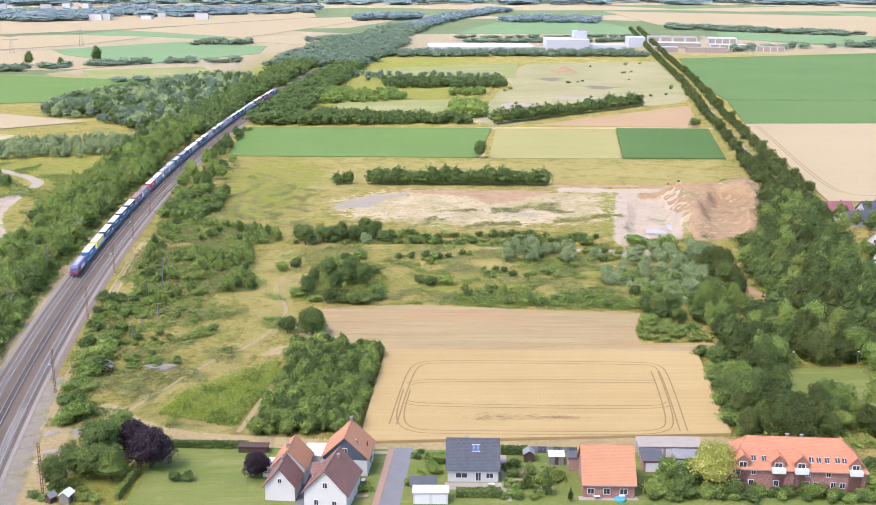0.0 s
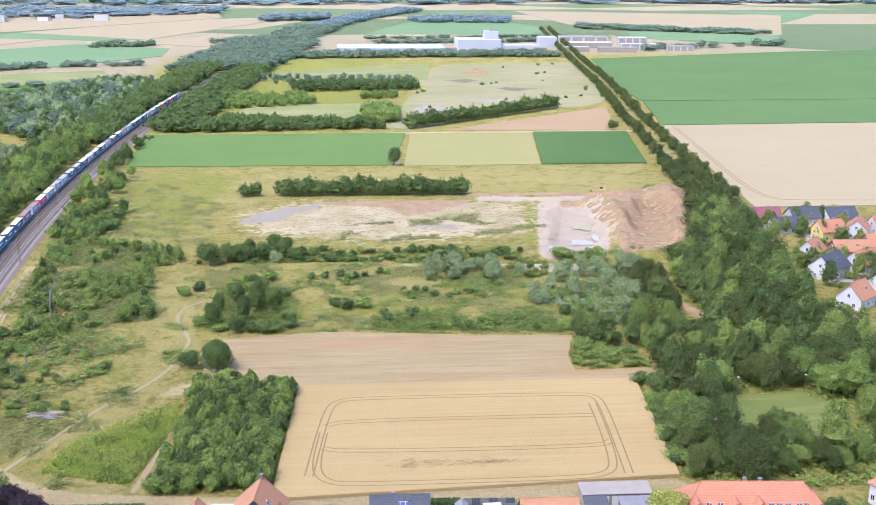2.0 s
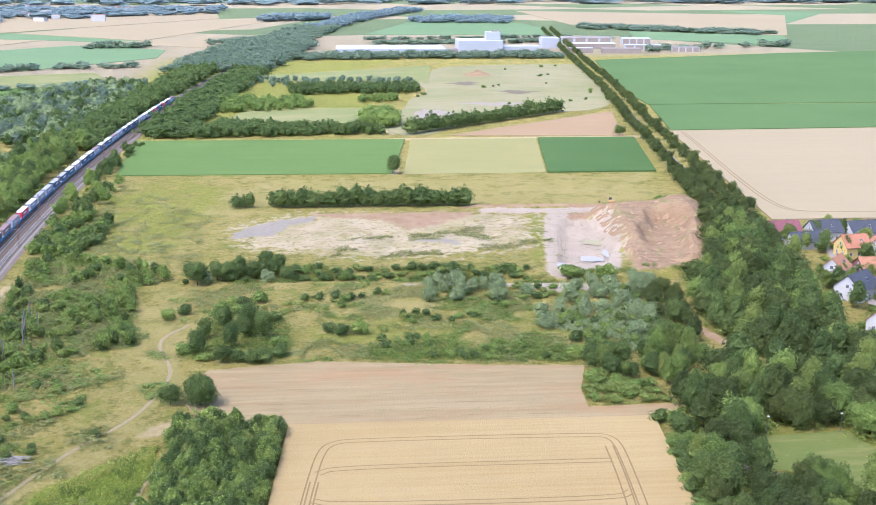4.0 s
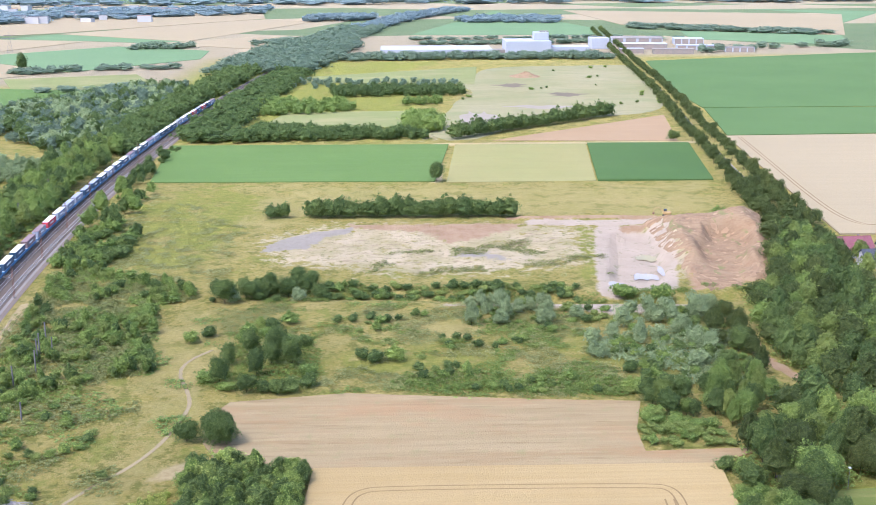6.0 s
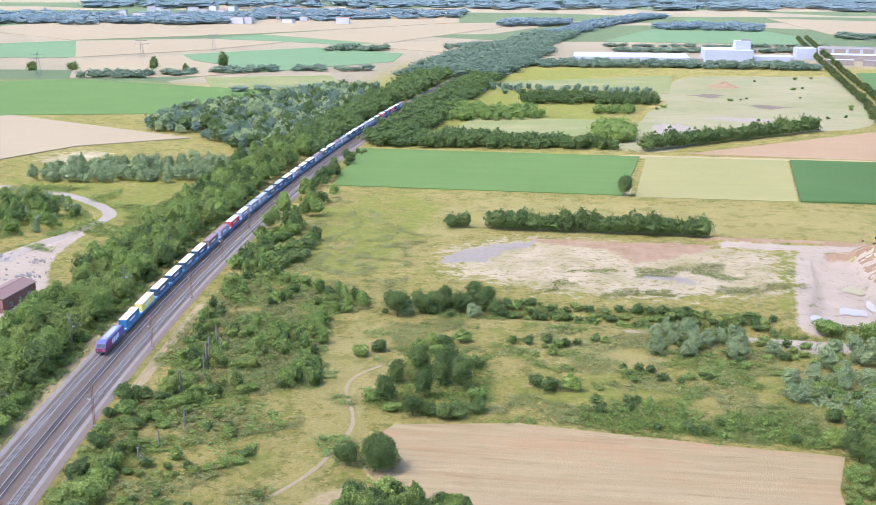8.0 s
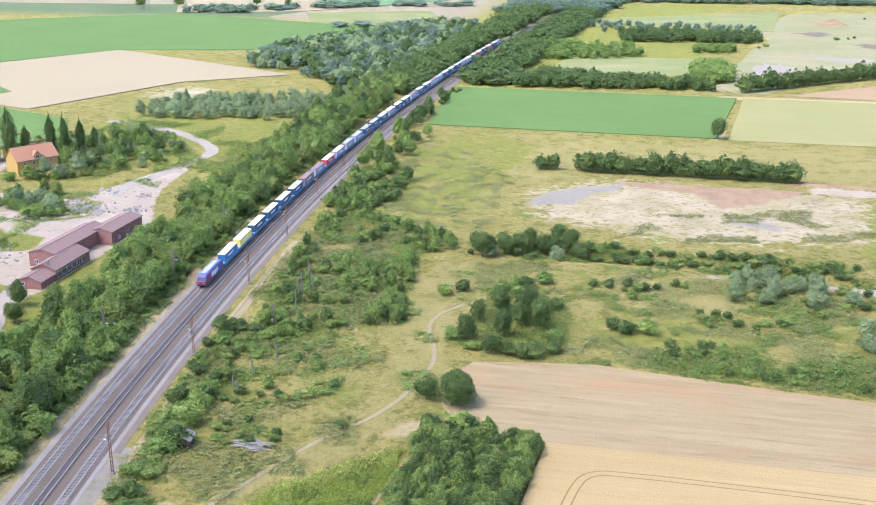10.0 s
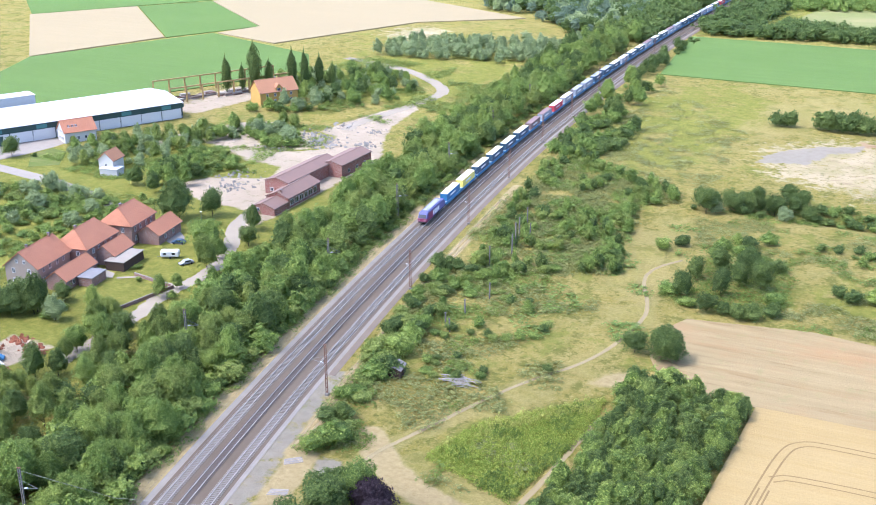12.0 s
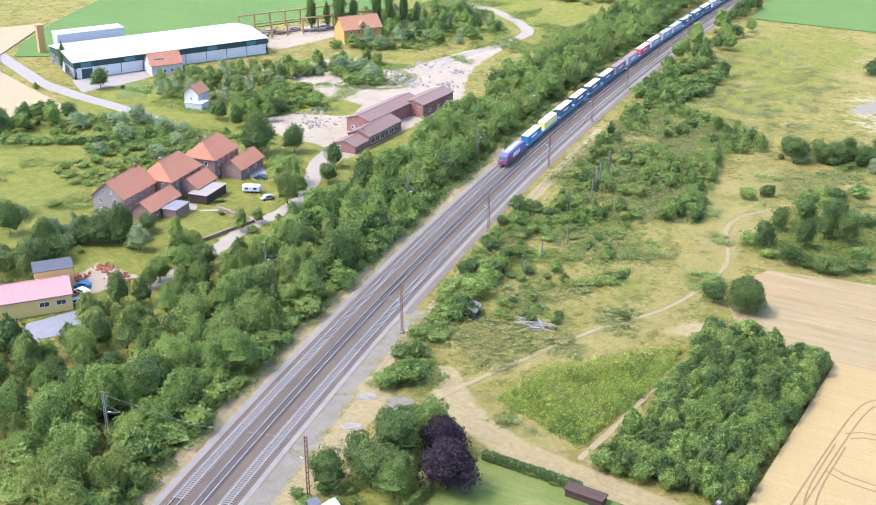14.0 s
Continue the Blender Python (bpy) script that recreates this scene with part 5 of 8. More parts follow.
wood([(-262, 438), (-252, 450), (-234, 440), (-224, 428), (-246, 410)], 4.2, [BUSH, BUSH_LIME, BUSH], 0.8, 0.1, "trees in the yard", hole=patchy(12, -0.15))
low_growth = [(-262, 436), (-252, 450), (-232, 438), (-218, 426), (-232, 414), (-250, 408)]
wood([(-225, 280), (-210, 300), (-196, 300), (-186, 292), (-198, 286), (-205, 280)], 5.6, [DARK, BUSH, SILVER], 0.6, 0.1, "farm trees", single=near)
wood([(-220, 250), (-220, 280), (-202, 278), (-200, 255)], 6, [DARK, BUSH_DARK], 0.65, 0.1, "farm trees")
wood([(-178, 312), (-168, 350), (-176, 385), (-171, 395), (-160, 380), (-158, 320)], 5.6, [BROAD, LIME, BUSH], 0.5, 0.1, "stand along the railway")
for x, y, s, st in ((-212, 372, .95, DARK), (-187, 352, .9, BROAD), (-176, 359, .65, DARK), (-203, 378, .7, DARK), (-318, 405, .75, DARK), (-310, 409, .4, BUSH_DARK), (-206, 360, .35, BUSH), (-195, 330, .5, BUSH_LIME), (-188, 322, .4, BUSH), (-340, 392, .5, BUSH), (-206, 269, .75, DARK), (-204, 292, .72, DARK), (-198.5, 293.5, .75, DARK), (-190, 291, .68, SILVER), (-197, 302, .62, DARK), (-214, 284, .7, SILVER), (-208, 276, .8, DARK), (-185, 300, .5, BROAD), (-229, 282, .8, DARK), (-179, 299, .6, LIME), (-236, 292, .5, SILVER), (-224, 300, .35, BUSH), (-212, 300, .5, BUSH_DARK), (-183, 372, .6, DARK), (-178, 346, .5, BROAD), (-196, 372, .4, BUSH)):
    grow(st, x, y, s, "farm trees")
for x, y, s in ((-306, 533, 1.0), (-301, 539, .6), (-297, 544, 1.1), (-292, 549, .8), (-283, 556, .9), (-276, 556, .8), (-271, 562, .9), (-266, 566, .75), (-352, 418, .55)):
    grow(COLUMN, x, y, s * 1.15, "columnar trees", 1.05, 0.9)
wood([(-292, 650), (-205, 662), (-178, 700), (-180, 735), (-225, 722), (-290, 700)], 6.5, [SILVER], 0.8, 0.08, "far willows")
# gardens in the south and round the estate
grow(LIME, -175.6, 337.2, 0.9, "farm trees", 1.15, 0.9)
grow(DARK, -210.4, 368.5, 0.95, "farm trees")
grow(PURPLE, -67, 238, 0.95, "garden trees")
grow(PURPLE, -73.5, 247, 0.85, "garden trees")
grow(PURPLE, -41.5, 233.5, 0.6, "garden trees")
for x, y, s in ((-80, 242, .9), (-78, 234, .88), (-84, 236, .75), (-74, 231, .6), (-86, 228, .6), (-82, 250, .55), (-77, 249, .7)):
    grow(DARK if x < -77 else BROAD, x, y, s, "garden trees", 0.95, 1.05)
grow(YELLOW, 62, 230, 1.08, "garden trees")
for x, y, s, st in ((0, 242, .8, BUSH), (4, 244, .7, BUSH_DARK), (-1, 236, .6, BUSH), (-16.5, 239, .8, CONIFER), (-6.5, 230, .5, BUSH_LIME), (17, 234, .6, BUSH), (20, 228, .8, CONIFER), (23, 231, .6, BUSH), (18, 239, .6, BUSH_DARK),
                    (26, 233, .9, BUSH_LIME), (17, 224, .6, BUSH), (24, 225, .9, CONIFER), (29, 222, .5, CONIFER), (50, 231, .9, BUSH), (53, 235, 1.2, BUSH), (56, 230, 1.2, BUSH_DARK), (58, 235, 1.0, BUSH), (48, 226, 1.0, BUSH), (54, 224, 1.0, BUSH_DARK),
                    (60, 225, 1.0, BUSH), (66, 225, .9, BUSH_DARK), (71, 225.5, .8, BUSH), (77, 224.5, .8, BUSH_DARK), (83, 224, .8, BUSH), (88, 223.5, .7, BUSH_DARK), (94, 224, .8, BUSH), (98, 228, 1.1, BUSH), (12, 226, .5, BUSH_LIME), (-60, 232, .6, BUSH_DARK), (-57, 232, .6, BUSH_DARK), (100, 235, 1.3, BUSH_DARK), (104, 232, 1.2, BUSH)):
    grow(st, x, y, s, "garden plants")
wood([(158, 360), (170, 440), (176, 500), (226, 508), (240, 480), (215, 430), (190, 370)], 7.5, [BUSH, BUSH_DARK, DARK, BUSH, LIME], 0.62, 0.25, "estate gardens")


def low_scrub(key, poly, spacing, height, mat, cut=-1.0, size=20.0, leaf=0.22, n=21, shift=0.0, keep_out=None):
    """Brambles, nettles and tall weeds: low clumps in uneven patches, one mesh."""
    vs = []
    shapes = [crown_leaves(500 + i, 1.0, 1.0, 8, int(n * 1.7), leaf, bottom=-0.3) for i in range(4)]
    for x, y in scatter(poly, spacing, hole=patchy(size, cut, shift) if cut > -1 else None):
        if keep_out and keep_out(x, y):
            continue
        q = shapes[rng.randrange(4)]
        h, w = height * rng.uniform(0.45, 1.2), spacing * rng.uniform(0.5, 0.9)
        a = rng.uniform(0, 6.283)
        c, s = math.cos(a), math.sin(a)
        z = float(ground_height(np.array(x), np.array(y)))
        vs.append(np.stack([(q[..., 0] * c - q[..., 1] * s) * w + x, (q[..., 0] * s + q[..., 1] * c) * w + y, np.maximum(q[..., 2] * 1.1 + 0.1, 0) * h + z], -1))
    if vs:
        tagged(new("undergrowth", quads("undergrowth", np.concatenate(vs), mat)), key, "undergrowth", kind="stuff")


PATCH = [(-47, 309), (-46, 295), (-52, 262), (-73, 270), (-69, 286), (-58, 298)]
low_scrub("dense bright green weeds in a patch by the path", PATCH, 0.85, 1.0, LEAF_FRESH, -0.9, 9, 0.24, 26)
low_scrub("tall yellow weeds in a patch by the path", [(-47, 310), (-47, 303), (-60, 290), (-72, 275), (-70, 287), (-58, 299)], 1.0, 1.3, LEAF_YELLOW, -0.25, 6, 0.24, 22)
low_scrub("dark green nettles in a patch by the path", PATCH, 1.3, 1.25, LEAF_BRAMBLE, 0.1, 7, 0.24, 24, shift=81)
low_scrub("brambles and nettles by the tracks", belt(17, 50, 262, 400), 2.0, 0.9, LEAF_BRAMBLE, 0.1, 13)
low_scrub("pale weeds between the scrub bushes", SCRUB, 2.2, 1.1, LEAF_WEED, -0.1, 9, shift=57)
low_scrub("brambles and shoots between the scrub bushes", SCRUB, 2.0, 1.3, LEAF_MID, 0.1, 13, shift=51)
low_scrub("tall pale weeds by the tracks", belt(17, 66, 262, 470), 2.4, 0.8, LEAF_WEED, 0.05, 15, shift=8)
low_scrub("brambles in the meadow", [(0, 367), (10, 400), (-10, 445), (62, 430), (68, 362), (30, 362)], 2.0, 0.7, LEAF_BRAMBLE, 0.28, 14, shift=2)
low_scrub("dense brambles at the stubble edge", [(4, 368), (6, 380), (40, 382), (68, 372), (68, 360), (40, 363)], 1.8, 1.2, LEAF_BRAMBLE, -0.1, 14, shift=20)
low_scrub("green brambles and young shoots in the meadow", [(-20, 367), (-45, 400), (-58, 450), (62, 446), (68, 362), (30, 362)], 2.6, 0.8, LEAF_BRAMBLE, 0.26, 10, shift=31)
low_scrub("green brambles in the meadow by the railway", belt(26, 84, 330, 470), 3.0, 0.8, LEAF_MID, 0.28, 12, shift=37)
low_scrub("brambles under the clump of trees", [(-52, 374), (-48, 404), (-40, 422), (-28, 414), (-20, 400), (-18, 378), (-28, 366)], 2.1, 1.0, LEAF_BRAMBLE, -0.4, 12, 0.2, 24)
low_scrub("tall weeds in the meadow", [(-20, 367), (-45, 400), (-60, 450), (62, 446), (68, 362), (30, 362)], 2.2, 0.55, LEAF_WEED, 0.1, 12, shift=4)
low_scrub("light green weeds in the meadow", [(-20, 367), (-45, 400), (-60, 450), (62, 446), (68, 362), (30, 362)], 2.2, 0.6, LEAF_WEED, 0.2, 13, shift=14)
low_scrub("grey-green reeds in the damp hollow", [(62, 384), (64, 404), (82, 416), (108, 412), (102, 366), (80, 368)], 1.9, 1.5, LEAF_SILVER, -0.35, 12, 0.24, 22, shift=71)
low_scrub("tall weeds on the bank", [(-60, 450), (-20, 474), (70, 466), (140, 462), (140, 448), (60, 444), (0, 452)], 2.0, 0.9, LEAF_BRAMBLE, -0.05, 12)
low_scrub("undergrowth below the railway trees", belt(-14, -5.5, 200, 480), 1.8, 1.1, LEAF_LIME, -0.15, 9)
low_scrub("weeds in the sand", [(-10, 480), (0, 515), (85, 540), (85, 480), (60, 478)], 2.2, 0.6, LEAF_WEED, 0.12, 12)
low_scrub("wild garden growth by the farm", [(-310, 330), (-290, 385), (-225, 385), (-225, 290), (-260, 290)], 2.6, 0.9, LEAF_LIME, 0.12, 16, 0.18, 30)
low_scrub("rank green weeds in the yard", low_growth, 2.2, 0.9, LEAF_BRAMBLE, -0.1, 12, shift=61)
low_scrub("weeds between the rubble", [(-250, 468), (-228, 453), (-212, 466), (-220, 484), (-240, 488)], 2.4, 0.7, LEAF_LIME, 0.05, 9, shift=63)
low_scrub("weeds round the works", [(-310, 400), (-300, 440), (-262, 490), (-228, 500), (-225, 440), (-240, 395)], 2.4, 0.9, LEAF_MID, 0.0, 14)
low_scrub("weeds north of the yard", [(-300, 540), (-225, 520), (-195, 500), (-190, 620), (-290, 660)], 3.0, 1.0, LEAF_LIME, 0.0, 20)
low_scrub("undergrowth in the east wood", EAST, 3.4, 1.6, LEAF_MID, -0.4, 20, keep_out=PARK)
low_scrub("low green weeds west of the sand", [(-128, 500), (-60, 470), (-62, 560), (-118, 650)], 3.0, 0.5, LEAF_WEED, 0.15, 6, 0.25)


def far_wood(name, poly, spacing, height, mat, label, leaves=110, size=1.1, skip=0.05, rounder=False):
    """A far wood nobody could count: many crowns in one mesh."""
    vs = []
    shapes = [np.concatenate([crown_leaves(300 + i, 1.0, 1.0, 10, int(leaves * 1.2), size / height * 1.15 if rounder else size * 1.35 / spacing, bottom=-1), crown_core(1.0, 1.0, "round", 300 + i, 10, 6, 0.82)]) for i in range(4)]
    for x, y in scatter(poly, spacing, skip=skip):
        q = shapes[rng.randrange(4)]
        h = height * rng.uniform(0.6, 1.15)
        a = rng.uniform(0, 6.283)
        c, s = math.cos(a), math.sin(a)
        w = h * rng.uniform(0.42, 0.55) if rounder else spacing * rng.uniform(0.6, 0.85)
        p = np.empty_like(q)
        p[..., 0] = (q[..., 0] * c - q[..., 1] * s) * w + x
        p[..., 1] = (q[..., 0] * s + q[..., 1] * c) * w + y
        p[..., 2] = np.maximum((q[..., 2] * 0.55 + 0.5) * h, 0.0)
        vs.append(p)
    if not vs:
        return None
    return tagged(new(name, quads(name, np.concatenate(vs), mat)), label, "wood", kind="stuff")


FAR = LEAF_FAR_HAZED
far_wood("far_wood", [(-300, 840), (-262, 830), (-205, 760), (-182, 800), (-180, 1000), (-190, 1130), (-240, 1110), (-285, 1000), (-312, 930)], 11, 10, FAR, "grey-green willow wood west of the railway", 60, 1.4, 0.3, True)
far_wood("far_wood", [(-300, 840), (-262, 830), (-205, 760), (-182, 800), (-180, 1000), (-190, 1130), (-240, 1110), (-285, 1000), (-312, 930)], 11, 10, LEAF_SILVER, "pale willows in the wood west of the railway", 60, 1.4, 0.45, True)
far_wood("far_wood", [(-300, 840), (-262, 830), (-205, 760), (-182, 800), (-180, 1000), (-190, 1130), (-240, 1110), (-285, 1000), (-312, 930)], 13, 11, LEAF_DARK, "dark trees in the wood west of the railway", 60, 1.4, 0.4, True)
far_wood("far_wood", belt(-34, -6, 760, 1250), 8, 11, LEAF_DARK, "dense dark wood along the railway", 90)
far_wood("far_wood", belt(14, 48, 800, 1250), 8, 9, LEAF_DARK, "dense dark wood along the railway", 90)
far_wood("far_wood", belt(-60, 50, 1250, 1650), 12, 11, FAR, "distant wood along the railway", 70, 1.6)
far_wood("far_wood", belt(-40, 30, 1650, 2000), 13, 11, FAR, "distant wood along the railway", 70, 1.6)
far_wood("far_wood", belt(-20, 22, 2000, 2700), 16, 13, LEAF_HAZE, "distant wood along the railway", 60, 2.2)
far_wood("far_wood", [(-100, 798), (-90, 845), (-40, 832), (10, 826), (24, 808)], 5, 8, LEAF_DARK, "wood behind the beet field", 90, rounder=True)
far_wood("far_wood", [(8, 835), (14, 885), (34, 885), (36, 840)], 5, 11, LEAF_MID, "clump of taller trees at the field", 90, rounder=True)
far_wood("far_wood", [(-110, 925), (-105, 1005), (-30, 995), (-28, 955), (-60, 930)], 7, 8, LEAF_MID, "wood in the middle distance", 80, skip=0.25, rounder=True)
far_wood("far_wood", [(-52, 1040), (-52, 1090), (64, 1092), (62, 1046)], 6, 8, LEAF_DARK, "wood in the middle distance", 80, skip=0.1, rounder=True)
far_wood("far_wood", [(10, 985), (14, 1010), (42, 1012), (40, 985)], 6, 7, LEAF_MID, "clump in the rough pasture", 80, rounder=True)
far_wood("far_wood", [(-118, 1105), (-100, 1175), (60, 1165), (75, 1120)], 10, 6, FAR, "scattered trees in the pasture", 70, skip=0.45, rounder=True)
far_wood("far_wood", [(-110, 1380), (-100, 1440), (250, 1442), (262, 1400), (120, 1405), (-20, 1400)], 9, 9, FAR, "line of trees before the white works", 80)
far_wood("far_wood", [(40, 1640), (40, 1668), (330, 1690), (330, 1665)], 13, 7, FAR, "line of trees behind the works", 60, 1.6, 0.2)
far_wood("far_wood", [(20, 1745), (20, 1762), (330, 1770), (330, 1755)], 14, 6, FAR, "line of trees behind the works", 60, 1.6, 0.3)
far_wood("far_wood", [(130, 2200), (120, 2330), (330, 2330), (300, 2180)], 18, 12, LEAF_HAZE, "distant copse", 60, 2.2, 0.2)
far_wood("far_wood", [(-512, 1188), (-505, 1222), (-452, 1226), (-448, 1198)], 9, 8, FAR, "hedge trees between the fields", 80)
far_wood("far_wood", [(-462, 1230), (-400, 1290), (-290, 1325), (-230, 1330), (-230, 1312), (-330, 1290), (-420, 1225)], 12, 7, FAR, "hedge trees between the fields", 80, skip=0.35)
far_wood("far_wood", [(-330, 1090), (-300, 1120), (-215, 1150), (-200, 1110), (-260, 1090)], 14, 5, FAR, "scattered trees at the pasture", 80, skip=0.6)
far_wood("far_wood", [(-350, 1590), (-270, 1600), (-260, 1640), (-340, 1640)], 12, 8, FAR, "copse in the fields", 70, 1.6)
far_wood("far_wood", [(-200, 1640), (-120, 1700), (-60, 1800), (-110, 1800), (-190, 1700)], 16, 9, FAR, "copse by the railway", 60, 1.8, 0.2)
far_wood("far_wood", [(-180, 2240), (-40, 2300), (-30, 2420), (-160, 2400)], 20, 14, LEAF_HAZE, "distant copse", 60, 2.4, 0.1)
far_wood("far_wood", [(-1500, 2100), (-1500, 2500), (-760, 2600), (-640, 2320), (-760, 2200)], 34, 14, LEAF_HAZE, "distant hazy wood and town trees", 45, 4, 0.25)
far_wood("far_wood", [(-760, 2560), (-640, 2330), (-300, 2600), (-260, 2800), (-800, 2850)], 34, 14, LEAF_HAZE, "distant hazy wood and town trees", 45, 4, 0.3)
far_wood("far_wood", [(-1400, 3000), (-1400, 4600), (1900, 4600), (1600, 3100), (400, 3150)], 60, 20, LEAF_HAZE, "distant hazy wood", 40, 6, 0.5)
far_wood("far_wood", [(400, 2000), (420, 2100), (700, 1850), (660, 1800)], 20, 8, FAR, "hedge line in the distance", 60, 2)
far_wood("far_wood", [(300, 1640), (420, 1700), (430, 1760), (300, 1720)], 20, 8, FAR, "trees in the business park", 60, 2, 0.4)
far_wood("far_wood", [(385, 1482), (470, 1528), (620, 1586), (620, 1594), (470, 1538), (385, 1492)], 13, 10, FAR, "row of roadside trees in the distance", 70, 1.6, 0.1)
for x, y, sc in ((-580, 1225, 1.1), (-545, 1245, 1.3), (-460, 1262, 1.0), (-425, 1262, .9), (-395, 1300, 1.4)):
    bulk("single far trees", DARK, x, y, sc)



# ---- houses ----
def gable_bm(L, W, eave, ridge):
    """Walls under a gable roof, ridge along x."""
    bm = bmesh.new()
    prof = [(-W / 2, -0.3), (W / 2, -0.3), (W / 2, eave), (0, ridge), (-W / 2, eave)]
    a = [bm.verts.new((-L / 2, y, z)) for y, z in prof]
    b = [bm.verts.new((L / 2, y, z)) for y, z in prof]
    bm.faces.new(a[::-1])
    bm.faces.new(b)
    for i in range(5):
        j = (i + 1) % 5
        bm.faces.new((a[i], a[j], b[j], b[i]))
    bmesh.ops.recalc_face_normals(bm, faces=bm.faces)
    return bm


def roof_slope(L, W, eave, ridge, over, side, hip=0.0, thick=0.18):
    """One slope of a roof as a slab; side -1 or 1; hip: metres by which the ridge is shorter at each end."""
    rise = (ridge - eave) / (W / 2)
    lo_y, lo_z = W / 2 + over, eave - over * rise
    bm = bmesh.new()
    x = L / 2 + over
    up = Vector((0, rise * side, 1)).normalized() * thick
    pts = [(-x, lo_y * side, lo_z), (x, lo_y * side, lo_z), (x - hip - (over if hip else 0), 0, ridge), (-x + hip + (over if hip else 0), 0, ridge)]
    a = [bm.verts.new(Vector(p) + Vector((0, 0, 0.03))) for p in pts]
    b = [bm.verts.new(Vector(p) + up + Vector((0, 0, 0.03))) for p in pts]
    bm.faces.new(a)
    bm.faces.new(b[::-1])
    for i in range(4):
        j = (i + 1) % 4
        bm.faces.new((a[i], b[i], b[j], a[j]))
    bmesh.ops.recalc_face_normals(bm, faces=bm.faces)
    return bm


def roof_hip(L, W, eave, ridge, over, side, hip, thick=0.18):
    """The short triangular slope of a hipped roof, at the end side (-1 or 1)."""
    rise = (ridge - eave) / (W / 2)
    lo_z = eave - over * rise
    x = (L / 2 + over) * side
    apex = (L / 2 - hip) * side
    bm = bmesh.new()
    pts = [(x, -(W / 2 + over), lo_z), (x, W / 2 + over, lo_z), (apex, 0, ridge)]
    up = Vector((rise * side, 0, 1)).normalized() * thick
    a = [bm.verts.new(Vector(p) + Vector((0, 0, 0.03))) for p in pts]
    b = [bm.verts.new(Vector(p) + up + Vector((0, 0, 0.03))) for p in pts]
    bm.faces.new(a)
    bm.faces.new(b)
    for i in range(3):
        j = (i + 1) % 3
        bm.faces.new((a[i], a[j], b[j], b[i]))
    bmesh.ops.recalc_face_normals(bm, faces=bm.faces)
    return bm


def window(parent, m, w, h, frame_mat=None, name="window", pane_mat=None):
    """A window against a wall: frame of four bars, sill, recessed pane. The wall faces local -y."""
    win = part(name, boxed(-w / 2, -0.03, 0, w / 2, 0.02, h), pane_mat or GLASS, parent, at=m)
    bm = bmesh.new()
    for x0, z0, x1, z1 in ((-w / 2 - 0.07, -0.07, w / 2 + 0.07, 0.05), (-w / 2 - 0.07, h - 0.05, w / 2 + 0.07, h + 0.07), (-w / 2 - 0.07, 0.05, -w / 2 + 0.05, h - 0.05), (w / 2 - 0.05, 0.05, w / 2 + 0.07, h - 0.05), (-0.035, 0.05, 0.035, h - 0.05)):
        box(bm, x0, -0.09, z0, x1, 0.0, z1)
    part("frame", bm, frame_mat or PAINT_WHITE, win)
    return win


def wall_at(side, L, W, u, z):
    """The pose on a wall: f, b along the length, l, r at the gables."""
    return {"f": pose(u, -W / 2 - 0.01, z), "b": pose(-u, W / 2 + 0.01, z, 0, 0, 180), "r": pose(L / 2 + 0.01, u, z, 0, 0, 90), "l": pose(-L / 2 - 0.01, -u, z, 0, 0, -90)}[side]


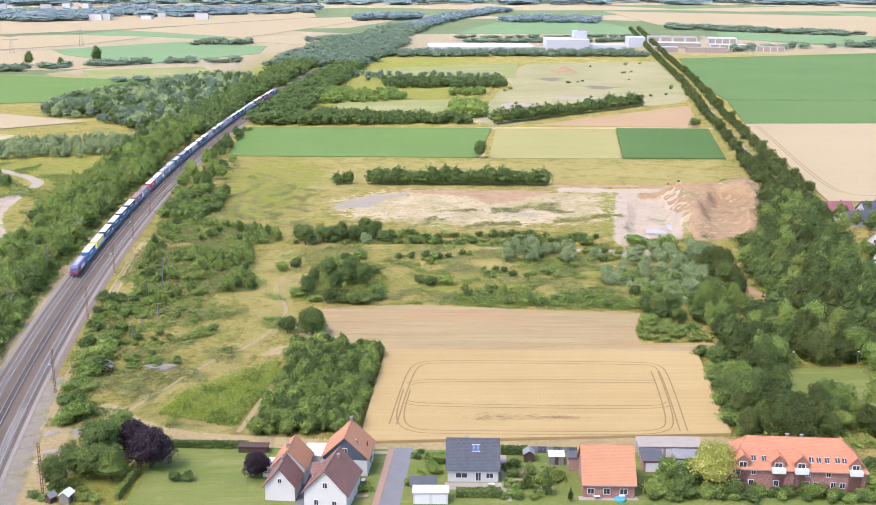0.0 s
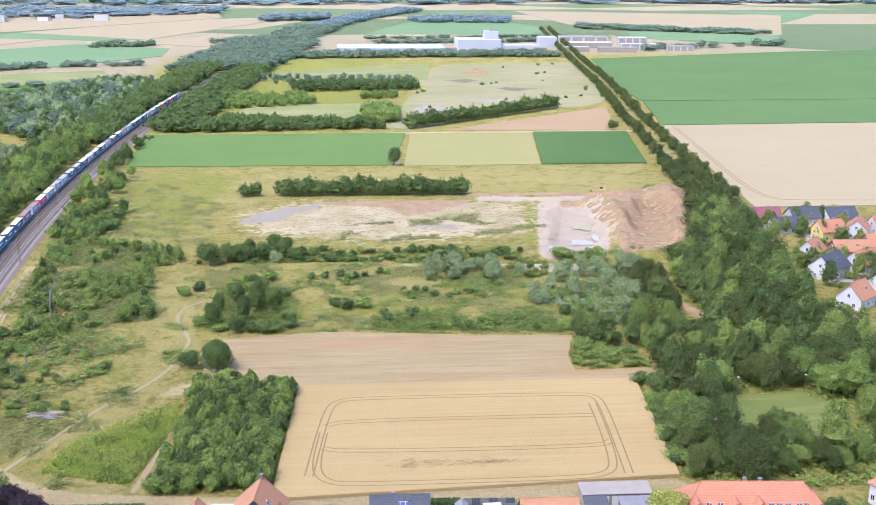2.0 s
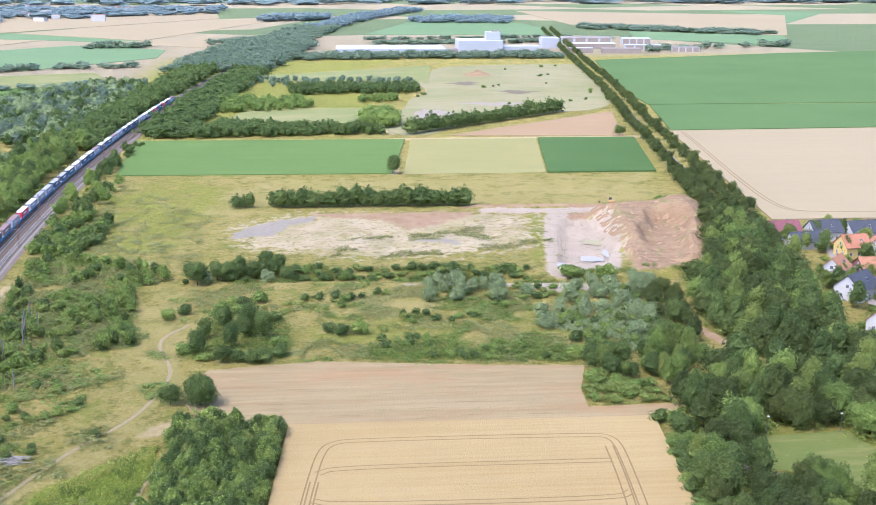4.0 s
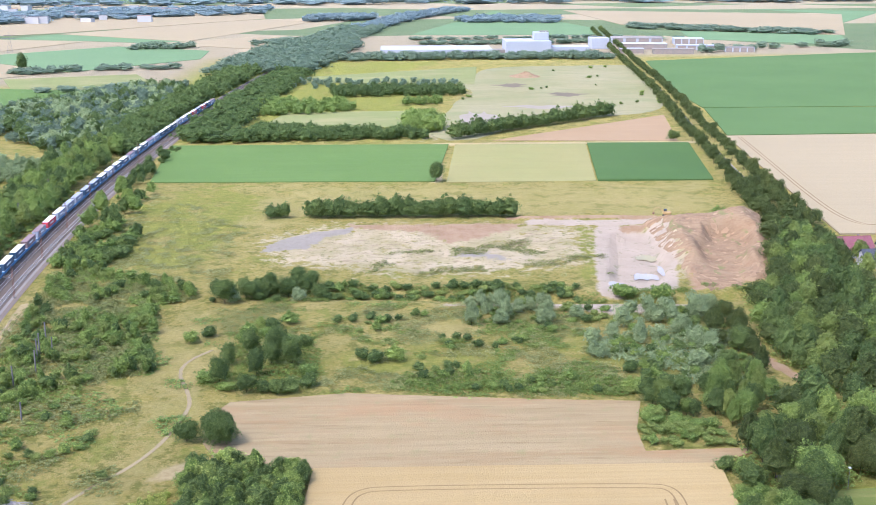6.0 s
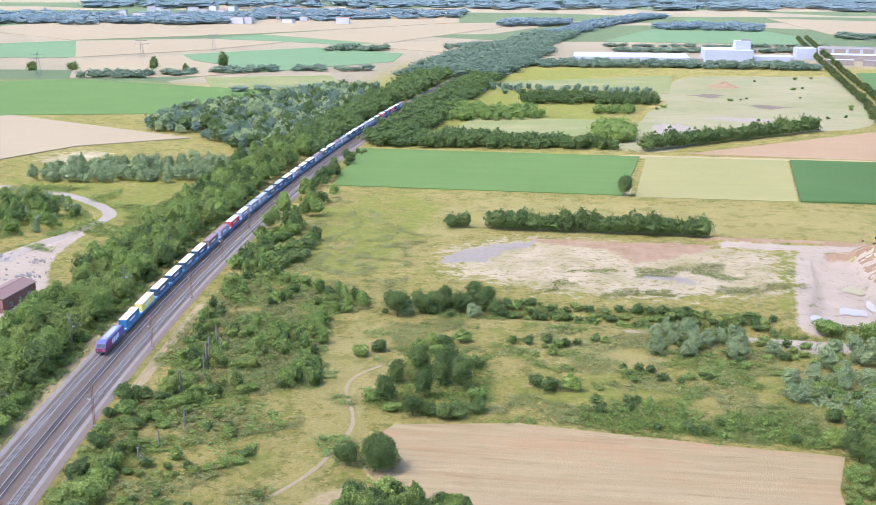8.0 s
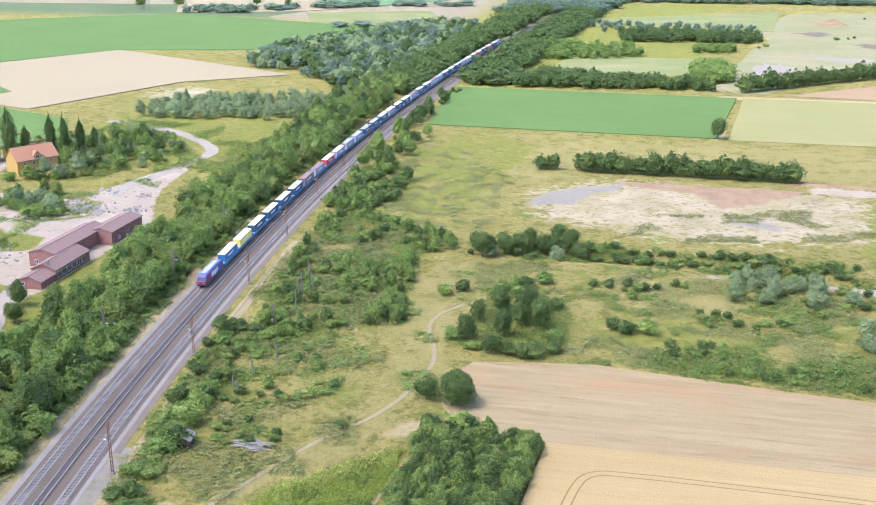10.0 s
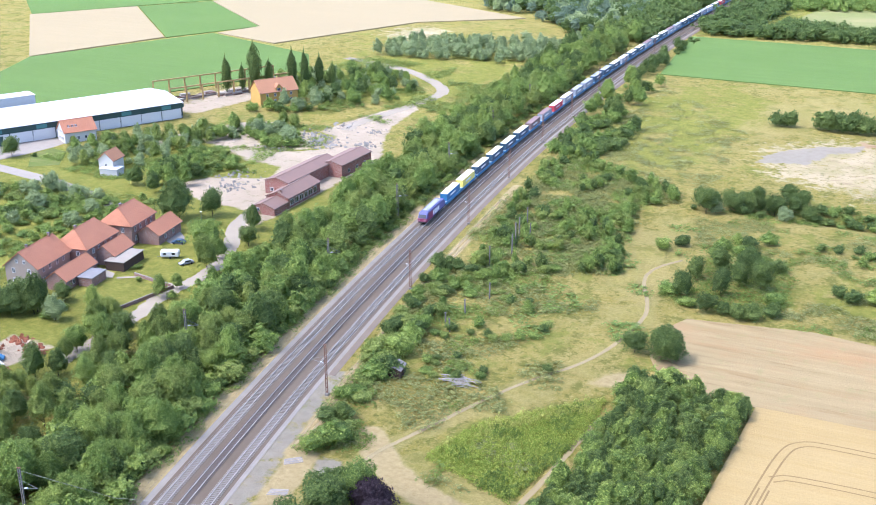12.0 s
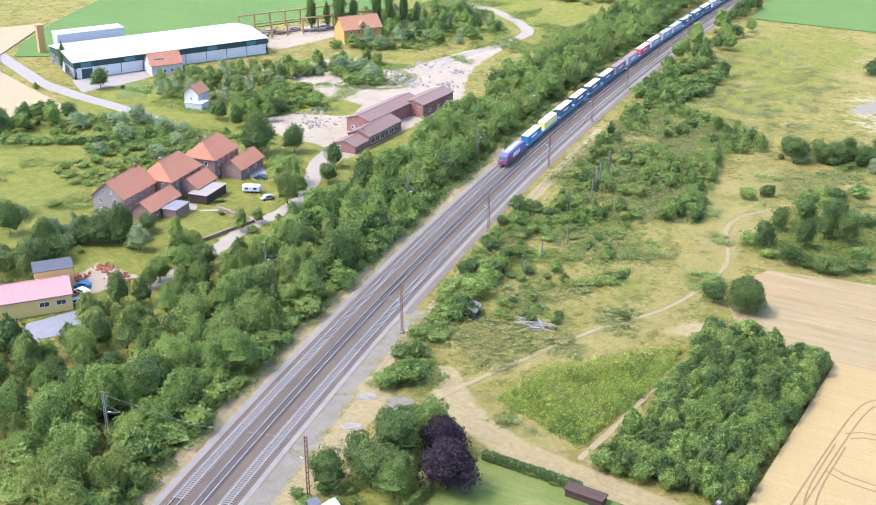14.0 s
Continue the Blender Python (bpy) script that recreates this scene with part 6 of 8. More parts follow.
def house(x, y, rot, L, W, eave, ridge, walls, roof, label, wins=(), chimneys=((0.2, 0.0),), hip=0.0, over=0.45, group="", name="house",
          skylights=(), dormers=(), gable_mat=None, doors=(), solar=(), category="house"):
    """A house with its ridge along local x. wins: (side, along, sill, width, height); skylights and solar: (side, along, up the slope, width, height)."""
    ob = base(name, pose(x, y, 0, 0, 0, rot), label, category, group)
    if hip:
        part("wall", boxed(-L / 2, -W / 2, -0.3, L / 2, W / 2, eave), walls, ob)
    else:
        part("wall", gable_bm(L, W, eave, ridge), walls, ob)
        if gable_mat is not None:
            for s in (-1, 1):
                bm = bmesh.new()
                k = (ridge - eave) / (W / 2)
                vs = [bm.verts.new((s * (L / 2 + 0.04), yy, zz)) for yy, zz in ((-W / 2, eave - 0.6), (W / 2, eave - 0.6), (W / 2, eave), (0, ridge), (-W / 2, eave))]
                bm.faces.new(vs if s > 0 else vs[::-1])
                part("gable_cladding", bm, gable_mat, ob)
    slopes = {}
    for s, nm in ((-1, "f"), (1, "b")):
        slopes[nm] = part("roof", roof_slope(L, W, eave, ridge, over, s, hip), roof, ob)
    if hip:
        for s in (-1, 1):
            part("roof", roof_hip(L, W, eave, ridge, over, s, hip), roof, ob)
    bm = bmesh.new()
    tube(bm, [(-L / 2 - over + hip, 0, ridge + 0.2), (L / 2 + over - hip, 0, ridge + 0.2)], 0.14, 6)
    part("ridge_tiles", bm, roof, ob)
    for s in (-1, 1):
        bm = bmesh.new()
        ez = eave - over * (ridge - eave) / (W / 2)
        tube(bm, [(-L / 2 - over, s * (W / 2 + over + 0.06), ez), (L / 2 + over, s * (W / 2 + over + 0.06), ez)], 0.08, 5)
        part("gutter", bm, WIRE, ob)
    for u, v in chimneys:
        z = ridge - abs(v) * (ridge - eave) / (W / 2)
        ch = part("chimney", boxed(-0.35, -0.3, -0.6, 0.35, 0.3, 1.1, bevel=0.03), BRICK_OLD, ob, at=pose(u * L / 2, v, z))
        part("chimney_cap", boxed(-0.42, -0.37, 1.1, 0.42, 0.37, 1.2), ROOF_FLAT, ch)
    for sd, u, z, w, h in wins:
        window(ob, wall_at(sd, L, W, u, z), w, h)
    for sd, u, w, h in doors:
        d = part("door", boxed(-w / 2, -0.05, 0, w / 2, 0.02, h), WOOD_DARK, ob, at=wall_at(sd, L, W, u, 0.1))
        part("door_frame", boxed(-w / 2 - 0.1, -0.03, h, w / 2 + 0.1, 0.03, h + 0.1), PAINT_WHITE, d)
    tilt = math.degrees(math.atan2(ridge - eave, W / 2))
    for kind, rows, mat in (("skylight", skylights, GLASS), ("solar_panel", solar, PANEL_BLUE)):
        for sd, u, frac, w, h in rows:
            s = -1 if sd == "f" else 1
            yy, zz = s * W / 2 * (1 - frac), eave + (ridge - eave) * frac
            m = pose(u, yy, zz, 0, 0, 0 if s < 0 else 180) @ pose(0, 0, 0, tilt, 0, 0)
            o = part(kind, boxed(-w / 2, -h / 2, 0.2, w / 2, h / 2, 0.30), mat, ob, at=m)
            bm = bmesh.new()
            for a0, b0, a1, b1 in ((-w / 2 - 0.06, -h / 2 - 0.06, w / 2 + 0.06, -h / 2), (-w / 2 - 0.06, h / 2, w / 2 + 0.06, h / 2 + 0.06), (-0.03, -h / 2, 0.03, h / 2)):
                box(bm, a0, b0, 0.18, a1, b1, 0.32)
            part("frame", bm, PAINT_WHITE, o)
    for sd, u, w, balcony in dormers:
        s = -1 if sd == "f" else 1
        m = pose(u, s * W / 2 * 0.98, 0, 0, 0, 0 if s < 0 else 180)
        dw = part("dormer", gable_bm(W * 0.42, w, eave + 1.5, eave + 3.1), walls, ob, at=m @ pose(0, W * 0.2, 0, 0, 0, 90))
        for q in (-1, 1):
            part("dormer_roof", roof_slope(W * 0.42, w, eave + 1.5, eave + 3.1, 0.25, q), roof, dw)
        window(dw, pose(-W * 0.21 - 0.02, 0, eave - 0.3, 0, 0, -90), w * 0.55, 1.7)
        if balcony:
            part("balcony", boxed(-w / 2, -1.3, eave - 0.75, w / 2, 0.05, eave + 0.35, bevel=0.05), PAINT_WHITE, ob, at=m)
    return ob


def row(side, us, z, w=1.0, h=1.3):
    return [(side, u, z, w, h) for u in us]


# the houses at the field's edge
house(-20.9, 239.3, 85, 9.8, 10.2, 4.6, 9.4, PLASTER, ROOF_ORANGE, "white house with orange tiles and a slate-clad gable", row("l", (-2, 2), 1.2) + row("l", (0,), 5.5) + row("b", (-3, 2), 1.2), ((0.9, 0.0),), gable_mat=SLATE_BLUE, skylights=[("f", -2, .55, .8, 1.1)])
house(-34.3, 225.5, 85, 7, 6.6, 3.6, 7.6, PLASTER, ROOF_BROWN, "small white house with a brown tiled gable roof", row("l", (0,), 4.2, .8, 1.1) + row("b", (-2, 2), 1.2), ((0.5, 0.6),))
house(-33.4, 234.2, 85, 8, 7.4, 4.2, 8.2, PLASTER, ROOF_ORANGE, "white house with a bright orange tiled roof", row("l", (-2,), 1.2), ((-0.4, 0.5),))
house(-23.2, 223.5, 80, 12, 9.4, 4.2, 9.2, PLASTER, ROOF_BROWN, "white house with a reddish brown tiled roof", row("l", (-2, 2), 1.1) + row("l", (0,), 5.2) + row("b", (-3, 0, 3), 1.2), ((0.4, -0.8),), dormers=[("b", 1.5, 3.2, False)])
house(8, 236.6, -1, 11.5, 10.4, 3.3, 8.2, PLASTER, ROOF_GREY, "white house with a dark grey tiled roof and solar panels", [("f", -2.6, 1.0, 2.6, 1.2), ("f", 1.2, .3, 1.2, 2.1), ("f", 3.8, 1.0, 1.6, 1.2)], ((-0.22, 1.0),), solar=[("f", 0.2, .68, .85, 1.6), ("f", 1.15, .68, .85, 1.6)])
house(37.9, 230.5, -2, 11.2, 13.5, 3.4, 9.4, BRICK, ROOF_ORANGE, "brick house under a wide orange tiled roof", [("f", -4, .9, 1.4, 1.3), ("f", -.5, .9, 1.4, 1.3), ("f", 3.2, .9, 1.6, 1.3)], ())
house(80.5, 233, -4.5, 30, 11.4, 5.2, 10.2, BRICK, ROOF_RED, "long red-tiled brick apartment house with dormers and balconies",
      row("f", (-13, -10, -4.5, 2.2, 4.2, 8, 10), 1.0, 1.1, 1.3) + row("f", (-13, -9.6, 2.4, 6.8), 3.6, 1.0, 1.1), ((0.12, 0.6), (-0.1, 0.4)), hip=4.5, name="apartment_house",
      skylights=[("f", u, .30, .9, 1.3) for u in (-9.5, -7.2, 3.2, 4.8, 6.6, 8.9, 10.4)], dormers=[("f", -12, 3.0, False), ("f", -4.2, 3.0, True), ("f", 0.8, 3.0, True), ("f", 12.6, 2.8, True)])
house(119, 236, -62, 18, 10, 5.0, 9.4, PLASTER, ROOF_RED, "white apartment house with a red tiled hipped roof", row("f", (-8, -4, 0, 4, 8), 1.0) + row("b", (-8, -4, 0, 4, 8), 1.0), hip=4, name="apartment_house")


def flat_building(x, y, rot, L, W, h, walls, roof, label, name="garage", category="garage", doors=0, door_mat=None, group=""):
    """A plain building with a flat roof slab and a parapet edge."""
    ob = base(name, pose(x, y, 0, 0, 0, rot), label, category, group)
    part("wall", boxed(-L / 2, -W / 2, -0.2, L / 2, W / 2, h), walls, ob)
    part("roof", boxed(-L / 2 - 0.25, -W / 2 - 0.25, h, L / 2 + 0.25, W / 2 + 0.25, h + 0.22, bevel=0.04), roof, ob)
    for i in range(doors):
        u = -L / 2 + (i + 0.5) * L / doors
        part("garage_door", boxed(u - L / doors * 0.4, -W / 2 - 0.06, 0.05, u + L / doors * 0.4, -W / 2 + 0.02, h - 0.4), door_mat or PAINT_WHITE, ob)
    return ob


flat_building(-28.6, 242, 85, 6.5, 5.5, 2.9, PLASTER, PAINT_WHITE, "white flat-roofed garage annex between the houses", doors=1)
flat_building(-38.5, 236, 85, 5, 3, 2.4, PLASTER, PAINT_WHITE, "small white flat-roofed garden extension", "extension", "extension")
flat_building(55.5, 247.2, -1, 15, 5.6, 2.7, PLASTER_GREY, PAVING, "row of garages with a pale flat roof", doors=5)
flat_building(50, 240, -2, 4.6, 7, 2.7, BRICK, BITUMEN, "dark flat-roofed garage beside the brick house", doors=1)
flat_building(58.5, 240.4, -3, 6.6, 5, 2.7, BRICK, ROOF_FLAT, "brick garage with a grey flat roof", doors=2)
flat_building(31.5, 238.5, 0, 2.6, 3.4, 3.4, BRICK_OLD, BITUMEN, "small dark flat-roofed outbuilding", "outbuilding", "outbuilding")
flat_building(-3.2, 226.2, 0, 5.6, 4.6, 2.6, PLASTER_GREY, BITUMEN, "garage with a dark bitumen roof by the drive", doors=1)
flat_building(-1.6, 222.2, 0, 7.5, 3.2, 2.7, PLASTER, PAINT_WHITE, "white-roofed garage by the drive", doors=2)
flat_building(-44.5, 247.6, -2, 7.0, 2.2, 1.5, WOOD_DARK, WOOD_DARK, "low dark wooden garden shelter", "garden_shelter", "shelter")


def garden_shed(x, y, rot, L, W, h, mat, roof, label):
    ob = base("garden_shed", pose(x, y, 0, 0, 0, rot), label, "shed")
    part("wall", gable_bm(L, W, h, h + 0.8), mat, ob)
    for s in (-1, 1):
        part("roof", roof_slope(L, W, h, h + 0.8, 0.2, s, thick=0.08), roof, ob)
    part("door", boxed(-0.45, -W / 2 - 0.05, 0, 0.45, -W / 2 + 0.01, h - 0.2), WOOD_DARK, ob)
    return ob


garden_shed(21.5, 243, 90, 2.6, 2.4, 2.0, WOOD_DARK, WIRE, "small dark wooden garden shed with a pale roof")
garden_shed(27.8, 241.8, 0, 3.4, 3.0, 2.2, WOOD_GREY, PAINT_WHITE, "white garden pavilion with a pale roof")
garden_shed(-81.2, 221.6, 80, 2.6, 2.2, 1.9, WOOD_GREY, PAINT_WHITE, "small pale garden shed with a white roof")
garden_shed(-84.6, 221.4, 60, 1.8, 1.6, 1.5, WOOD_DARK, WIRE, "little dark tool shed with a pale roof")
garden_shed(-95.5, 301, 100, 4.4, 3.4, 2.0, WOOD_DARK, WOOD_GREY, "weathered grey hut at the scrub's edge")

tagged(part("drive", slab(bmesh.new(), [(-14, 205), (-9.6, 205), (-6, 249.5), (-10.4, 249.5)], -0.1, 0.05), plain("worn_asphalt", (0.150, 0.150, 0.148), (0.120, 0.120, 0.118), 0.3, 0.9, 0.2)), "grey asphalt drive between the gardens", "road", kind="structure")
tagged(part("footway", slab(bmesh.new(), [(-15.6, 205), (-14.1, 205), (-10.5, 249.5), (-12, 249.5)], -0.1, 0.10), plain("red_paving", (0.260, 0.165, 0.122), (0.215, 0.135, 0.100), 0.6, 0.9, 0.2)), "red paved footway along the drive", "pavement", kind="structure")
tagged(part("courtyard", slab(bmesh.new(), [(-31, 215), (-27, 215), (-26, 246), (-30.5, 246)], -0.1, 0.045), ASPHALT), "grey paved yard between the houses", "pavement", kind="structure")


def hedge_bar(x0, y0, x1, y1, w, h, mat, label):
    """A clipped hedge: a soft-edged body of dense leaf clumps."""
    L = math.hypot(x1 - x0, y1 - y0)
    r = np.random.RandomState(int(abs(x0 * 7 + y0)))
    n = int((L * w + 2 * L * h) * 14)
    p = np.stack([r.uniform(0, L, n), r.uniform(-w / 2, w / 2, n), r.uniform(0.1, h, n)], 1)
    face = r.randint(0, 4, n)
    p[:, 2] = np.where(face < 2, h + r.normal(0, 0.06, n), p[:, 2])
    p[:, 1] = np.where(face == 2, -w / 2, np.where(face == 3, w / 2, p[:, 1])) + r.normal(0, 0.05, n)
    d = r.normal(size=(n, 3)) * 0.5 + np.where(face[:, None] < 2, [[0, 0, 1.0]], np.where(face[:, None] == 2, [[0, -1.0, 0.3]], [[0, 1.0, 0.3]]))
    d /= np.linalg.norm(d, axis=1)[:, None]
    t = np.cross(d, r.normal(size=d.shape))
    t /= np.linalg.norm(t, axis=1)[:, None]
    b = np.cross(d, t)
    s = 0.22
    q = np.stack([p - t * s, p - b * s, p + t * s, p + b * s], 1)
    hw, x = w / 2 - 0.08, L
    c = [np.array(v) for v in ((0, -hw, 0), (x, -hw, 0), (x, hw, 0), (0, hw, 0), (0, -hw, h - .1), (x, -hw, h - .1), (x, hw, h - .1), (0, hw, h - .1))]
    core = np.array([[c[4], c[5], c[6], c[7]], [c[0], c[1], c[5], c[4]], [c[2], c[3], c[7], c[6]], [c[1], c[2], c[6], c[5]], [c[3], c[0], c[4], c[7]]])
    ob = new("clipped_hedge", quads("clipped_hedge", np.concatenate([q, core]), mat))
    ob.matrix_basis = pose(x0, y0, 0, 0, 0, math.degrees(math.atan2(y1 - y0, x1 - x0)))
    return tagged(ob, label, "hedge", "garden hedges")


hedge_bar(-66, 250, -46, 249.4, 1.4, 1.6, LEAF_DARK, "dark green clipped garden hedge")
hedge_bar(-69.5, 237, -70.5, 222, 1.0, 1.8, LEAF_LIME, "light green clipped garden hedge")
hedge_bar(4, 224.6, 14, 224.4, 2.2, 1.6, LEAF_DARK, "dark green clipped garden hedge")
hedge_bar(15, 246.5, 21.5, 246.2, 1.8, 1.8, LEAF_DARK, "dark green clipped garden hedge")
hedge_bar(-19.5, 227, -14.6, 227, 1.2, 1.2, LEAF_MID, "green clipped garden hedge")


def fence_panel(x, y, rot, w, h, mat):
    ob = base("garden_fence_panel", pose(x, y, 0, 0, 0, rot), "grey wooden garden fence panel", "fence", "garden fence panels")
    for i in range(6):
        part("board", boxed(-w / 2 + i * w / 6 + 0.01, -0.02, 0.05, -w / 2 + (i + 1) * w / 6 - 0.01, 0.02, h), mat, ob)
    part("post", boxed(-w / 2 - 0.05, -0.05, 0, -w / 2 + 0.05, 0.05, h + 0.1), mat, ob)
    return ob


for i in range(6):
    fence_panel(23.2 + i * 1.85, 247.0 - i * 0.1, -2, 1.8, 1.7, SLATE_BLUE if i % 2 else WIRE)

# the housing estate beyond the wood
ESTATE = (
    (177, 417, 38, 13, 10, 4.6, 9, PLASTER, ROOF_GREY, "white house with a blue-grey tiled roof"), (171, 381, 40, 11, 9, 4, 8.5, PLASTER, ROOF_ORANGE, "white house with orange roof tiles"),
    (181, 443, 48, 10, 8, 4, 8, PLASTER, ROOF_ORANGE, "white house with orange roof tiles"), (198, 446, 0, 14, 10, 3.2, 6.5, BRICK, ROOF_ORANGE, "low house with a wide orange roof"),
    (201, 473, 10, 11, 9, 4.6, 8.5, PLASTER_YELLOW, ROOF_RED, "yellow house with red roof tiles"), (183, 503, 5, 15, 10, 3.4, 7.5, PLASTER, ROOF_WINE, "white house with a wine-red roof"),
    (186, 487, 5, 11, 8, 3.2, 6.5, PLASTER, ROOF_GREY, "white house with an anthracite roof"), (201, 501, 5, 13, 10, 4, 8, PLASTER, ROOF_GREY, "white house with an anthracite roof"),
    (217, 499, 8, 14, 10, 4, 8, PLASTER, ROOF_GREY, "white house with an anthracite roof"), (215, 476, 60, 11, 9, 4.5, 8.5, PLASTER, ROOF_RED, "white house with red roof tiles"),
    (194, 425, 30, 12, 9, 4, 8, PLASTER, ROOF_RED, "white house with red roof tiles"), (189, 396, 35, 12, 9, 4, 8, PLASTER, ROOF_GREY, "white house with an anthracite roof"),
    (212, 450, 5, 12, 9, 4, 8, BRICK, ROOF_ORANGE, "brick house with orange roof tiles"), (230, 482, 10, 13, 9, 4, 8, PLASTER, ROOF_RED, "white house with red roof tiles"))
for x, y, rot, L, W, e, r, wm, rm, lab in ESTATE:
    house(x, y, rot, L, W, e, r, wm, rm, lab + " in the estate", row("f", (-3.5, 0, 3.5), 1.0) + row("l", (-2, 2), 1.0) + row("l", (0,), e), ((0.4, 0.5),), group="estate houses", skylights=[("f", 2, .5, .9, 1.2)])

# the works, the farm and the sheds west of the railway
hx, hy, hr = -332.5, 456, 61.8
hall = base("factory_hall", pose(hx, hy, 0, 0, 0, hr), "long white factory hall with a dark green window band", "factory hall")
part("wall", boxed(-43, -18, -0.3, 43, 18, 4.6), PAINT_WHITE, hall)
part("wall_band", gable_bm(86, 36, 6.9, 8.6), GREEN_PANEL, hall, "dark green upper wall").location.z = 0.0
for s in (-1, 1):
    part("roof", roof_slope(86, 36, 7.0, 8.8, 0.5, s, thick=0.25), ROOF_WHITE, hall)
for i in range(14):
    part("window_panel", boxed(-40 + i * 6.1, -18.12, 4.9, -35.6 + i * 6.1, -18.0, 6.5), GREEN_PANEL if i % 3 else plain("teal_panel", (0.08, 0.20, 0.19)), hall)
for i in range(9):
    part("wall_panel", boxed(-42 + i * 9.4, -18.14, 0.2, -33 + i * 9.4, -18.0, 4.5), PAINT_WHITE, hall)
part("gate", boxed(-40, -18.2, 0, -35.5, -18.0, 4.0), GREEN_PANEL, hall)
part("gate", boxed(-43.15, -4, 0, -43.0, 1, 4.2), PAINT_WHITE, hall)
flat_building(-371.5, 452, hr, 30, 9, 9.0, PAINT_WHITE, ROOF_WHITE, "tall white warehouse annex behind the hall", "warehouse", "warehouse")
ob = base("silo_tower", pose(-384.5, 436, 0, 0, 0, hr), "yellowish steel silo tower", "silo")
part("shaft", boxed(-1.5, -2, 0, 1.5, 2, 13, bevel=0.1), GATE_STEEL, ob)
house(-313.5, 437, 60, 13, 9.5, 4.6, 8.6, PLASTER, ROOF_RED, "white office house with a red tiled roof", row("l", (-2, 0, 2), 4.2, .9, 1) + row("l", (-2, 2), 1.2) + row("f", (-4, -1, 2, 5), 1.2), (), skylights=[("f", u, .45, .9, 1.1) for u in (-4, -2.5, -1)])
house(-269, 406, 100, 7.5, 6, 5.4, 8.2, PLASTER, ROOF_ORANGE, "small white house with a pink tiled roof", row("l", (0,), 3.0, .8, 1), ())
flat_building(-266, 402.5, 10, 7, 5, 2.6, PLASTER, PAINT_WHITE, "low white annex of the small house", "annex", "annex")
house(-277, 530, 57, 19, 11.5, 6.2, 11, PLASTER_OCHRE, ROOF_ORANGE, "ochre two-storey house with an orange tiled roof", row("f", (-6, -2, 2, 6), 1.2) + row("f", (-6, -2, 2, 6), 3.9), ((0.1, 0.5),), dormers=[("f", 0, 3, False)])
W3 = row("f", (-5, -2, 1.5, 4.5), 1.2, .9, 1.5) + row("f", (-5, -2, 1.5, 4.5), 4.2, .9, 1.4) + row("l", (-2.5, 2.5), 1.2, .9, 1.4) + row("l", (-2.5, 2.5), 4.2, .9, 1.4)
house(-215.6, 312.5, 99, 15.5, 10.4, 6.2, 10.4, PLASTER_GREY, ROOF_RED, "old grey-plastered farmhouse with a red tiled roof", W3 + row("l", (-1.2, 1.2), 7.2, .7, .9), ((-0.5, 0.3), (0.8, 0)))
house(-213.5, 330, 99, 16.5, 11, 6.6, 11, BRICK_OLD, ROOF_RED, "old brick farmhouse with a red hipped roof", W3, ((-0.5, 0.3),), hip=3.0)
house(-215, 350.5, 99, 14.5, 11, 6.6, 11, BRICK_OLD, ROOF_RED, "old brick farmhouse with a red hipped roof", W3, ((-0.4, 0.3),), hip=2.5)
house(-206, 354.5, 99, 14, 7, 3.4, 6, BRICK_OLD, ROOF_RED, "low brick outbuilding with a red tiled roof", row("f", (-3, 2), 1.1), (), name="outbuilding")
house(-206, 333, 99, 10.5, 6.6, 3.4, 6, BRICK_OLD, ROOF_RED, "low brick outbuilding with a red tiled roof", row("f", (-3, 2), 1.1), (), name="outbuilding")
house(-205.4, 314.5, 99, 15, 6.2, 3.2, 5.6, BRICK_OLD, ROOF_RED, "low brick outbuilding with a red tiled roof", row("f", (-4, 0, 4), 1.1), (), name="outbuilding")
flat_building(-200.4, 331, 99, 11, 6, 2.7, WOOD_DARK, PAVING, "open carport with a grey sheet roof", "carport", "carport")
flat_building(-199.5, 316, 99, 7, 4.5, 2.6, BRICK_OLD, ROOF_FLAT, "walled yard store with a flat roof", "yard_store", "store")
house(-188.8, 390.8, 91, 8.5, 8.6, 2.5, 4.0, BRICK, ROOF_SHEET, "low brick shed end with a rusty sheet roof", row("l", (-2,), 1.0, 1.2, 1.2), (), name="brick_shed", over=0.3)
house(-188.9, 406, 91, 21.5, 8.6, 3.6, 5.4, BRICK, ROOF_SHEET, "long brick shed with large windows and a rusty sheet roof", row("f", (-8.5, -5.4, -2.3, 0.8, 3.9, 7), 0.9, 2.3, 1.9), ((-0.9, -1),), name="brick_shed", over=0.3)
house(-196.3, 424, 89, 34, 9.5, 4.8, 6.2, BRICK, ROOF_SHEET, "long brick shed with a dark sheet roof", row("l", (-2, 2), 1.2, 1.2, 1.2), (), name="brick_shed", over=0.3)
house(-190, 445, 89, 22, 9.0, 4.8, 6.0, BRICK, ROOF_SHEET, "brick shed with a dark sheet roof", row("f", (-6, 0, 6), 1.2, 1.4, 1.2), (), name="brick_shed", over=0.3)
PINK_TILES = tiles("faded_pink_tiles", (0.52, 0.24, 0.22), (0.46, 0.21, 0.19))
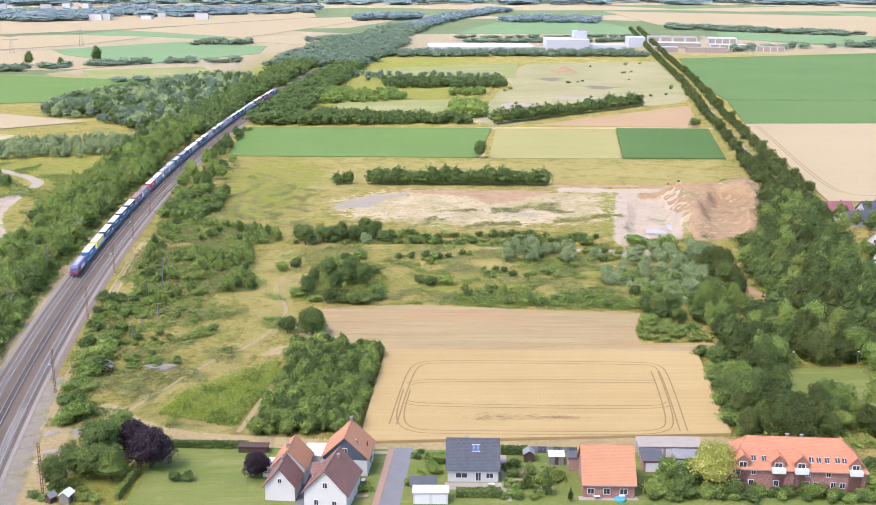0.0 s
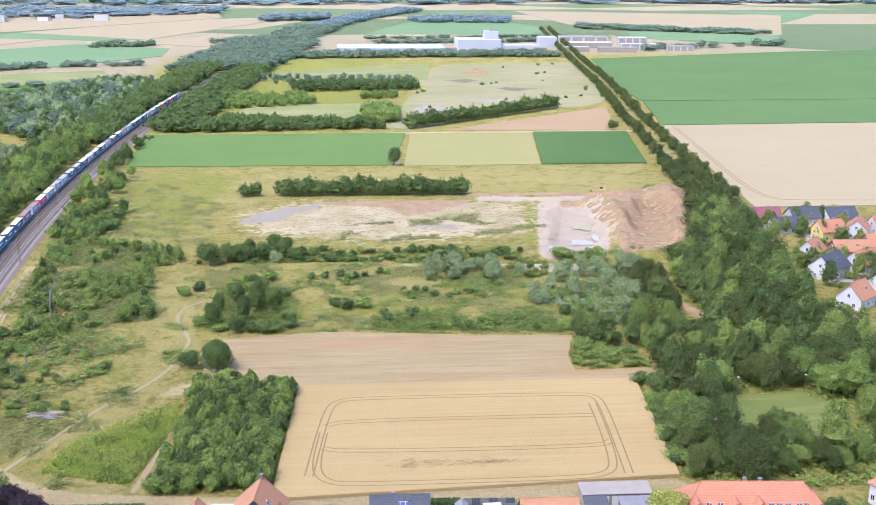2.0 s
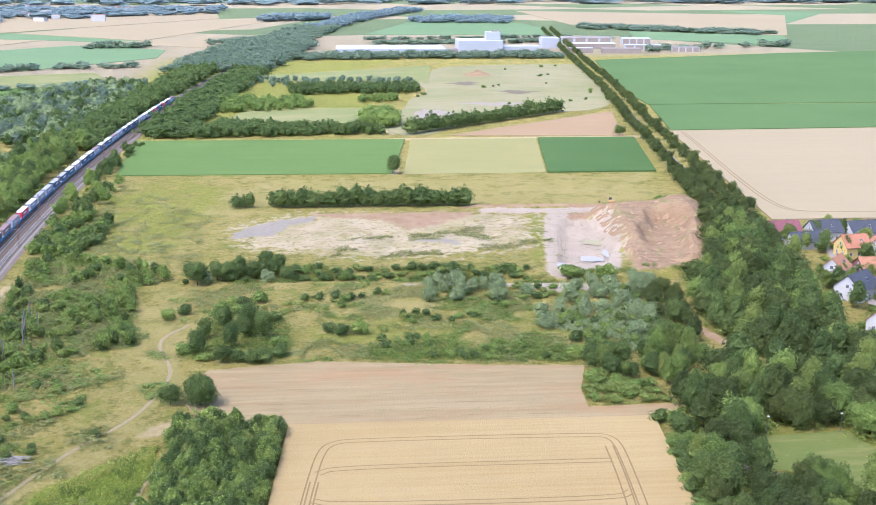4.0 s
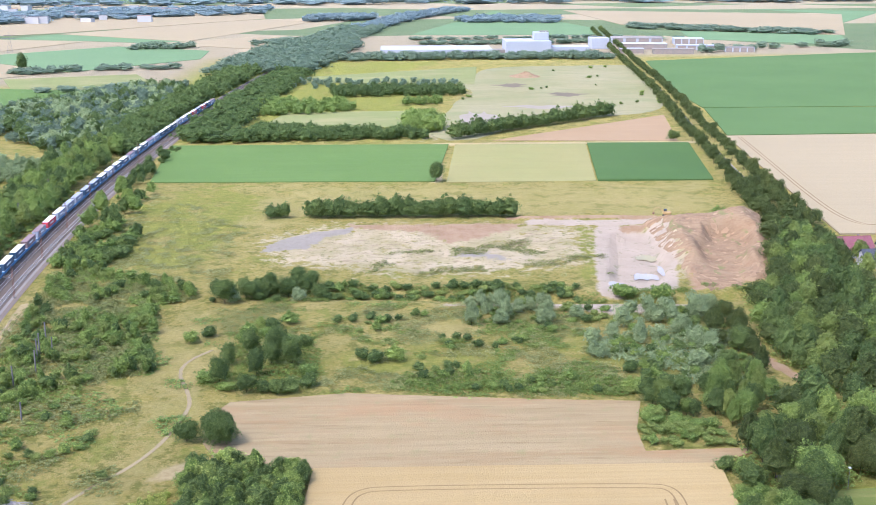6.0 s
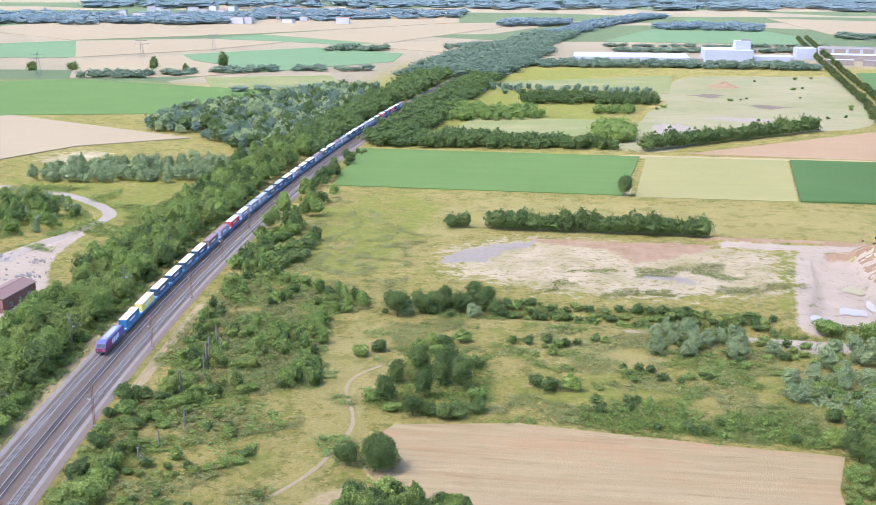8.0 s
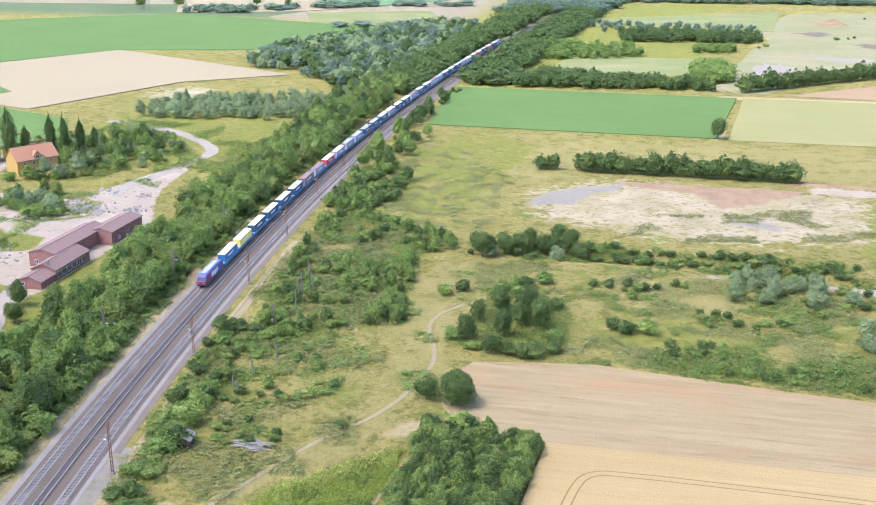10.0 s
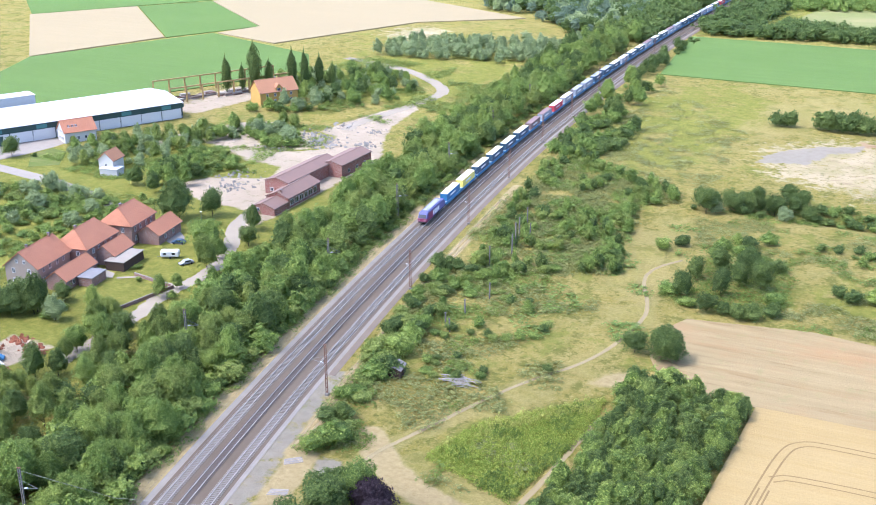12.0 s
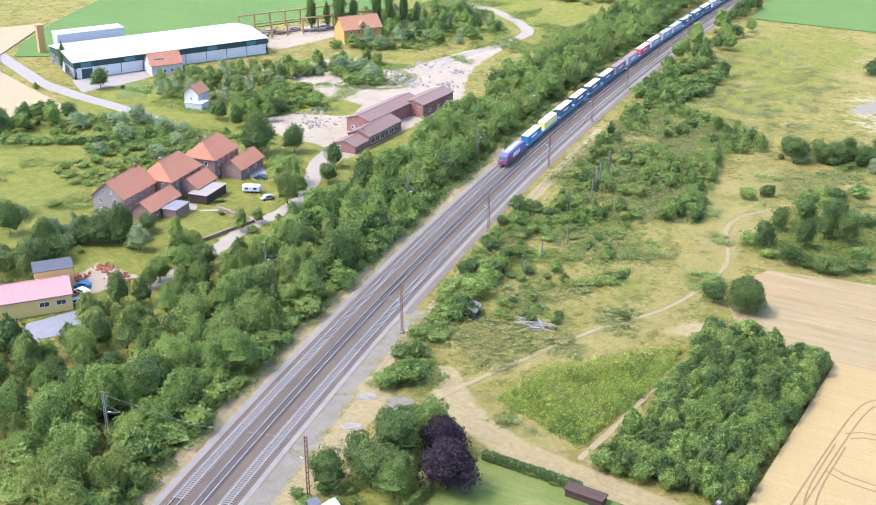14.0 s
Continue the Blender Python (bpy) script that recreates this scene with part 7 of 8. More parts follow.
house(-188.6, 253.7, 52, 17, 11, 4.2, 6.4, PLASTER_YELLOW, PINK_TILES, "yellow workshop with a faded pink roof", row("f", (2.2, 6.0), 1.9, 2.2, 1.2), (), name="workshop", over=0.3)
flat_building(-192.8, 264.2, 52, 9, 6.5, 5.6, PLASTER_YELLOW, BITUMEN, "dark-roofed rear part of the workshop", "annex", "annex")
house(-199, 243.5, 52, 13, 9, 3.2, 4.6, PLASTER_YELLOW, PINK_TILES, "low yellow annex with a pink roof", (), (), name="annex", over=0.3)
tagged(part("yard_pavement", slab(bmesh.new(), [(-183, 246), (-176, 240), (-168, 252), (-176, 262)], -0.1, 0.05), ROOF_FLAT), "pale paved workshop yard", "pavement", kind="structure")
tagged(part("works_road", ribbon(bmesh.new(), [(-420, 432), (-397, 423), (-345, 399), (-320, 393), (-283, 387), (-251, 378), (-236, 372)], -3, 3, 0.06), PAVING), "pale grey road to the works", "road", kind="structure")
field("lawn", [(-302, 397), (-314, 411), (-312.6, 421.6), (-304, 420), (-293, 404)], 0.03, LAWN, "mown lawn before the office house")
tagged(part("works_forecourt", slab(bmesh.new(), [(-337, 408), (-320, 397), (-315.5, 411), (-313.6, 422.6), (-313, 440), (-326, 432)], -0.1, 0.05), PAVING), "paved forecourt of the hall", "pavement", kind="structure")


def gantry(x, y, rot):
    ob = base("crane_gantry_frame", pose(x, y, 0, 0, 0, rot), "yellow steel gantry frame in the works yard", "gantry", "gantry frames")
    for u in (0, 8):
        part("post", boxed(u - 0.25, -0.25, 0, u + 0.25, 0.25, 7), GATE_STEEL, ob)
    part("beam", boxed(-0.4, -0.3, 7, 8.4, 0.3, 7.6), GATE_STEEL, ob)
    return ob


for i in range(8):
    gantry(-336 + i * 3.9, 515 + i * 7.2, 61.8)
    gantry(-318 + i * 3.9, 505 + i * 7.2, 61.8)
for i in range(26):
    u, v = rng.uniform(0, 55), rng.uniform(2, 16)
    x, y = -330 + u * 0.473 + v * 0.88, 512 + u * 0.881 - v * 0.47
    ob = base("timber_stack", pose(x, y, 0, 0, 0, 61.8 + rng.uniform(-5, 5)), "stack of sawn pale boards in the yard", "timber", "timber stacks")
    for k in range(3):
        part("board_layer", boxed(-2.5, -1, 0.1 + k * 0.5, 2.5, 1, 0.5 + k * 0.5), (PLASTER_GREY, RUBBLE, ROOF_SHEET)[(i + k) % 3], ob)

# ---- the far works and business park ----
fw = base("far_works_building", pose(0, 0, 0), "large white windowless works with a tall block and tower", "factory")
for nm, x0, y0, x1, y1, h in (("low_hall", -15, 1475, 124, 1545, 7), ("link_building", 124, 1478, 140, 1500, 6), ("tall_block", 140, 1468, 196, 1520, 17), ("tower", 176, 1480, 194, 1500, 27), ("side_hall", 196, 1482, 246, 1510, 9), ("end_hall", 262, 1560, 285, 1590, 14)):
    part(nm, boxed(x0, y0, -0.2, x1, y1, h, bevel=0.3), HAZY_SHEET if nm != "link_building" else PAVING, fw)
for i in range(9):
    part("rooftop_unit", boxed(184 + (i % 3) * 4, 1484 + (i // 3) * 5, 27, 186 + (i % 3) * 4, 1487 + (i // 3) * 5, 28.5), PAVING, fw)
for i, (x, y, L, W, h) in enumerate(((340, 1650, 70, 40, 9), (330, 1560, 60, 30, 7), (395, 1540, 50, 20, 6), (350, 1480, 50, 18, 6), (410, 1640, 40, 30, 8), (300, 1490, 30, 14, 6), (440, 1500, 36, 16, 6))):
    flat_building(x, y, -8, L, W, h, HAZY_SHEET if i % 2 == 0 else PAVING, HAZY_SHEET if i % 3 else PAVING, "pale flat-roofed commercial building in the distance", "commercial_building", "building", 4, PLASTER_GREY, "business park")
for i in range(46):
    x, y = rng.uniform(-1100, -480), rng.uniform(2250, 2900)
    flat_building(x, y, rng.uniform(-20, 20), rng.uniform(14, 40), rng.uniform(10, 18), rng.uniform(7, 14), PLASTER, rng.choice((ROOF_RED, PAVING, ROOF_GREY)), "pale distant town house among trees", "town_house", "house", group="distant town")



def pylon(x, y, h):
    """A lattice power pylon: four tapering legs, braces, two cross-arms."""
    ob = base("power_pylon", pose(x, y, 0, 0, 0, 20), "tall grey lattice power pylon in the fields", "pylon", "pylons")
    for a in (1, -1):
        for b in (1, -1):
            part("leg", tube(bmesh.new(), [(a * 3.2, b * 3.2, -0.3), (a * 0.9, b * 0.9, h * 0.7), (a * 0.3, b * 0.3, h)], 0.13, 4, 0.1), WIRE, ob)
    bm = bmesh.new()
    for k in range(7):
        w0, w1 = 3.2 - 2.3 * k / 7, 3.2 - 2.3 * (k + 1) / 7
        z0, z1 = h * 0.7 * k / 7, h * 0.7 * (k + 1) / 7
        for a in (1, -1):
            tube(bm, [(-w0, a * w0, z0), (w1, a * w1, z1)], 0.06, 3)
            tube(bm, [(a * w0, w0, z0), (a * w1, -w1, z1)], 0.06, 3)
    part("bracing", bm, WIRE, ob)
    for z, w in ((h * 0.68, 9), (h * 0.84, 7)):
        part("cross_arm", tube(bmesh.new(), [(-w, 0, z + 0.4), (0, 0, z), (w, 0, z + 0.4)], 0.25, 4), WIRE, ob)
    return ob


for x, y, h in ((-565, 1208, 26), (-543, 1432, 26), (-495, 1562, 26)):
    pylon(x, y, h)

# ---- garden things in the south ----
for x0, y0, x1, y1, mat, lab in ((1.5, 227.5, 14.5, 231, PAVING, "grey paved terrace of the white house"), (14.6, 222, 16.2, 246, PAVING, "narrow pale garden path"), (31, 222.5, 44, 224.4, PAVING, "paved terrace of the brick house"),
                                 (64, 227.2, 96, 228.2, PAVING, "paved strip along the apartment house"), (-20, 246, -11, 247.5, PAVING, "pale garden path")):
    tagged(part("terrace", slab(bmesh.new(), [(x0, y0), (x1, y0), (x1, y1), (x0, y1)], -0.1, 0.05), mat), lab, "pavement", kind="structure")


def garden_table(x, y, rot):
    ob = base("garden_table", pose(x, y, 0, 0, 0, rot), "small white garden table on a terrace", "table", "garden tables")
    part("tabletop", boxed(-0.7, -0.45, 0.70, 0.7, 0.45, 0.75, bevel=0.02), PAINT_WHITE, ob)
    for u in (-0.6, 0.6):
        for v in (-0.35, 0.35):
            part("leg", boxed(u - 0.03, v - 0.03, 0, u + 0.03, v + 0.03, 0.7), WIRE, ob)


for x, y, r in ((12, 229, 10), (35, 223.2, 0), (40.5, 223.4, 5), (-17, 231, 80)):
    garden_table(x, y, r)


def vegetable_bed(x, y, L, W):
    ob = base("raised_bed", pose(x, y, 0), "raised garden bed with dark soil and plants", "garden bed", "raised beds")
    part("soil", boxed(-L / 2 + 0.1, -W / 2 + 0.1, 0, L / 2 - 0.1, W / 2 - 0.1, 0.3), SOIL, ob)
    for s in (-1, 1):
        part("side_board", boxed(-L / 2, s * W / 2 - 0.05, 0, L / 2, s * W / 2 + 0.05, 0.4), WOOD_GREY, ob)
        part("end_board", boxed(s * L / 2 - 0.05, -W / 2 + 0.05, 0, s * L / 2 + 0.05, W / 2 - 0.05, 0.4), WOOD_GREY, ob)


for x, y, L, W in ((18.5, 236, 2.6, 1.2), (21.5, 236, 2.6, 1.2), (18.5, 232, 2.6, 1.2), (24.5, 228, 3, 1.4), (-17, 224, 3.2, 1.4)):
    vegetable_bed(x, y, L, W)
fence_xs = [(-69.5 + i * 2.6) for i in range(11)]
for x in fence_xs:
    ob = base("fence_post", pose(x, 230.5, 0), "thin grey wire-fence post on the lawn", "fence post", "lawn fence posts")
    part("shaft", boxed(-0.05, -0.05, 0, 0.05, 0.05, 1.1), WIRE, ob)
for x, y, s in ((-64, 249.9, 0.5), (-61, 249.8, 0.42), (-56, 249.7, 0.5), (-51, 249.5, 0.45), (-48, 249.4, 0.5)):
    grow(BUSH_DARK if x < -60 else BUSH_LIME, x, y, s, "hedge bushes")
wood([(46, 222), (48, 232), (64, 229), (98, 226), (98, 221)], 2.6, [BUSH, BUSH_DARK], 0.55, 0.25, "garden shrubs")
wood([(14, 222), (15, 240), (23, 240), (23, 222)], 2.4, [BUSH, BUSH_DARK, BUSH_LIME, BUSH_DARK], 0.38, 0.25, "garden shrubs")
wood([(-90, 220), (-88, 232), (-74, 230), (-72, 221)], 3.0, [BUSH_DARK, BUSH, BUSH_LIME], 0.6, 0.2, "garden shrubs", hole=lambda x, y: math.hypot(x + 81, y - 221) < 3)
wood([(-8, 232), (-6, 247), (2, 247), (1, 232)], 3.4, [BUSH, BUSH_DARK, BUSH_LIME], 0.42, 0.35, "garden shrubs")


def plank_pile(x, y, rot):
    ob = base("plank_pile", pose(x, y, 0, 0, 0, rot), "pile of old planks and slabs by the tracks", "planks")
    for i in range(5):
        part("plank", boxed(-2 + 0.1 * i, -1.2 + 0.45 * i, 0.02 + 0.05 * (i % 2), 2, -0.85 + 0.45 * i, 0.08 + 0.03 * (i % 2)), PAVING, ob)


plank_pile(-93.5, 247, 20)
plank_pile(-97, 258, 40)


# ---- masts, train, yard things ----
def catenary_mast(x, y, rot, h, arm=6.5, mat=None):
    """Rusty H-beam mast with a cantilever, insulators and a concrete foot."""
    ob = base("catenary_mast", pose(x, y, 0, 0, 0, rot), "%s steel catenary mast on a concrete foot" % ("pale grey" if mat else "rusty"), "mast", "catenary masts")
    part("foot", boxed(-0.45, -0.45, -0.2, 0.45, 0.45, 0.5, bevel=0.08), SLEEPER, ob)
    bm = bmesh.new()
    for s in (-1, 1):
        box(bm, s * 0.22 - 0.06, -0.12, 0.4, s * 0.22 + 0.06, 0.12, h)
    for k in range(int(h / 1.1)):
        box(bm, -0.18, -0.06, 0.7 + k * 1.1, 0.18, 0.06, 0.86 + k * 1.1)
    part("post", bm, mat or RUST, ob)
    bm = bmesh.new()
    tube(bm, [(0, 0, h * 0.62), (-arm * 0.55, 0, h * 0.68)], 0.05, 5)
    tube(bm, [(0, 0, h * 0.78), (-arm * 0.55, 0, h * 0.68)], 0.04, 5)
    part("cantilever", bm, WIRE, ob)
    part("insulator", tube(bmesh.new(), [(-arm * 0.1, 0, h * 0.64), (-arm * 0.2, 0, h * 0.655)], 0.13, 8), PAINT_WHITE, ob)
    part("mast_cap", boxed(-0.35, -0.16, h, 0.35, 0.16, h + 0.08), RUST, ob)
    return ob


for x, y in ((-87.3, 224), (-105, 285.3), (-115.5, 349), (-123, 406.5), (-130, 460), (-136, 512), (-141, 564), (-145, 618), (-147, 672), (-146, 728)):
    catenary_mast(x, y, 8, 12.5 if y < 300 else 11.5)
for x, y in ((-130, 219), (-147, 290), (-141, 348), (-147, 403), (-153, 457), (-158, 512), (-162, 566), (-165, 620)):
    catenary_mast(x, y, 188, 11.5, mat=WOOD_GREY)
for off in (0.0, 4.0, 8.6):
    bm = bmesh.new()
    line = offset_line(off, 150, 760)
    for z, r in ((5.6, 0.015), (7.0, 0.015)):
        tube(bm, [(x, y, z) for x, y in line], r, 3)
    tagged(part("contact_wire", bm, WIRE), "thin grey overhead contact wire", "wire", "overhead wires")
bm = bmesh.new()
tube(bm, [(-130, 219, 11), (-110, 221, 9.5), (-87.3, 224, 12)], 0.03, 4)
tagged(part("cross_span_wire", bm, WIRE), "thin cross-span wire between the masts", "wire", "overhead wires")

T_BLUE = plain("train_blue", (0.038, 0.155, 0.305), (0.033, 0.128, 0.258), 0.5, 0.5, 0.4)
T_NAVY = plain("train_navy", (0.034, 0.070, 0.108), (0.038, 0.078, 0.125), 0.5, 0.5, 0.4)
T_YELLOW = plain("train_yellow", (0.760, 0.640, 0.140), (0.700, 0.580, 0.130), 0.5, 0.5, 0.4)
T_GREY = plain("train_grey", (0.330, 0.340, 0.360), (0.260, 0.270, 0.290), 0.5, 0.6, 0.4)
T_BROWN = plain("train_brown", (0.230, 0.150, 0.130), (0.190, 0.120, 0.110), 0.5, 0.6, 0.4)
T_RED = plain("train_red", (0.560, 0.060, 0.070), (0.480, 0.050, 0.060), 0.5, 0.5, 0.4)
T_MAGENTA = plain("train_magenta", (0.230, 0.030, 0.085), (0.190, 0.028, 0.070), 0.5, 0.45, 0.5)
T_VIOLET = plain("train_violet", (0.095, 0.095, 0.250), (0.080, 0.078, 0.200), 0.5, 0.45, 0.5)
T_CREAM = plain("tarpaulin_pale", (0.720, 0.720, 0.560), (0.640, 0.640, 0.500), 0.5, 0.7, 0.3)
T_WHITE = plain("tarpaulin_white", (0.780, 0.780, 0.760), (0.700, 0.700, 0.690), 0.5, 0.6, 0.3)
T_LIGHTBLUE = plain("wagon_light_blue", (0.050, 0.175, 0.310), (0.044, 0.145, 0.262), 0.6, 0.6, 0.4)
BLACK = plain("undercarriage", (0.030, 0.030, 0.033), (0.050, 0.045, 0.042), 2.0, 0.8, 0.2)


def bogie(parent, u):
    b = part("bogie", boxed(u - 1.4, -1.1, 0.25, u + 1.4, 1.1, 0.75, bevel=0.08), BLACK, parent)
    for k in (-0.9, 0.9):
        for s in (-0.75, 0.75):
            part("wheel", tube(bmesh.new(), [(u + k, s - 0.07, 0.45), (u + k, s + 0.07, 0.45)], 0.46, 14), RUST, b)


def locomotive(m):
    """Electric locomotive, 19 m, front at local -x."""
    ob = base("electric_locomotive", m, "magenta and violet electric freight locomotive with pale graphics", "locomotive")
    bm = bmesh.new()
    prof = [(-9.4, 0.9), (-9.4, 2.1), (-8.6, 3.5), (-8.0, 3.8), (8.0, 3.8), (8.6, 3.5), (9.4, 2.1), (9.4, 0.9)]
    a = [bm.verts.new((x, -1.48, z)) for x, z in prof]
    b = [bm.verts.new((x, 1.48, z)) for x, z in prof]
    bm.faces.new(a)
    bm.faces.new(b[::-1])
    for i in range(8):
        j = (i + 1) % 8
        bm.faces.new((a[j], a[i], b[i], b[j]))
    bmesh.ops.recalc_face_normals(bm, faces=bm.faces)
    bmesh.ops.bevel(bm, geom=bm.edges[:], offset=0.12, segments=2, affect="EDGES")
    part("body", bm, T_VIOLET, ob)
    part("nose", boxed(-9.46, -1.52, 0.95, -7.6, 1.52, 2.1, bevel=0.05), T_MAGENTA, ob)
    part("side_band", boxed(-7.4, -1.54, 1.1, -3.2, 1.54, 3.3), T_MAGENTA, ob)
    for u, z0, z1 in ((-2.6, 1.5, 3.0), (-0.9, 1.5, 3.0), (0.9, 1.3, 2.9), (2.6, 1.6, 3.0)):
        part("graphic", boxed(u - 0.6, -1.53, z0, u + 0.6, 1.53, z1, bevel=0.02), T_WHITE, ob)
    part("windscreen", boxed(-0.04, -1.2, 0, 0.04, 1.2, 1.15), GLASS, ob, at=pose(-9.32, 0, 2.25, 0, 29.5, 0))
    for s in (-1.0, 1.0):
        part("headlight", tube(bmesh.new(), [(-9.6, s, 1.5), (-9.4, s, 1.5)], 0.14, 10), PAINT_WHITE, ob)
    part("buffer_beam", boxed(-9.75, -1.3, 0.8, -9.4, 1.3, 1.1), BLACK, ob)
    part("roof_gear", boxed(-6.5, -0.9, 3.8, 6.5, 0.9, 4.05, bevel=0.05), T_GREY, ob)
    for u in (-5, 5):
        bm = bmesh.new()
        for s in (-0.6, 0.6):
            tube(bm, [(u - 0.9, s, 4.05), (u + 0.5, s * 0.7, 4.5), (u - 0.6, s * 0.9, 4.8 if u > 0 else 4.55)], 0.04, 5)
        tube(bm, [(u - 0.6, -0.8, 4.8 if u > 0 else 4.55), (u - 0.6, 0.8, 4.8 if u > 0 else 4.55)], 0.04, 5)
        part("pantograph", bm, WIRE, ob)
    part("frame", boxed(-9.2, -1.4, 0.7, 9.2, 1.4, 1.0), BLACK, ob)
    for u in (-5.5, 5.5):
        bogie(ob, u)
    return ob


def pocket_wagon(m):
    ob = base("pocket_wagon", m, "blue pocket wagon carrying a road trailer", "wagon", "train wagons")
    part("floor", boxed(-8.3, -1.3, 0.85, 8.3, 1.3, 1.05), BLACK, ob)
    for s in (-1.35, 1.35):
        part("side_beam", boxed(-8.2, s - 0.1, 0.55, 8.2, s + 0.1, 1.35, bevel=0.04), T_LIGHTBLUE, ob)
    for u in (-7.6, 7.6):
        part("end_platform", boxed(u - 0.6, -1.35, 1.0, u + 0.6, 1.35, 1.2), T_LIGHTBLUE, ob)
        bogie(ob, u * 0.82)
    return ob


TRAILERS = {}


def trailer(m, side, roof, label):
    key = (side.name, roof.name)
    if key in TRAILERS:
        return tagged(copy_thing(TRAILERS[key], m), group="trailers on the train")
    ob = base("semi_trailer", m, label, "trailer", "trailers on the train")
    part("body", boxed(-6.8, -1.27, 1.25, 6.8, 1.27, 4.0, bevel=0.05), side, ob)
    part("roof_sheet", boxed(-6.78, -1.25, 4.0, 6.78, 1.25, 4.06), roof, ob)
    part("lower_rail", boxed(-6.82, -1.29, 1.22, 6.82, 1.29, 1.38), T_WHITE, ob)
    part("rear_door", boxed(6.8, -1.2, 1.35, 6.84, 1.2, 3.9), T_GREY, ob)
    part("lettering_bar", boxed(-3.4, -1.285, 2.4, 2.2, 1.285, 3.0), T_WHITE if side is not T_WHITE else T_GREY, ob)
    part("underframe", boxed(-6.4, -0.5, 1.05, 6.4, 0.5, 1.25), BLACK, ob)
    for u in (3.2, 4.5, 5.8):
        part("axle", tube(bmesh.new(), [(u, -1.2, 1.1), (u, 1.2, 1.1)], 0.3, 10), BLACK, ob)
    TRAILERS[key] = ob
    return ob


HEAD = 398.0
spots = along([p for p in RAIL_LINE if p[1] > 380], 0.5)
s0 = next(i for i, p in enumerate(spots) if p[1] >= HEAD)


def on_track(d):
    x, y, a = spots[s0 + int(d * 2)]
    return pose(x, y, 0.34, 0, 0, math.degrees(a))


locomotive(on_track(9.5))
LOADS = [(T_BLUE, T_CREAM, "blue"), (T_YELLOW, T_WHITE, "yellow"), (T_NAVY, T_CREAM, "dark blue"), (T_NAVY, T_CREAM, "dark blue"), (T_NAVY, T_CREAM, "dark blue"), (T_NAVY, T_CREAM, "dark blue"), (T_BROWN, T_BROWN, "brown"),
         (T_GREY, T_BROWN, "grey"), (T_RED, T_WHITE, "red"), (T_GREY, T_WHITE, "grey"), (T_GREY, T_GREY, "grey"), (T_GREY, T_GREY, "grey"), (T_NAVY, T_GREY, "dark blue"), (T_NAVY, T_GREY, "dark blue"), (T_NAVY, T_CREAM, "dark blue"), (T_GREY, T_WHITE, "grey")]
first_wagon = None
for i in range(34):
    m = on_track(28.5 + i * 17.4)
    first_wagon = pocket_wagon(m) if first_wagon is None else copy_thing(first_wagon, m) and first_wagon
    side, roof, word = LOADS[i] if i < len(LOADS) else rng.choice(LOADS[2:])
    trailer(m, side, roof, "%s tarpaulin semi-trailer loaded on a pocket wagon" % word)


LOG = plain("bleached_wood", (0.340, 0.310, 0.265), (0.240, 0.215, 0.180), 1.5, 0.85, 0.2)


def log_pile(x, y):
    ob = base("log_pile", pose(x, y, 0), "heap of bleached grey branches and logs", "log pile")
    r = random.Random(8)
    for i in range(44):
        a, l = r.uniform(-0.9, 0.5), r.uniform(2.0, 5.5)
        cx, cy, z = r.gauss(0, 1.6), r.gauss(0, 1.2), 0.1 + abs(r.gauss(0, 0.5))
        bm = bmesh.new()
        tube(bm, [(cx - math.cos(a) * l / 2, cy - math.sin(a) * l / 2, z), (cx, cy, z + 0.25), (cx + math.cos(a) * l / 2, cy + math.sin(a) * l / 2, z + r.uniform(-0.1, 0.6))], r.uniform(0.09, 0.18), 5, 0.05)
        part("log", bm, LOG, ob)


log_pile(-80, 303)


def concrete_post(x, y, h):
    ob = base("concrete_post", pose(x, y, 0, rng.uniform(-2, 2), rng.uniform(-2, 2), rng.uniform(0, 90)), "old grey concrete lamp post in the scrub", "post", "old posts")
    part("shaft", boxed(-0.16, -0.16, -0.2, 0.16, 0.16, h, bevel=0.04), WOOD_GREY, ob)
    part("head", boxed(-0.22, -0.22, h, 0.22, 0.22, h + 0.12), WOOD_GREY, ob)


for x, y, h in ((-99.5, 385, 7), (-102.5, 375, 6), (-101, 392, 8), (-98, 396, 7), (-103, 400, 7), (-93, 352, 4.5), (-95, 340, 4), (-97, 332, 3), (-94, 328, 3.5), (-104, 410, 7)):
    concrete_post(x, y, h)


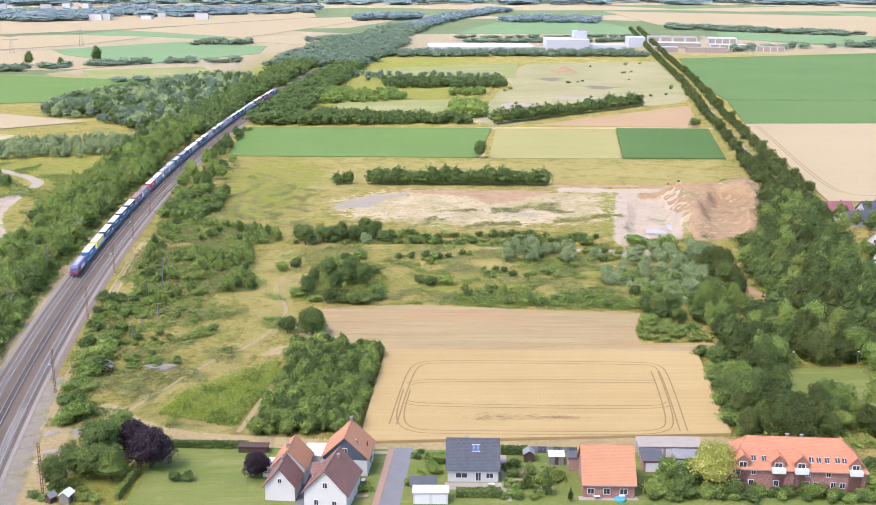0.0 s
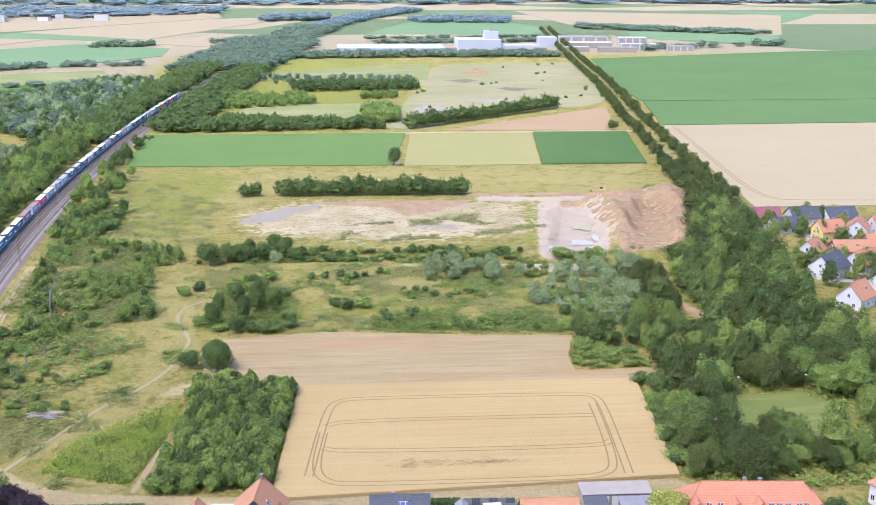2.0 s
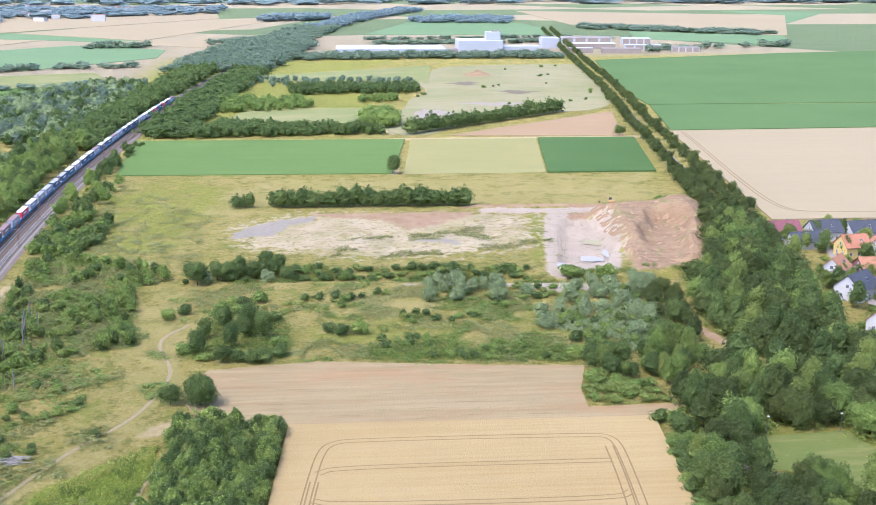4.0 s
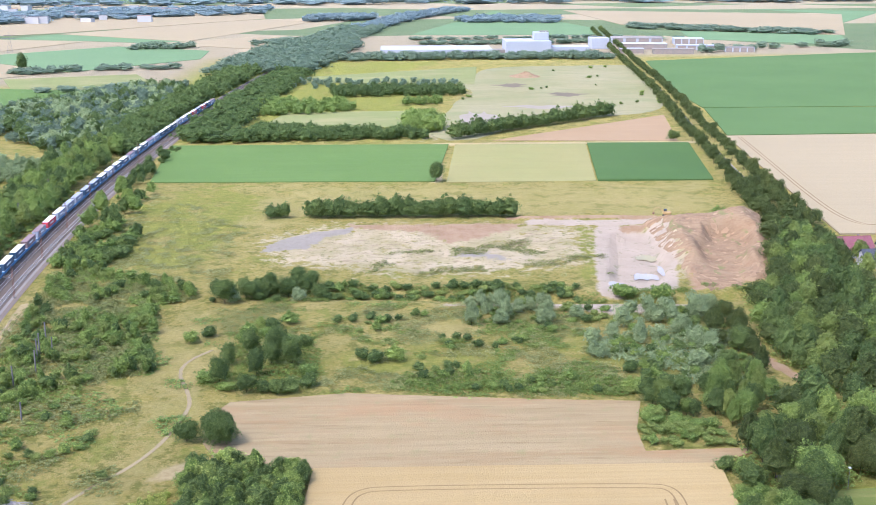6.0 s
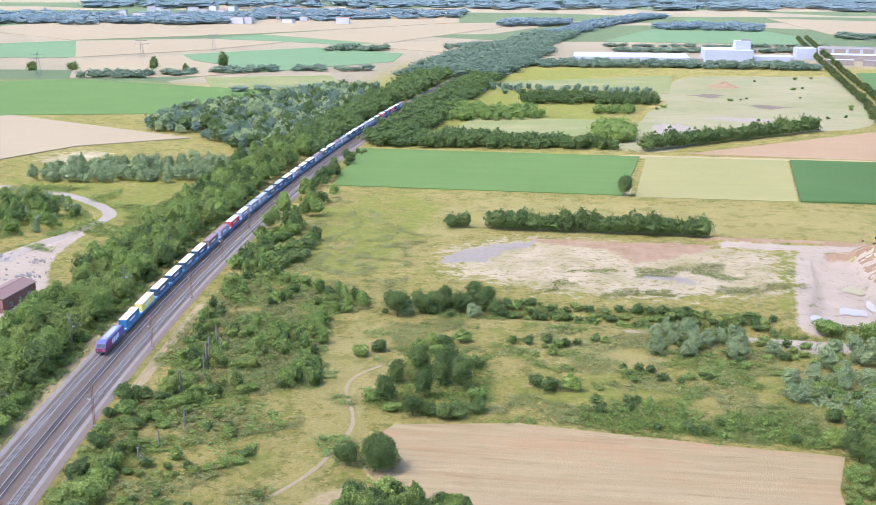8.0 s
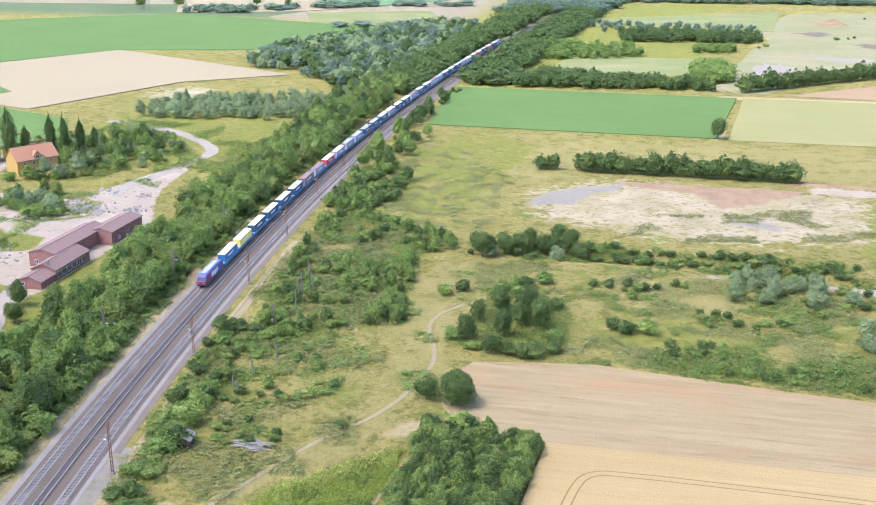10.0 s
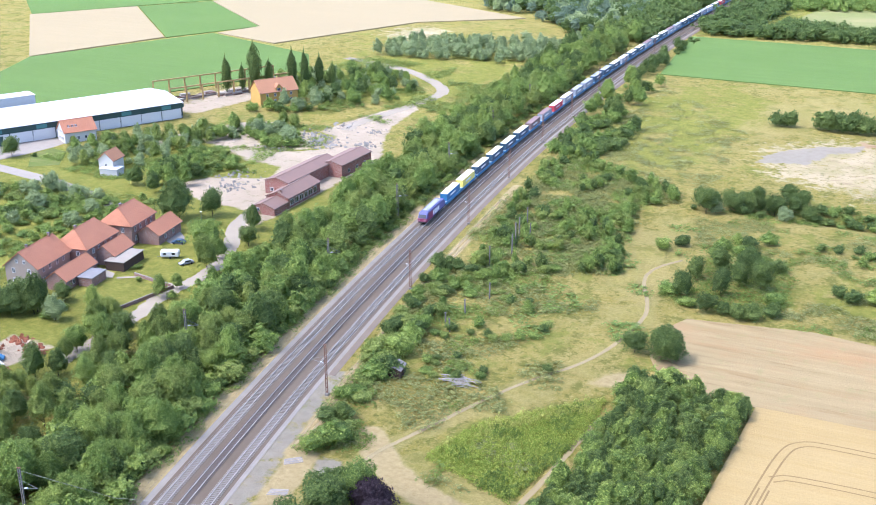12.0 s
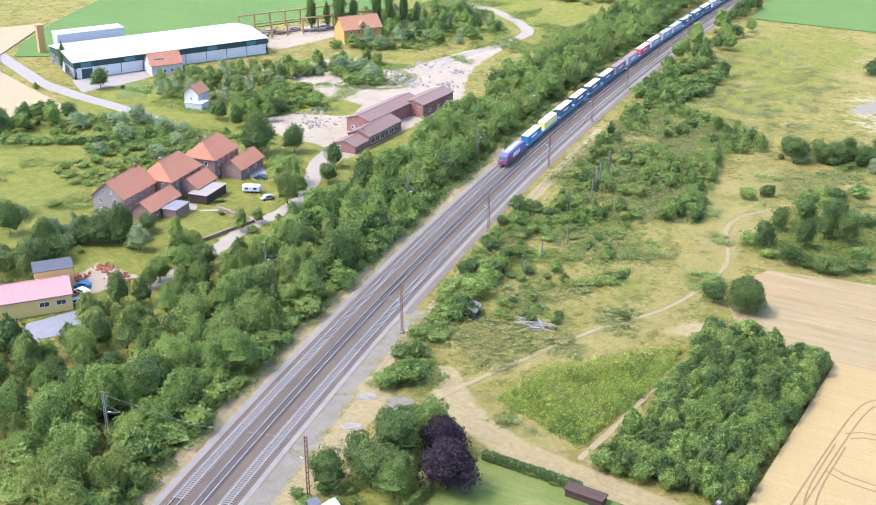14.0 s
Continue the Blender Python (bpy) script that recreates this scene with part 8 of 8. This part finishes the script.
def rubble(x, y, n, spread, mats, label):
    ob = base("rubble_heap", pose(x, y, 0), label, "rubble", "rubble heaps")
    r = random.Random(int(abs(x * 3 + y)))
    for i in range(n):
        k = r.uniform(0.15, 0.75)
        m = pose(r.gauss(0, spread), r.gauss(0, spread), k * 0.2, r.uniform(0, 90), r.uniform(0, 90), r.uniform(0, 90)) @ Matrix.Diagonal((1.3 * k, 0.9 * k, 0.5 * k, 1))
        if mats.name not in CHUNKS:
            bm = bmesh.new()
            bmesh.ops.create_icosphere(bm, subdivisions=1, radius=1)
            for v in bm.verts:
                v.co += Vector((r.uniform(-1, 1), r.uniform(-1, 1), r.uniform(-1, 1))) * 0.25
            CHUNKS[mats.name] = part("block", bm, mats, ob, at=m)
        else:
            share("block", CHUNKS[mats.name], ob, m)


CHUNKS = {}
for x, y, n, sp in ((-222, 478, 60, 4.5), (-230, 484, 50, 4), (-215, 472, 60, 3.5), (-200, 478, 60, 2.8), (-232, 458, 40, 3), (-216, 408, 40, 3), (-224, 420, 40, 4), (-262, 474, 40, 4), (-224, 500, 30, 4), (-206, 498, 30, 2.5)):
    rubble(x, y, n, sp, RUBBLE, "heap of broken grey concrete blocks")
rubble(-74, 401, 22, 1.3, SCRAP_METAL, "small heap of red brick rubble in the scrub")
for x, y in ((-191, 271), (-190, 278), (-182.5, 275.5), (-180.5, 273), (-182, 262.5)):
    rubble(x, y, 34, 1.5, SCRAP_METAL, "heap of rusty red scrap metal")


def car(x, y, rot, mat, label, L=4.3, h=1.45):
    ob = base("parked_car", pose(x, y, 0, 0, 0, rot), label, "car", "parked cars")
    bm = bmesh.new()
    prof = [(-L / 2, 0.35), (-L / 2, 0.75), (-L * 0.28, 0.88), (-L * 0.14, h), (L * 0.24, h), (L * 0.42, 0.92), (L / 2, 0.85), (L / 2, 0.35)]
    a = [bm.verts.new((px, -0.86, pz)) for px, pz in prof]
    b = [bm.verts.new((px, 0.86, pz)) for px, pz in prof]
    bm.faces.new(a[::-1])
    bm.faces.new(b)
    for i in range(8):
        j = (i + 1) % 8
        bm.faces.new((a[i], a[j], b[j], b[i]))
    bmesh.ops.recalc_face_normals(bm, faces=bm.faces)
    bmesh.ops.bevel(bm, geom=bm.edges[:], offset=0.07, segments=2, affect="EDGES")
    part("body", bm, mat, ob)
    part("window_band", boxed(-L * 0.15, -0.88, 0.95, L * 0.26, 0.88, h - 0.12), GLASS, ob)
    for u in (-L * 0.31, L * 0.31):
        for s in (-0.8, 0.8):
            part("wheel", tube(bmesh.new(), [(u, s - 0.1, 0.32), (u, s + 0.1, 0.32)], 0.32, 12), BLACK, ob)


car(-197, 352, 20, T_NAVY, "dark blue parked car in the farmyard")
car(-184, 338.5, 60, T_GREY, "dark grey parked car on the grass")
car(-27.8, 238, 85, T_GREY, "grey parked car in the yard between houses")
for i, (x, y) in enumerate(((-184, 264.5), (-186.5, 267), (-181, 259.5))):
    car(x, y, 30 * i, (T_WHITE, T_LIGHTBLUE, T_GREY)[i], "scrapped car body in the workshop yard")


def caravan(x, y, rot):
    ob = base("caravan", pose(x, y, 0, 0, 0, rot), "white camping caravan on the lawn", "caravan")
    part("body", boxed(-2.8, -1.1, 0.45, 2.8, 1.1, 2.5, bevel=0.35), PAINT_WHITE, ob)
    for u in (-1.4, 1.2):
        part("window", boxed(u - 0.5, -1.13, 1.3, u + 0.5, -1.08, 1.9), GLASS, ob)
    for s in (-1, 1):
        part("wheel", tube(bmesh.new(), [(0.2, s - 0.1, 0.33), (0.2, s + 0.1, 0.33)], 0.33, 12), BLACK, ob)
    part("drawbar", boxed(-4.0, -0.08, 0.4, -2.7, 0.08, 0.5), WIRE, ob)


caravan(-191.7, 341, 25)


def low_wall(x0, y0, x1, y1, mat, label):
    L = math.hypot(x1 - x0, y1 - y0)
    ob = base("low_wall", pose(x0, y0, 0, 0, 0, math.degrees(math.atan2(y1 - y0, x1 - x0))), label, "wall", "garden walls")
    part("wall_body", boxed(0, -0.15, -0.1, L, 0.15, 0.9), mat, ob)
    part("coping", boxed(-0.05, -0.2, 0.9, L + 0.05, 0.2, 1.0), PAVING, ob)


low_wall(-176, 322, -181, 297, BRICK_OLD, "low brick wall round the farm garden")
low_wall(-176, 322, -192, 325, BRICK_OLD, "low brick wall round the farm garden")


def street_lamp(x, y, h=5):
    ob = base("street_lamp", pose(x, y, 0), "slim grey park lamp with a pale head", "lamp", "park lamps")
    part("pole", tube(bmesh.new(), [(0, 0, 0), (0, 0, h)], 0.07, 8, 0.05), WIRE, ob)
    part("head", boxed(-0.3, -0.3, h, 0.3, 0.3, h + 0.25, bevel=0.08), PAINT_WHITE, ob)


for x, y in ((103, 304.6), (122, 305), (-200, 368)):
    street_lamp(x, y)
tagged(part("park_path", ribbon(bmesh.new(), [(90, 312), (94, 300), (92.5, 290), (91, 283)], -1.4, 1.4, 0.05), GRAVEL), "grey park path beside the lawn", "path", kind="structure")
low_wall(89.5, 286.6, 94, 285, PAVING, "low pale wall by the park lawn")
low_wall(97, 283, 100.3, 275, PAVING, "low pale wall by the park lawn")


def pool(x, y):
    ob = base("paddling_pool", pose(x, y, 0), "blue garden paddling pool by the brick house", "pool")
    part("rim", tube(bmesh.new(), [(0, 0, 0), (0, 0, 0.5)], 1.25, 20), plain("pool_cyan", (0.060, 0.300, 0.360), None, 1.0, 0.4, 0.4), ob)


pool(40, 222.6)


def excavator(x, y, rot):
    z = float(ground_height(np.array(x), np.array(y)))
    ob = base("excavator", pose(x, y, z, 0, 0, rot), "weathered ochre tracked excavator at the sand pit", "excavator")
    for s in (-1.1, 1.1):
        part("track", boxed(-2.0, s - 0.3, 0, 2.0, s + 0.3, 0.9, bevel=0.25), BLACK, ob)
    part("body", boxed(-1.8, -1.3, 1.0, 1.6, 1.3, 2.2, bevel=0.15), GATE_STEEL, ob)
    part("cab", boxed(0.2, -1.3, 2.2, 1.6, -0.2, 3.2, bevel=0.1), GLASS, ob)
    part("boom", tube(bmesh.new(), [(1.4, 0, 1.8), (3.6, 0, 4.2), (5.6, 0, 3.4)], 0.25, 6, 0.18), GATE_STEEL, ob)
    part("stick", tube(bmesh.new(), [(5.6, 0, 3.4), (6.2, 0, 1.4)], 0.18, 6, 0.14), GATE_STEEL, ob)
    part("bucket", boxed(5.6, -0.6, 0.6, 6.5, 0.6, 1.4, bevel=0.1), RUST, ob)


excavator(126, 571, 160)
for x, y, rx, ry, mat in ((81.5, 466, 3.2, 7.0, WATER), (97, 484, 4.5, 6.0, WATER), (104.5, 486, 1.6, 8.0, WATER), (104, 511, 4.6, 5.0, WATER_OLIVE)):
    bm = bmesh.new()
    z = float(ground_height(np.array(x), np.array(y)))
    vs = [bm.verts.new((x + rx * math.cos(a) * (1 + 0.35 * math.sin(3 * a + x) + 0.2 * math.sin(5 * a)), y + ry * math.sin(a) * (1 + 0.3 * math.cos(2 * a + y) + 0.2 * math.sin(7 * a)), z + 0.35)) for a in np.arange(36) * math.pi / 18]
    bm.faces.new(vs)
    tagged(part("puddle", bm, mat), "shallow %s puddle in the sand pit" % ("olive muddy" if mat is WATER_OLIVE else "sky-reflecting"), "water", kind="structure")
# the rough fallow: muddy hollows, a bare sandy patch, a grassed mound and single bushes
for x, y, rx, ry, mat, lab in ((152, 1052, 15, 12, MUD, "brown muddy hollow in the fallow"), (112, 1128, 14, 13, MUD, "brown muddy hollow in the fallow"), (120, 968, 26, 13, PALE_ROAD, "bare pale sandy patch in the fallow"), (66, 905, 15, 44, PALE_ROAD, "bare pale sandy track in the fallow")):
    bm = bmesh.new()
    vs = [bm.verts.new((x + rx * math.cos(a) * (1 + 0.3 * math.sin(3 * a + x) + 0.2 * math.sin(5 * a)), y + ry * math.sin(a) * (1 + 0.25 * math.cos(2 * a + y) + 0.2 * math.sin(7 * a)), 0.14)) for a in np.arange(48) * math.pi / 24]
    bm.faces.new(vs)
    tagged(part("bare_ground", bm, mat), lab, "ground", kind="structure")
bm = bmesh.new()
bmesh.ops.create_grid(bm, x_segments=16, y_segments=16, size=1.0)
for v in bm.verts:
    d = math.hypot(v.co.x, v.co.y)
    v.co = Vector((134 + v.co.x * 17, 1212 + v.co.y * 22, -0.1 + 5.2 * max(0.0, 1 - d) ** 1.3 * (1 + 0.25 * math.sin(5 * v.co.x + 3 * v.co.y))))
tagged(part("earth_mound", bm, SPOIL), "low mound of brown earth in the fallow", "mound")
for x, y, s in ((126, 1090, .8), (136, 1098, .5), (142, 1106, .6), (216, 1040, .7), (221, 1062, .8), (196, 1190, .9), (206, 1202, .6), (214, 1290, .9), (232, 1300, .8), (170, 1262, .6), (190, 1120, .5), (60, 1020, .6), (66, 1036, .9), (186, 980, .6), (202, 992, .5), (219, 985, .9), (224, 1008, .7), (229, 1030, 1.0), (233, 1058, .8), (238, 1084, 1.0), (240, 1112, .7), (245, 1140, .9), (249, 1172, .8), (253, 1205, 1.0), (258, 1240, .8), (262, 1280, 1.0)):
    grow(BUSH_DARK if s < 0.7 else BUSH, x, y, s, "bushes in the fallow")
footpath([(-195.5, 321.4), (-190.1, 324.8), (-179.7, 323.9), (-175.0, 324.9)], 1.3, "pale garden path between the farm and the lane", 21, PALE_ROAD)
tagged(part("farm_yard", slab(bmesh.new(), [(-208.9, 356.3), (-208.8, 365.3), (-198.9, 357.5), (-195.4, 351.4), (-199.7, 350.9)], -0.1, 0.05), PAVING), "pale paved yard beside the farm outbuilding", "pavement", kind="structure")
tagged(part("farm_yard", slab(bmesh.new(), [(-209.4, 323.6), (-209.0, 326.3), (-198.3, 323.9), (-196.6, 320.8), (-200.9, 320.1)], -0.1, 0.06), PAVING), "pale paved court in front of the farmhouses", "pavement", kind="structure")
tagged(part("avenue_road", ribbon(bmesh.new(), [(150, 430), (166, 520), *AVENUE], -2.6, 2.6, 0.08), PAVING), "narrow pale asphalt road through the avenue", "road", kind="structure")
tagged(part("estate_road", ribbon(bmesh.new(), [(160, 365), (178, 398), (186, 430), (192, 460), (196, 486), (225, 490)], -2.5, 2.5, 0.06), PAVING), "paved estate road", "road", kind="structure")

# ---- the dense stands, joined ----
for (key, mat_name), parts in BULK.items():
    stand = quads("joined_stand", np.concatenate([p for p, tone in parts]), bpy.data.materials[mat_name])
    stand.attributes.new("tone", "FLOAT", "FACE").data.foreach_set("value", np.concatenate([np.full(len(p), tone, np.float32) for p, tone in parts]))
    tagged(new("joined_stand", stand), "dense %s of green crowns" % key, "trees", kind="stuff")

# the patterns from which the plants were copied are no part of the place
for ob in BROAD + OLIVE + ROUND + DARK + LIME + AVENUE_TREE + SILVER + PURPLE + BUSH + BUSH_DARK + BUSH_LIME + SAPLING + COLUMN + YELLOW + CONIFER:
    for o in (*ob.children_recursive, ob):
        bpy.data.objects.remove(o)
